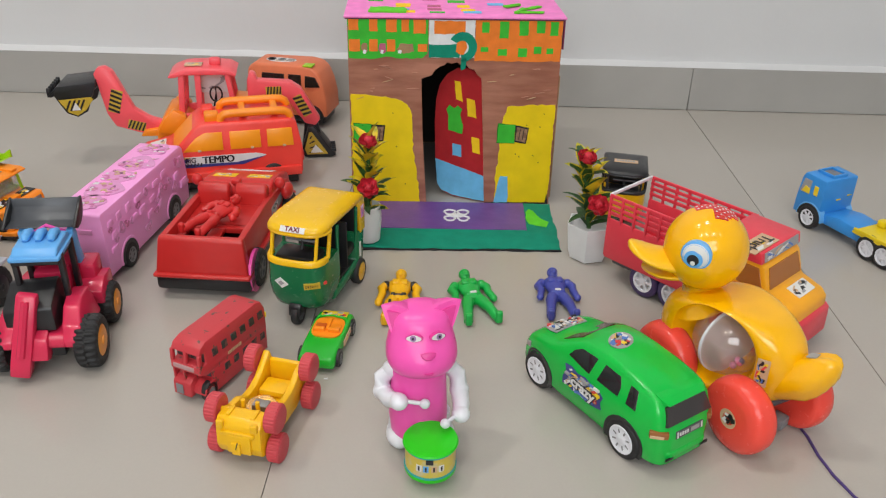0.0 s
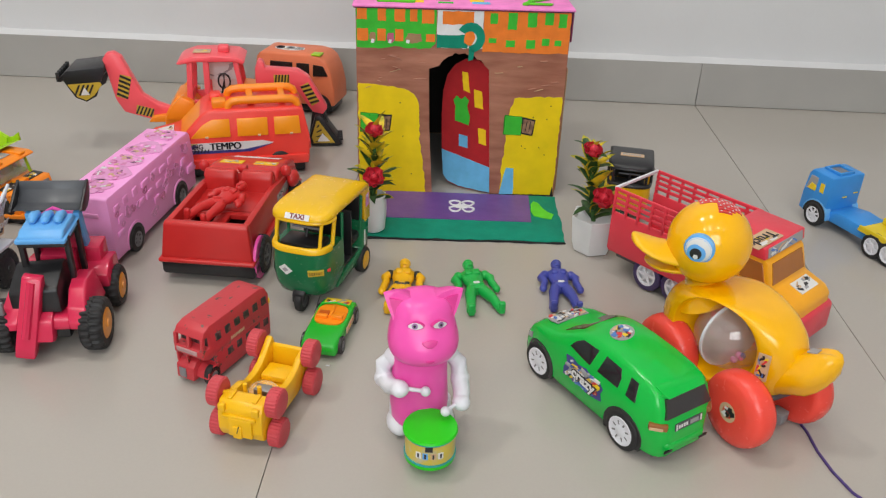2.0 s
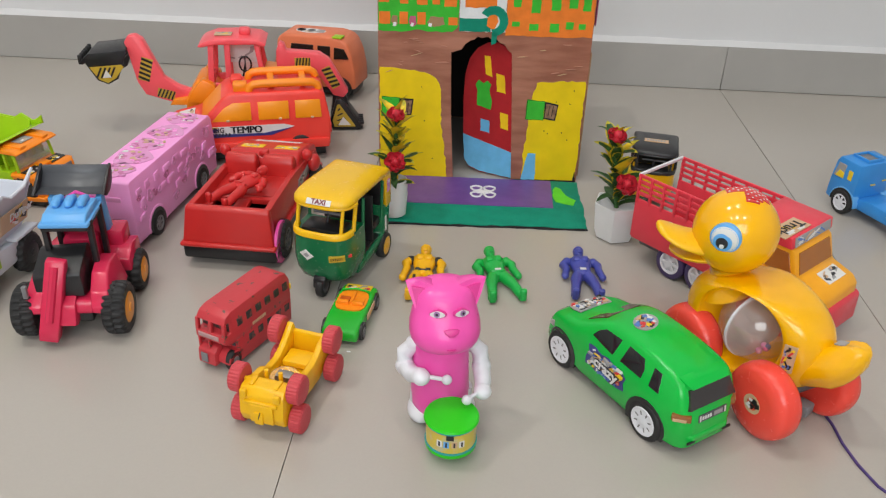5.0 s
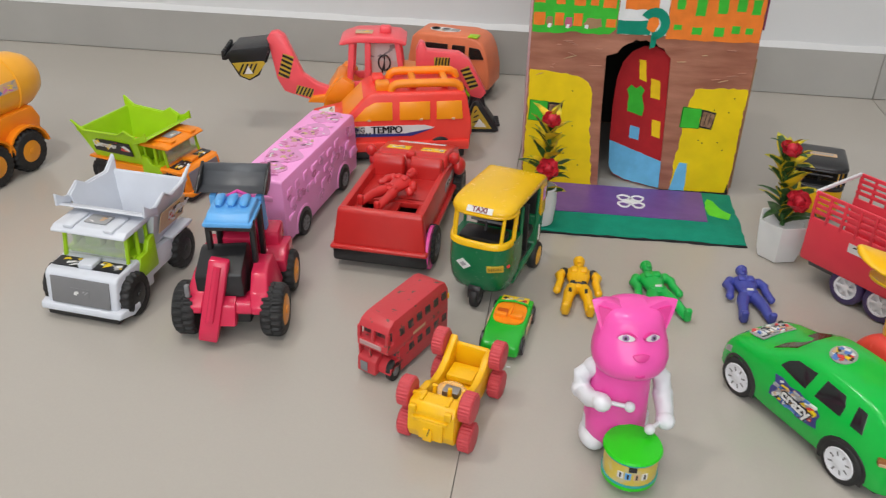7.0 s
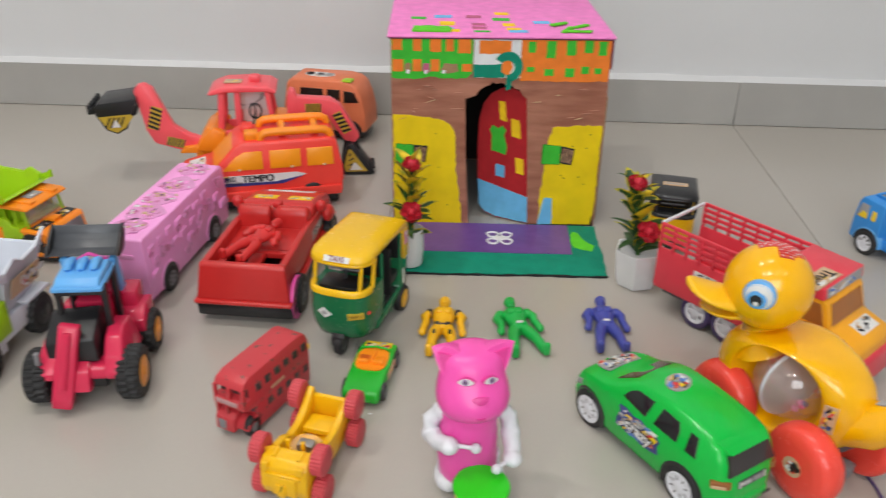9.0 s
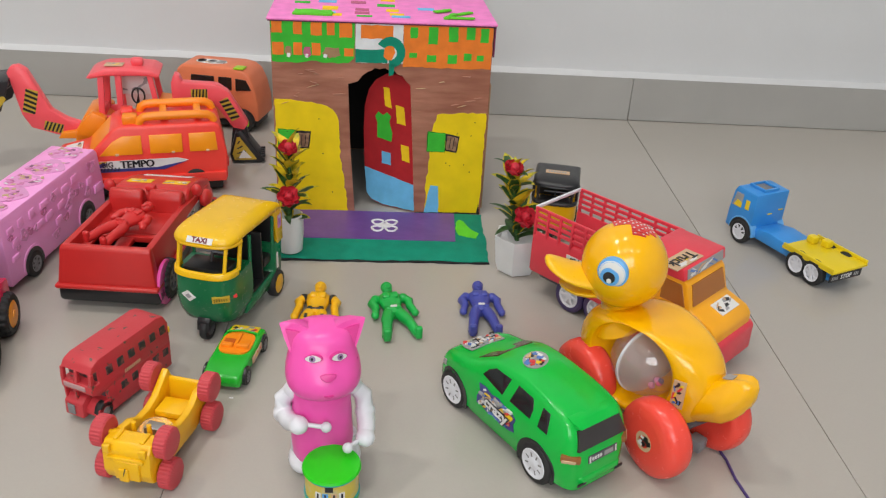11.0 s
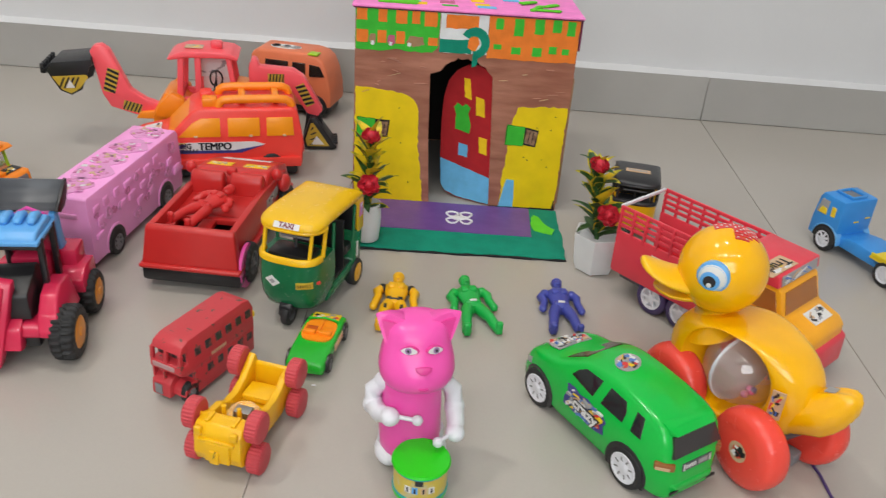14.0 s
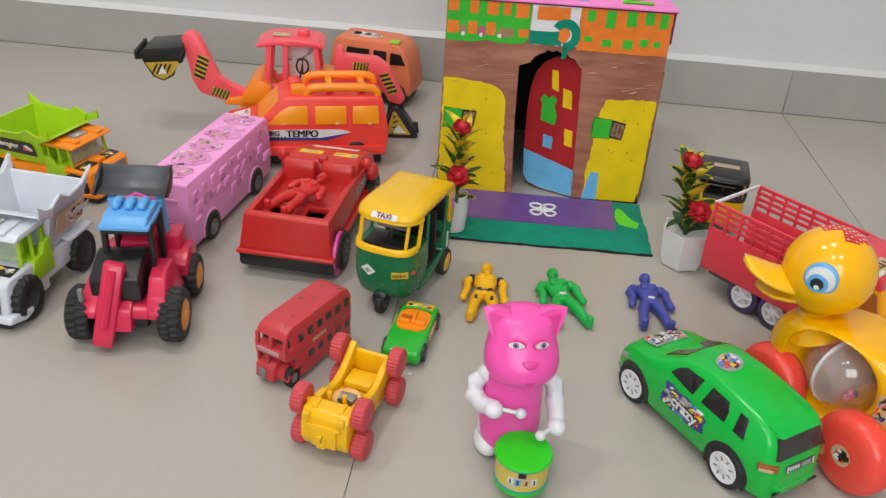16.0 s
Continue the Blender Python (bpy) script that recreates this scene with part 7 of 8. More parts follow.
def digger(m):
    t = thing("toy_digger", m, "red and orange plastic toy digger with black buckets", "toy digger")
    part("body", add_prism(bmn(), [(-0.07, 0.03), (-0.07, 0.062), (-0.03, 0.066), (0.03, 0.07), (0.05, 0.088), (0.062, 0.088), (0.08, 0.06), (0.085, 0.03)], -0.032, 0.032, 0.003), ORANGE, t, "orange body")
    for s in (1, -1):
        for x, r in ((-0.045, 0.028), (0.055, 0.024)):
            wheel(t, x, s * 0.04, r, 0.018, RUBBER, HUBORANGE, hubr=0.58, lugs=18, solid=True)
        part("fender", add_prism(bmn(), [(0.03, 0.05), (0.034, 0.082), (0.052, 0.092), (0.068, 0.076), (0.08, 0.056)], s * 0.028, s * 0.044, 0.002), ORANGE, t)
    cab = new("cab")
    cab.parent = t
    for s in (1, -1):
        for x0, x1, w in ((0.042, 0.036, 0.009), (0.014, 0.012, 0.009), (-0.042, -0.032, 0.008)):
            part("cab_post", add_prism(bmn(), [(x0 - w / 2, 0.066), (x0 + w / 2, 0.066), (x1 + w / 2, 0.142), (x1 - w / 2, 0.142)], s * 0.023, s * 0.029, 0.0015), DIGRED, cab)
        part("cab_sill", add_prism(bmn(), [(0.01, 0.064), (0.012, 0.082), (0.044, 0.08), (0.046, 0.064)], s * 0.022, s * 0.0285, 0.001), DIGRED, cab)
    part("cab_front", add_prism(bmn(), rect(0.038, 0.066, 0.044, 0.088), -0.027, 0.027, 0.001), DIGRED, cab)
    roof = part("cab_roof", add_prism(bmn(), [(-0.044, 0.138), (-0.047, 0.142), (-0.036, 0.149), (-0.005, 0.152), (0.03, 0.151), (0.048, 0.145), (0.056, 0.139), (0.05, 0.138), (0.03, 0.142), (-0.03, 0.142)], -0.033, 0.033, 0.002, seg=3), DIGRED, cab, "rounded red cab roof", angle=60)
    box("roof_beacon", (-0.014, 0.004, 0.156), (0.018, 0.014, 0.012), 0.004, DIGRED, roof)
    sticker(t, on_top(0.018, 0.008, 0.153, 3.1), 0.026, 0.018, [STTAN, STGREY, STYELLOW], 51, 5)
    pane = plastic("clear_cab_sheet", (0.8, 0.68, 0.66), 0.25)
    part("cab_window", add_box(bmn(), (-0.012, 0.0, 0.112), (0.042, 0.002, 0.05), 0.0005), pane, cab)
    sticker(t, left(-0.008, 0.0014, 0.12), 0.05, 0.028, [STWHITE, STGREY, STWHITE, STGREY], 52, 7)
    bm = add_tube(bmn(), [(-0.012 + 0.009 * math.cos(a), 0.018, 0.108 + 0.012 * math.sin(a)) for a in [2 * math.pi * i / 16 for i in range(17)]], 0.0014, 8)
    add_tube(bm, [(-0.012, 0.018, 0.096), (-0.012, 0.018, 0.12)], 0.001, 6)
    add_tube(bm, [(-0.012, 0.018, 0.108), (-0.004, 0.016, 0.075)], 0.0014, 6)
    part("steering_wheel", bm, BLACK, cab, "black steering wheel")
    part("rear_deck", add_prism(bmn(), [(-0.04, 0.06), (-0.04, 0.1), (-0.072, 0.096), (-0.074, 0.06)], -0.026, 0.026, 0.002), ORANGE, t)

    def hazard(pm, w, h):
        o = part("hazard_sticker", add_plate(bmn(), rect(-w / 2, -h / 2, w / 2, h / 2), -0.0005, 0.0003), HAZYELLOW, t, "black and yellow striped sticker", pm)
        for i in range(5):
            x = -w / 2 + w * i / 5
            part("stripe", add_plate(bmn(), [(x, -h / 2), (x + w * 0.1, -h / 2), (min(w / 2, x + w * 0.1 + 0.003), h / 2), (min(w / 2, x + 0.003), h / 2)], 0.0002, 0.0007), STBLACK, o)

    # front loader: arm, raised bucket
    y0, y1 = 0.006, 0.022
    part("front_arm", add_prism(bmn(), [(0.07, 0.048), (0.07, 0.066), (0.092, 0.074), (0.113, 0.089), (0.127, 0.124), (0.137, 0.148), (0.147, 0.155), (0.158, 0.153), (0.164, 0.144), (0.161, 0.132), (0.153, 0.082), (0.143, 0.062), (0.108, 0.05)], y0, y1, 0.002), DIGRED, t, "bent red loader arm")
    part("arm_base", add_prism(bmn(), [(0.05, 0.045), (0.055, 0.062), (0.1, 0.056), (0.108, 0.046)], 0.0, 0.028, 0.002), ORANGE, t)
    hazard(left(0.138, y1 + 0.0002, 0.102, 0) @ pose(0, 0, 0, 0, 0, 74), 0.036, 0.017)
    hazard(left(0.112, y1 + 0.0002, 0.0625, 0) @ pose(0, 0, 0, 0, 0, -15), 0.026, 0.014)

    def tip(poly):
        return [(0.158 + (x - 0.15) * 0.93, z - 0.0055 - (x - 0.15) * 0.035) for x, z in poly]

    bk = part("front_bucket", add_prism(bmn(), tip([(0.152, 0.143), (0.212, 0.138), (0.229, 0.124), (0.223, 0.1215), (0.21, 0.128), (0.165, 0.131), (0.155, 0.133)]), -0.03, 0.034, 0.001), BLACK, t, "black toothed bucket")
    for y in (-0.03, 0.034):
        part("bucket_cheek", add_prism(bmn(), tip([(0.15, 0.142), (0.212, 0.138), (0.218, 0.124), (0.203, 0.097), (0.187, 0.09), (0.17, 0.098)]), y - 0.0012, y + 0.0012, 0.0005), BLACK, bk)
    hz = add_prism(bmn(), tip([(0.159, 0.116), (0.162, 0.12), (0.2125, 0.118), (0.2, 0.0985), (0.187, 0.0925), (0.173, 0.1)]), 0.0353, 0.0358)
    for i in range(1, 5):
        x = 0.164 + 0.0072 * i
        add_prism(hz, tip([(x + 0.009, 0.1005), (x + 0.0122, 0.1005), (x + 0.0032, 0.1165), (x, 0.1165)]), 0.0357, 0.0362, mi=1)
    add_prism(hz, tip([(0.18, 0.101), (0.194, 0.101), (0.187, 0.113)]), 0.036, 0.0365, mi=2)
    part("hazard_sticker", hz, [HAZYELLOW, STBLACK, STWHITE], t, "yellow warning sticker")
    part("bucket_link", add_tube(bmn(), [(0.155, 0.014, 0.136), (0.168, 0.016, 0.124), (0.182, 0.016, 0.122)], 0.0045, 8), BLACK, t)
    for i in range(6):
        box("tooth", (0.2292, -0.028 + 0.0115 * i, 0.1205), (0.0055, 0.003, 0.014), 0.0005, BLACK, bk)
    # rear boom, dipper and bucket
    part("rear_boom", add_prism(bmn(), [(-0.06, 0.08), (-0.06, 0.128), (-0.066, 0.141), (-0.073, 0.138), (-0.076, 0.128), (-0.126, 0.124), (-0.142, 0.113), (-0.17, 0.062), (-0.162, 0.052), (-0.146, 0.056), (-0.124, 0.09), (-0.08, 0.09)], 0.0, 0.02, 0.002), DIGRED, t, "red rear boom")
    hazard(left(-0.1, 0.0202, 0.107), 0.024, 0.022)
    hazard(left(-0.143, 0.0202, 0.086) @ pose(0, 0, 0, 0, 0, -62), 0.036, 0.014)
    part("dipper", add_prism(bmn(), [(-0.146, 0.062), (-0.165, 0.06), (-0.172, 0.03), (-0.15, 0.01), (-0.14, 0.02)], 0.002, 0.018, 0.002), BLACK, t)
    rb = part("rear_bucket", add_prism(bmn(), [(-0.15, 0.052), (-0.158, 0.054), (-0.192, 0.004), (-0.185, 0.001), (-0.142, 0.003), (-0.139, 0.016)], -0.01, 0.03, 0.0012), BLACK, t, "black rear bucket")
    hz = add_prism(bmn(), [(-0.151, 0.044), (-0.155, 0.045), (-0.18, 0.007), (-0.146, 0.007), (-0.143, 0.017)], 0.0302, 0.0308)
    for i in range(4):
        add_prism(hz, [(-0.148 - 0.001 * i, 0.01 + 0.008 * i), (-0.152, 0.009 + 0.008 * i), (-0.168 + 0.004 * i, 0.013 + 0.008 * i), (-0.166 + 0.004 * i, 0.015 + 0.008 * i)], 0.0306, 0.0312, mi=1)
    add_prism(hz, [(-0.152, 0.01), (-0.172, 0.01), (-0.16, 0.024)], 0.031, 0.0316, mi=2)
    part("hazard_sticker", hz, [HAZYELLOW, STBLACK, STWHITE], t, "yellow warning sticker")
    for i in range(5):
        box("tooth", (-0.188, -0.007 + 0.0085 * i, 0.012), (0.01, 0.003, 0.004), 0.0005, BLACK, rb, m=None)
    return t


digger(pose(-0.234, 1.298, 0, 0, 0, 190))

# ---- orange van at the back ----
vn = thing("toy_van", pose(-0.139, 1.482, 0, 0, 0, -10) @ Matrix.Diagonal((0.79, 0.84, 0.83, 1)), "faded orange plastic toy van with black windows", "toy van")
VW = 0.046


def vwf(x, z):
    return (1 - 0.15 * max(0, (z - 0.07) / 0.06)) * (1 - 0.12 * max(0, (x - 0.06) / 0.05) ** 2)


part("body", add_prism(bmn(), [(-0.09, 0.022), (-0.094, 0.07), (-0.086, 0.12), (-0.074, 0.13), (0.04, 0.132), (0.062, 0.128), (0.076, 0.118), (0.086, 0.095), (0.093, 0.06), (0.094, 0.024)], -VW, VW, 0.006, vwf, seg=3), VANORANGE, vn, angle=60)
for s in (1, -1):
    for poly in ([(0.046, 0.087), (0.046, 0.111), (0.069, 0.109), (0.08, 0.089)], [(0.008, 0.088), (0.008, 0.112), (0.037, 0.112), (0.037, 0.087)], [(-0.055, 0.09), (-0.053, 0.112), (-0.002, 0.112), (-0.002, 0.088)]):
        part("side_window", add_prism(bmn(), poly, s * (VW - 0.003), s * (VW + 0.0012), 0.0008, vwf, seg=1), GLASSBLACK, vn)
    for x in (0.059, -0.055):
        part("wheel_arch", add_prism(bmn(), arch(x, 0.023, 0.027, 0.022), s * (VW - 0.012), s * (VW + 0.001), 0.0005, lambda x, z: vwf(x, 0.05), seg=1), BLACK, vn)
        wheel(vn, x, s * (VW - 0.003), 0.0235, 0.014, RUBBER, LIME, hubr=0.66, spokes=6)
sticker(vn, on_top(-0.02, -0.006, 0.1316, 0.0), 0.07, 0.03, [STWHITE, STTAN, STWHITE], 61, 6, oval(0.07, 0.03), label="white oval roof sticker")
for x in (-0.042, -0.018):
    part("ring_mark", add_lathe(bmn(), [(0.006, 0), (0.0095, 0), (0.0095, 0.0008), (0.006, 0.0008), (0.006, 0)], c=(x, -0.006, 0.1322), seg=20), STGREY if x > -0.03 else STBLACK, vn)
for k in range(4):
    part("bar_mark", add_plate(bmn(), [(-0.006 + 0.005 * k, -0.015), (-0.003 + 0.005 * k, -0.015), (-0.002 + 0.004 * k, 0.003), (-0.005 + 0.004 * k, 0.003)], 0.132, 0.1329), STGREY, vn)
box("lime_corner", (0.052, -0.028, 0.1305), (0.022, 0.022, 0.004), 0.0015, LIME, vn)
box("underbody", (0, 0, 0.016), (0.17, 0.07, 0.016), 0.003, BLACK, vn)

# ---- red double-deck bus ----
db = thing("toy_double_decker", pose(-0.0738, 0.7165, 0, 0, 0, 246) @ Matrix.Diagonal((0.87, 1.03, 1.06, 1)), "scuffed red metal double-decker bus", "toy bus")
DW = 0.0175


def dwf(x, z):
    return 1 - 0.1 * max(0, (z - 0.045) / 0.018)


BUSGLASS = material("grimy_window", (0.045, 0.045, 0.045), 0.4, var=0.3, scale=160, second=(0.2, 0.07, 0.065), mix=(0.5, 0.6))
part("lower_deck", add_prism(bmn(), [(-0.058, 0.006), (-0.059, 0.032), (0.038, 0.032), (0.038, 0.006)], -DW, DW, 0.001), BUSRED, db)
part("upper_deck", add_prism(bmn(), [(-0.0595, 0.03), (-0.06, 0.052), (-0.055, 0.0605), (-0.045, 0.063), (0.042, 0.063), (0.052, 0.06), (0.0565, 0.0535), (0.047, 0.0535), (0.047, 0.0425), (0.0577, 0.0425), (0.058, 0.034), (0.05, 0.03)], -DW, DW, 0.0016, dwf, seg=2), BUSRED, db)
part("bonnet", add_prism(bmn(), [(0.036, 0.006), (0.036, 0.026), (0.052, 0.024), (0.058, 0.02), (0.059, 0.006)], -DW, 0.003, 0.0012), BUSRED, db)
part("mudguard", add_prism(bmn(), [(0.03, 0.014), (0.034, 0.02), (0.044, 0.021), (0.053, 0.016), (0.055, 0.01)], 0.003, DW, 0.001), BUSRED, db)
part("radiator", add_box(bmn(), (0.0592, -0.0095, 0.013), (0.0012, 0.008, 0.01), 0.0004), GREY, db)
for y in (-0.0165, 0.0, 0.0165):
    part("window_post", add_prism(bmn(), [(0.0535, 0.042), (0.0578, 0.042), (0.0567, 0.054), (0.0525, 0.054)], y * 0.94 - 0.0016, y * 0.94 + 0.0016, 0.0004), BUSRED, db)
box("window_back", (0.0468, 0, 0.048), (0.001, 0.031, 0.0115), 0.0002, BUSGLASS, db)
for y in (-0.0165, -0.005):
    part("cab_pillar", add_prism(bmn(), [(0.052, 0.023), (0.0555, 0.022), (0.0555, 0.033), (0.052, 0.033)], y - 0.001, y + 0.001, 0.0003), BUSRED, db)
box("cab_window", (0.0378, 0.0, 0.026), (0.0015, 0.028, 0.008), 0.0005, DARKGREY, db)
box("cab_post", (0.05, -0.0165, 0.028), (0.004, 0.002, 0.006), 0.0004, BUSRED, db)
box("name_board", (0.058, -0.002, 0.0385), (0.0015, 0.024, 0.0045), 0.0005, material("worn_pale_paint", (0.5, 0.3, 0.3), 0.5), db, "worn pale name board")
for s in (1, -1):
    for i in range(6):
        x = -0.05 + 0.0163 * i
        part("side_window", add_prism(bmn(), rect(x - 0.0044, 0.0442, x + 0.0044, 0.052), s * (DW - 0.002), s * (DW + 0.0005), 0.0004, dwf, seg=1), BUSGLASS, db)
        if i < 5:
            part("side_window", add_prism(bmn(), rect(x - 0.0044, 0.0202, x + 0.0044, 0.028), s * (DW - 0.002), s * (DW + 0.0005), 0.0004, seg=1), BUSGLASS, db)
    bm = bmn()
    bars(bm, -0.012, -0.0016, 0.024, 0.0032, 9, 0)
    part("side_lettering", bm, STTAN, db, "worn cream side marks", (left if s > 0 else right)(0.0, s * DW, 0.036))
    wheel(db, -0.04, s * (DW - 0.004), 0.0105, 0.007, RUBBER, DARKGREY, hubr=0.5, solid=True)
    wheel(db, 0.044, s * (DW - 0.0035), 0.0105, 0.007, RUBBER, GREY, hubr=0.5, solid=True)
box("tail_lamp", (-0.06, DW - 0.003, 0.044), (0.002, 0.006, 0.006), 0.0006, STYELLOW, db, "yellow tail piece")
part("rear_board", add_box(bmn(), (-0.0598, 0.009, 0.042), (0.0015, 0.012, 0.02), 0.0006), STTAN, db)
cyl("axle", (0.044, 0, 0.0105), 0.002, 0.028, "y", DARKGREY, db)

# ---- yellow frame with red wheels ----
ch = thing("toy_buggy", pose(-0.0131, 0.6388, 0, 0, 0, -103) @ Matrix.Diagonal((1.04, 1.06, 1.06, 1)), "yellow plastic two-sided toy buggy with red wheels", "toy car")
part("front_block", add_prism(bmn(), [(0.028, 0.012), (0.028, 0.04), (0.033, 0.0455), (0.046, 0.0455), (0.051, 0.04), (0.0525, 0.02), (0.049, 0.011), (0.044, 0.009)], -0.0198, 0.0198, 0.0016), YELLOW, ch, "blocky front end")
box("front_rib", (0.0522, 0, 0.0335), (0.0034, 0.03, 0.0036), 0.001, YELLOW, ch)
box("front_plate", (0.053, 0.001, 0.024), (0.003, 0.021, 0.018), 0.001, YELLOW, ch)
box("front_plate", (0.0548, -0.001, 0.0205), (0.003, 0.008, 0.012), 0.001, YELLOW, ch)
part("scratch_mark", add_tube(bmn(), [(0.056, 0.001, 0.0275), (0.0562, 0.0, 0.0235), (0.056, -0.001, 0.0205)], 0.0005, 6), BLACK, ch)
for s in (1, -1):
    part("side_rail", add_prism(bmn(), [(0.03, 0.012), (0.03, 0.043), (0.014, 0.04), (0.004, 0.0335), (-0.01, 0.0325), (-0.022, 0.0355), (-0.03, 0.0405), (-0.044, 0.042 if s > 0 else 0.0495), (-0.049, 0.037), (-0.047, 0.018), (-0.02, 0.01)], s * 0.0135, s * 0.02, 0.0016), YELLOW, ch)
    for x in (0.036, -0.037):
        for z in (0.0128, 0.0435):
            bm = add_tread(bmn(), [(0.003, -0.0055, 0), (0.0112, -0.0055, 0), (0.0128, -0.0042, 1), (0.0128, 0.0042, 1), (0.0112, 0.0055, 0), (0.003, 0.0057, 0)], 26, 0.045)
            part("wheel", bm, DULLRED, ch, "ribbed dull red wheel", pose(x, s * 0.0262, z, 0, 0, 0 if s > 0 else 180))
box("tray", (-0.008, 0, 0.02), (0.076, 0.03, 0.004), 0.001, YELLOW, ch)
part("tray_wall", add_prism(bmn(), [(-0.0475, 0.018), (-0.0485, 0.037), (-0.045, 0.0425), (-0.042, 0.041), (-0.0405, 0.018)], -0.0155, 0.0155, 0.0014), YELLOW, ch)
for x, z in ((0.036, 0.0128), (0.036, 0.0435), (-0.037, 0.0128)):
    cyl("axle", (x, 0, z), 0.0022, 0.046, "y", YELLOW, ch)
box("metal_clip", (0.013, 0.003, 0.031), (0.01, 0.014, 0.012), 0.001, material("dull_metal", (0.35, 0.34, 0.33), 0.4, metal=0.8), ch, "grey metal clip")
cl = part("clear_shell", add_lathe(bmn(), [(0.003, 0.0), (0.0145, 0.001), (0.0145, 0.005), (0.012, 0.008), (0.003, 0.009)], c=(0.008, 0, 0.023), seg=24), plastic("clear_shell_plastic", (0.9, 0.85, 0.8), 0.08, trans=0.9), ch)
cl.visible_shadow = False
for y in (0.006, -0.007):
    part("peg", add_cyl(bmn(), (0.025, y, 0.042), 0.0019, 0.01, "z", seg=12), YELLOW, ch)

for y in (0.011, -0.011):
    box("block_ridge", (0.0395, y, 0.046), (0.012, 0.004, 0.0026), 0.001, YELLOW, ch)
    box("front_lug", (0.0515, y * 1.35, 0.0415), (0.004, 0.006, 0.007), 0.001, YELLOW, ch)
box("tray_step", (-0.022, 0, 0.0265), (0.02, 0.024, 0.006), 0.0015, YELLOW, ch)

# ---- small green open car ----
gc = thing("toy_convertible", pose(0.0245, 0.766, 0, 0, 0, 83) @ Matrix.Diagonal((1.06, 1.18, 1.12, 1)), "small bright green open toy car with orange seats", "toy car")
GW = 0.0175
LG = plastic("light_green_plastic", (0.015, 0.46, 0.03), 0.22)


def gwf(x, z):
    return (1 - 0.1 * max(0, (abs(x) - 0.03) / 0.013) ** 2) * (1 - 0.08 * max(0, (z - 0.014) / 0.008))


part("body", add_prism(bmn(), [(-0.042, 0.005), (-0.044, 0.012), (-0.041, 0.017), (-0.02, 0.0195), (0.002, 0.0195), (0.02, 0.0205), (0.038, 0.018), (0.0435, 0.012), (0.042, 0.005)], -GW, GW, 0.0045, gwf, seg=4), LG, gc, angle=60)
part("cockpit", add_plate(bmn(), [(0.006 + 0.0175 * math.copysign(abs(math.cos(a)) ** 0.6, math.cos(a)), 0.0138 * math.copysign(abs(math.sin(a)) ** 0.6, math.sin(a))) for a in [2 * math.pi * i / 24 for i in range(24)]], 0.018, 0.0209), ORANGE, gc, "orange seat tray")
for y in (0.0068, -0.0068):
    box("seat", (-0.001, y, 0.0215), (0.005, 0.0105, 0.006), 0.0015, ORANGE, gc)
    box("seat_cushion", (0.006, y, 0.0208), (0.01, 0.0095, 0.002), 0.0008, plastic("deep_orange_plastic", (0.6, 0.1, 0.01), 0.4) if y > 0 else ORANGE, gc)
box("gear_tunnel", (0.01, 0, 0.0215), (0.02, 0.003, 0.003), 0.001, ORANGE, gc)
part("windscreen", add_tube(bmn(), [(0.021, 0.014, 0.0195), (0.0215, 0.013, 0.0222), (0.0235, 0.0, 0.023), (0.0215, -0.013, 0.0222), (0.021, -0.014, 0.0195)], 0.001, 8), LG, gc)
sticker(gc, plane((0.031, 0, 0.0199), (0, -1, 0), (1, 0, -0.13)), 0.024, 0.013, [STYELLOW, STGREY, STRED, STWHITE, STBLACK], 81, 10)
for s in (1, -1):
    sticker(gc, (left if s > 0 else right)(0.005, s * GW, 0.0125), 0.026, 0.006, [STTAN, STRED, STYELLOW], 82, 5)
    for x in (0.027, -0.026):
        part("wheel_arch", add_prism(bmn(), arch(x, 0.0078, 0.0095, 0.005), s * (GW - 0.005), s * (GW + 0.0006), 0.0003, seg=1), BLACK, gc)
        wheel(gc, x, s * (GW - 0.002), 0.0078, 0.006, RUBBER, GREY, hubr=0.66, spokes=5)

# ---- potted roses ----


def leaf_mesh(length, width, bend, mats, edge):
    """A pointed leaf with a fold along its middle; its outer strips take the second material."""
    bm = bmn()
    rows = []
    for i in range(8):
        u = i / 7
        w = width * math.sin(math.pi * min(1, 0.1 + 0.9 * u)) ** 0.7 * (1 - 0.2 * u) + 0.0004
        x, z = length * u * math.cos(bend * u), length * u * math.sin(bend * u)
        rows.append([bm.verts.new((x, y * w / 2, z + abs(y) * w * 0.22 + 0.0006 * math.sin(9 * u + y))) for y in (-1, -edge, 0, edge, 1)])
    for p, q in zip(rows, rows[1:]):
        for k in range(4):
            f = bm.faces.new((p[k], p[k + 1], q[k + 1], q[k]))
            f.material_index = 1 if k in (0, 3) or q is rows[-1] else 0
    o = part("leaf", bm, mats, None, angle=60)
    me = o.data
    bpy.data.objects.remove(o)
    return me


leaf_dark = leaf_mesh(0.038, 0.0175, -0.3, [LEAF, LEAFTIP], 0.72)
leaf_yellow = leaf_mesh(0.036, 0.0165, -0.2, [LEAFTIP, LEAFTIP], 0.5)
leaf_plain = leaf_mesh(0.036, 0.0125, -0.5, [LEAF, LEAF], 0.6)
petal = leaf_mesh(0.0165, 0.021, 1.35, [ROSE, ROSE], 0.5)


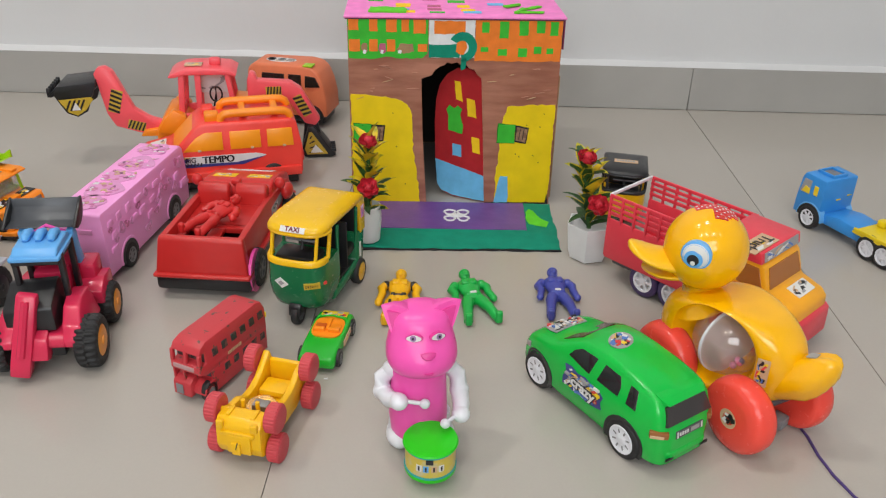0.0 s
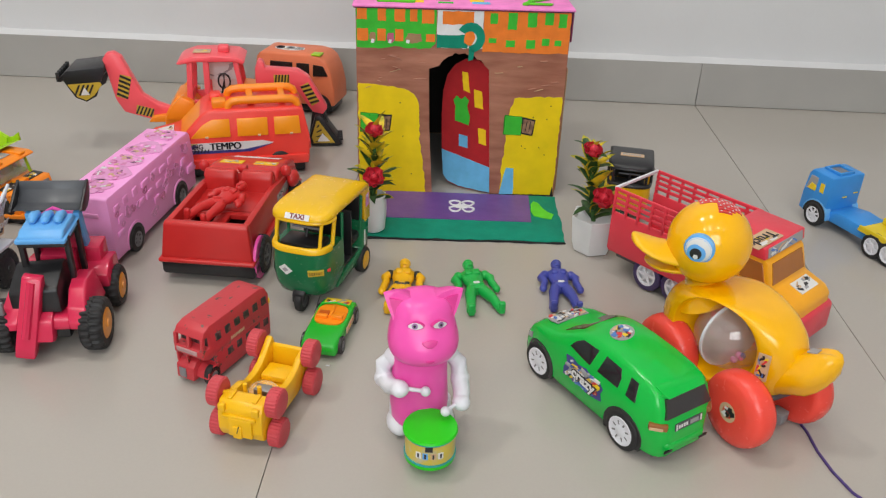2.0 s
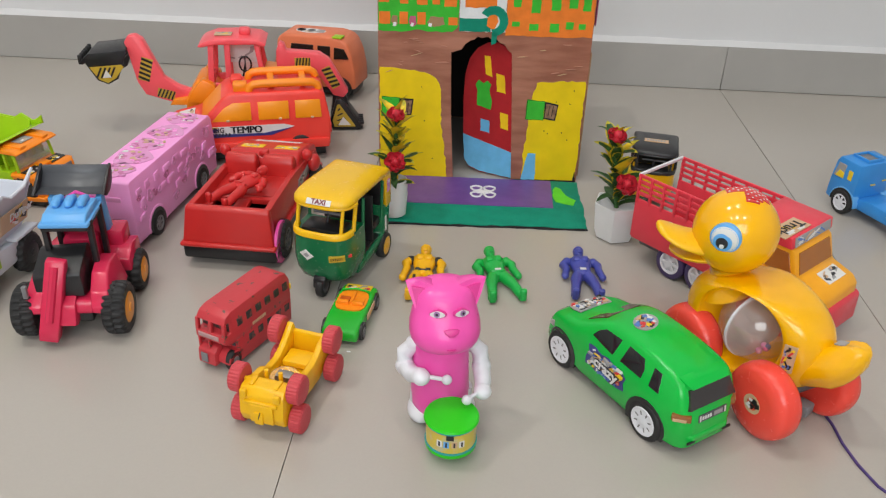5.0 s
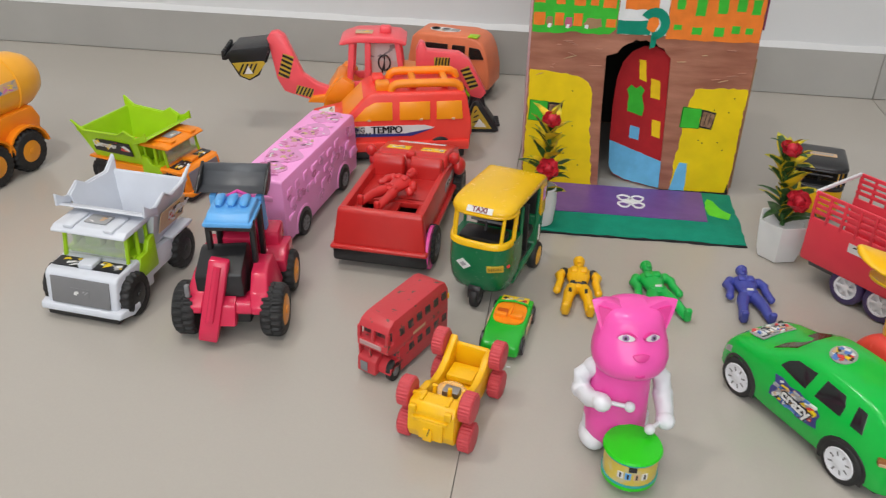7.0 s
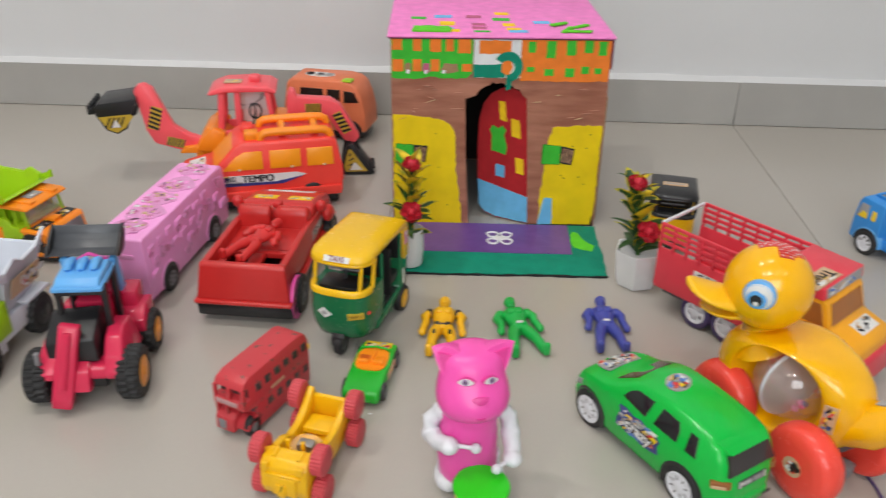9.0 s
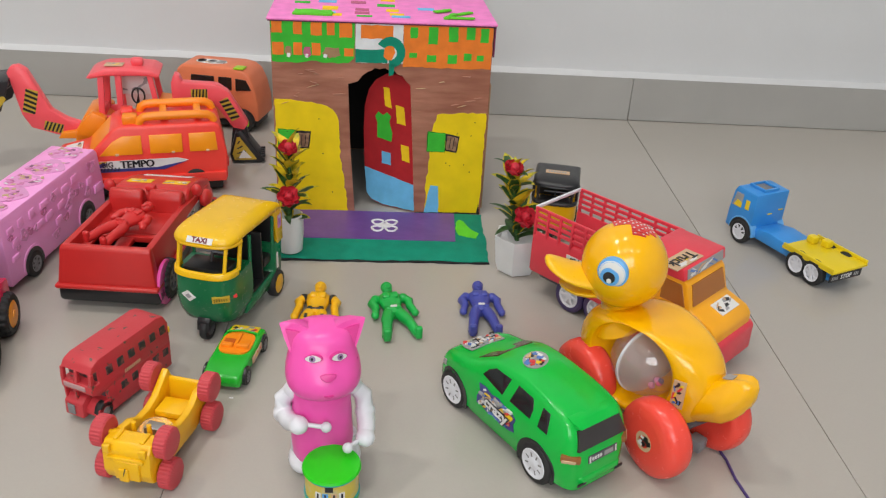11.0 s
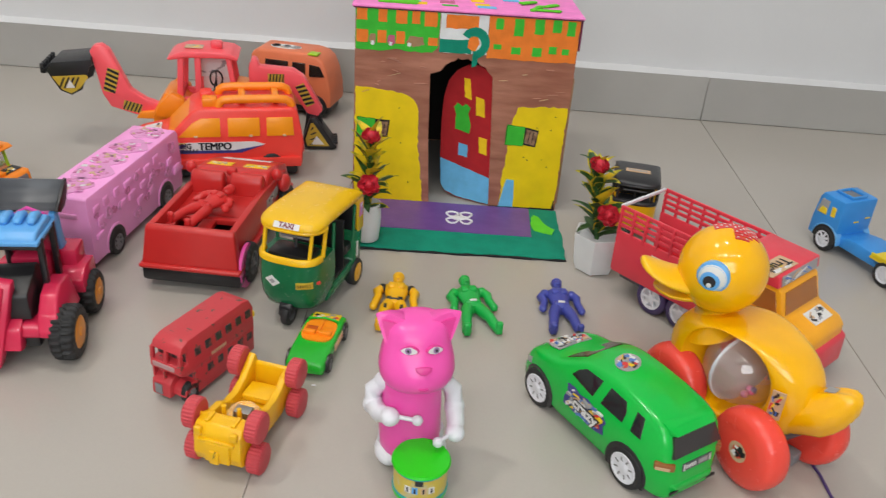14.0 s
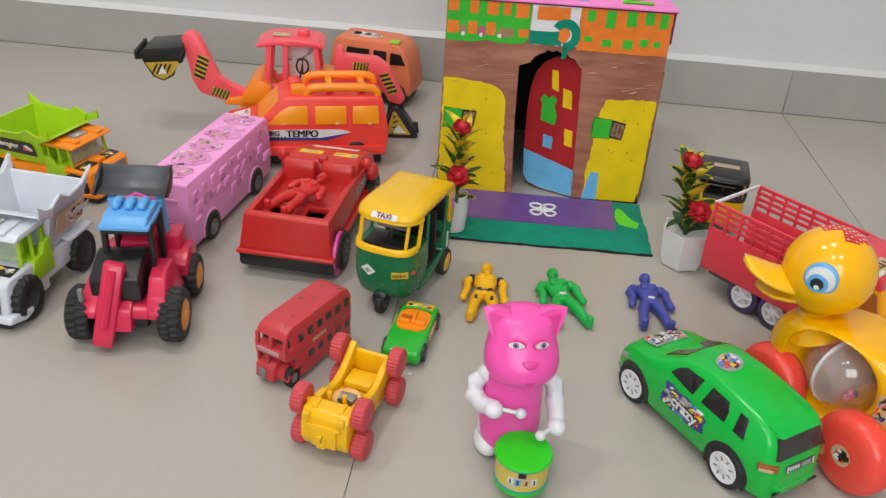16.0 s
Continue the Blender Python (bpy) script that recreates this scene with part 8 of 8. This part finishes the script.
def plant(m, lean, seed, square):
    t = thing("potted_rose", m, "artificial red roses with yellow-green leaves in a white pot", "potted plant", "potted roses beside the mat")
    if square:
        bm = bmn()
        add_lathe(bm, [(0.018, 0.0), (0.0225, 0.0015), (0.0262, 0.014), (0.0295, 0.05), (0.0272, 0.05), (0.025, 0.042), (0.004, 0.041)], seg=6)
        part("pot", bm, POTWHITE, t, "white faceted ceramic pot", angle=25)
    else:
        part("pot", add_lathe(bmn(), [(0.013, 0.0), (0.0155, 0.002), (0.018, 0.03), (0.0175, 0.05), (0.0155, 0.051), (0.014, 0.044), (0.003, 0.043)], seg=28), POTWHITE, t, "slim white ceramic pot")
    rng = random.Random(seed)
    top = 0.141
    pts = [(lean[0] * u, lean[1] * u, 0.03 + (top - 0.03) * u) for u in (0, 0.33, 0.66, 1)]
    part("stem", add_tube(bmn(), pts, 0.0028, 8), LEAF, t)
    for i in range(32):
        u = 0.1 + 0.84 * i / 31
        a = i * 2.4 + rng.uniform(-0.8, 0.8)
        low = u < 0.42
        kind = rng.random() + (0.25 if math.cos(a) > 0.2 else 0.0) - (0.0 if square else -0.2)
        o = new("leaf", (leaf_plain if kind < 0.85 else leaf_dark) if low else leaf_plain if kind < 0.2 else leaf_dark if kind < 0.62 else leaf_yellow)
        o.parent = t
        k = rng.uniform(0.8, 1.15) if low else rng.uniform(0.75, 1.3) * (1.1 - 0.25 * u)
        p = Vector((lean[0] * u, lean[1] * u, 0.03 + (top - 0.03) * u))
        o.matrix_local = Matrix.Translation(p) @ Euler((rng.uniform(-0.5, 0.5), -(rng.uniform(0.55, 1.05) if low else rng.uniform(0.75, 1.3)), a)).to_matrix().to_4x4() @ Matrix.Scale(k, 4)
    for c, s in ((Vector((lean[0] - 0.001, lean[1] - 0.009, top - 0.002)), 0.7), (Vector((lean[0] * 0.45 + 0.002, lean[1] * 0.45 - 0.023, 0.083)), 0.85)):
        rose = new("rose")
        rose.parent = t
        rose.matrix_local = Matrix.Translation(c) @ pose(0, 0, 0, 46 if s > 0.8 else 26, 10, 0)
        rose["label"] = "red fabric rose"
        part("rose_heart", add_ball(bmn(), (0, 0, 0.004), (0.0055, 0.0055, 0.0065), u=12, v=8), ROSE, rose)
        for k in range(11):
            o = new("petal", petal)
            o.parent = rose
            rr = s * (0.8 + 0.35 * (k >= 5))
            o.matrix_local = pose(0, 0, -0.001 - 0.002 * (k >= 5), 0, 0, k * 137.5) @ pose(0.001, 0, 0, 0, -8 if k < 5 else 22, 0) @ Matrix.Scale(rr, 4)
    return t


plant(pose(0.329, 0.988, 0, 0, 0, 15) @ Matrix.Diagonal((1.06, 1.06, 1.0, 1)), (-0.016, 0.004), 3, True)
plant(pose(0.043, 1.0105, 0.0035, 0, 0, 0), (0.004, 0.002), 8, False)

# ---- pull cord and specks ----
cord = part("pull_cord", add_tube(bmn(), [(0.452, 0.668, 0.0022), (0.485, 0.668, 0.0016), (0.4895, 0.645, 0.0014), (0.49, 0.62, 0.0013), (0.494, 0.595, 0.0013), (0.502, 0.57, 0.0013), (0.516, 0.551, 0.0013), (0.545, 0.53, 0.0013), (0.59, 0.49, 0.0013), (0.62, 0.42, 0.0013)], 0.0013, 8), CORD)
tagged(cord, "thin violet pull cord lying on the floor tiles", "cord")
for i, (x, y, s) in enumerate(((0.03, 0.713, 0.0022), (-0.02, 0.86, 0.002))):
    o = part("paper_scrap", add_plate(bmn(), [(-s, -s * 0.3), (s, -s * 0.35), (s * 0.8, s * 0.4), (-s * 0.7, s * 0.3)], 0, 0.0006), PWHITE, None, "", pose(x, y, 0, 0, 0, 40 * i))
    tagged(o, "tiny white paper scrap on the floor tiles", "scrap", "scraps on the floor")
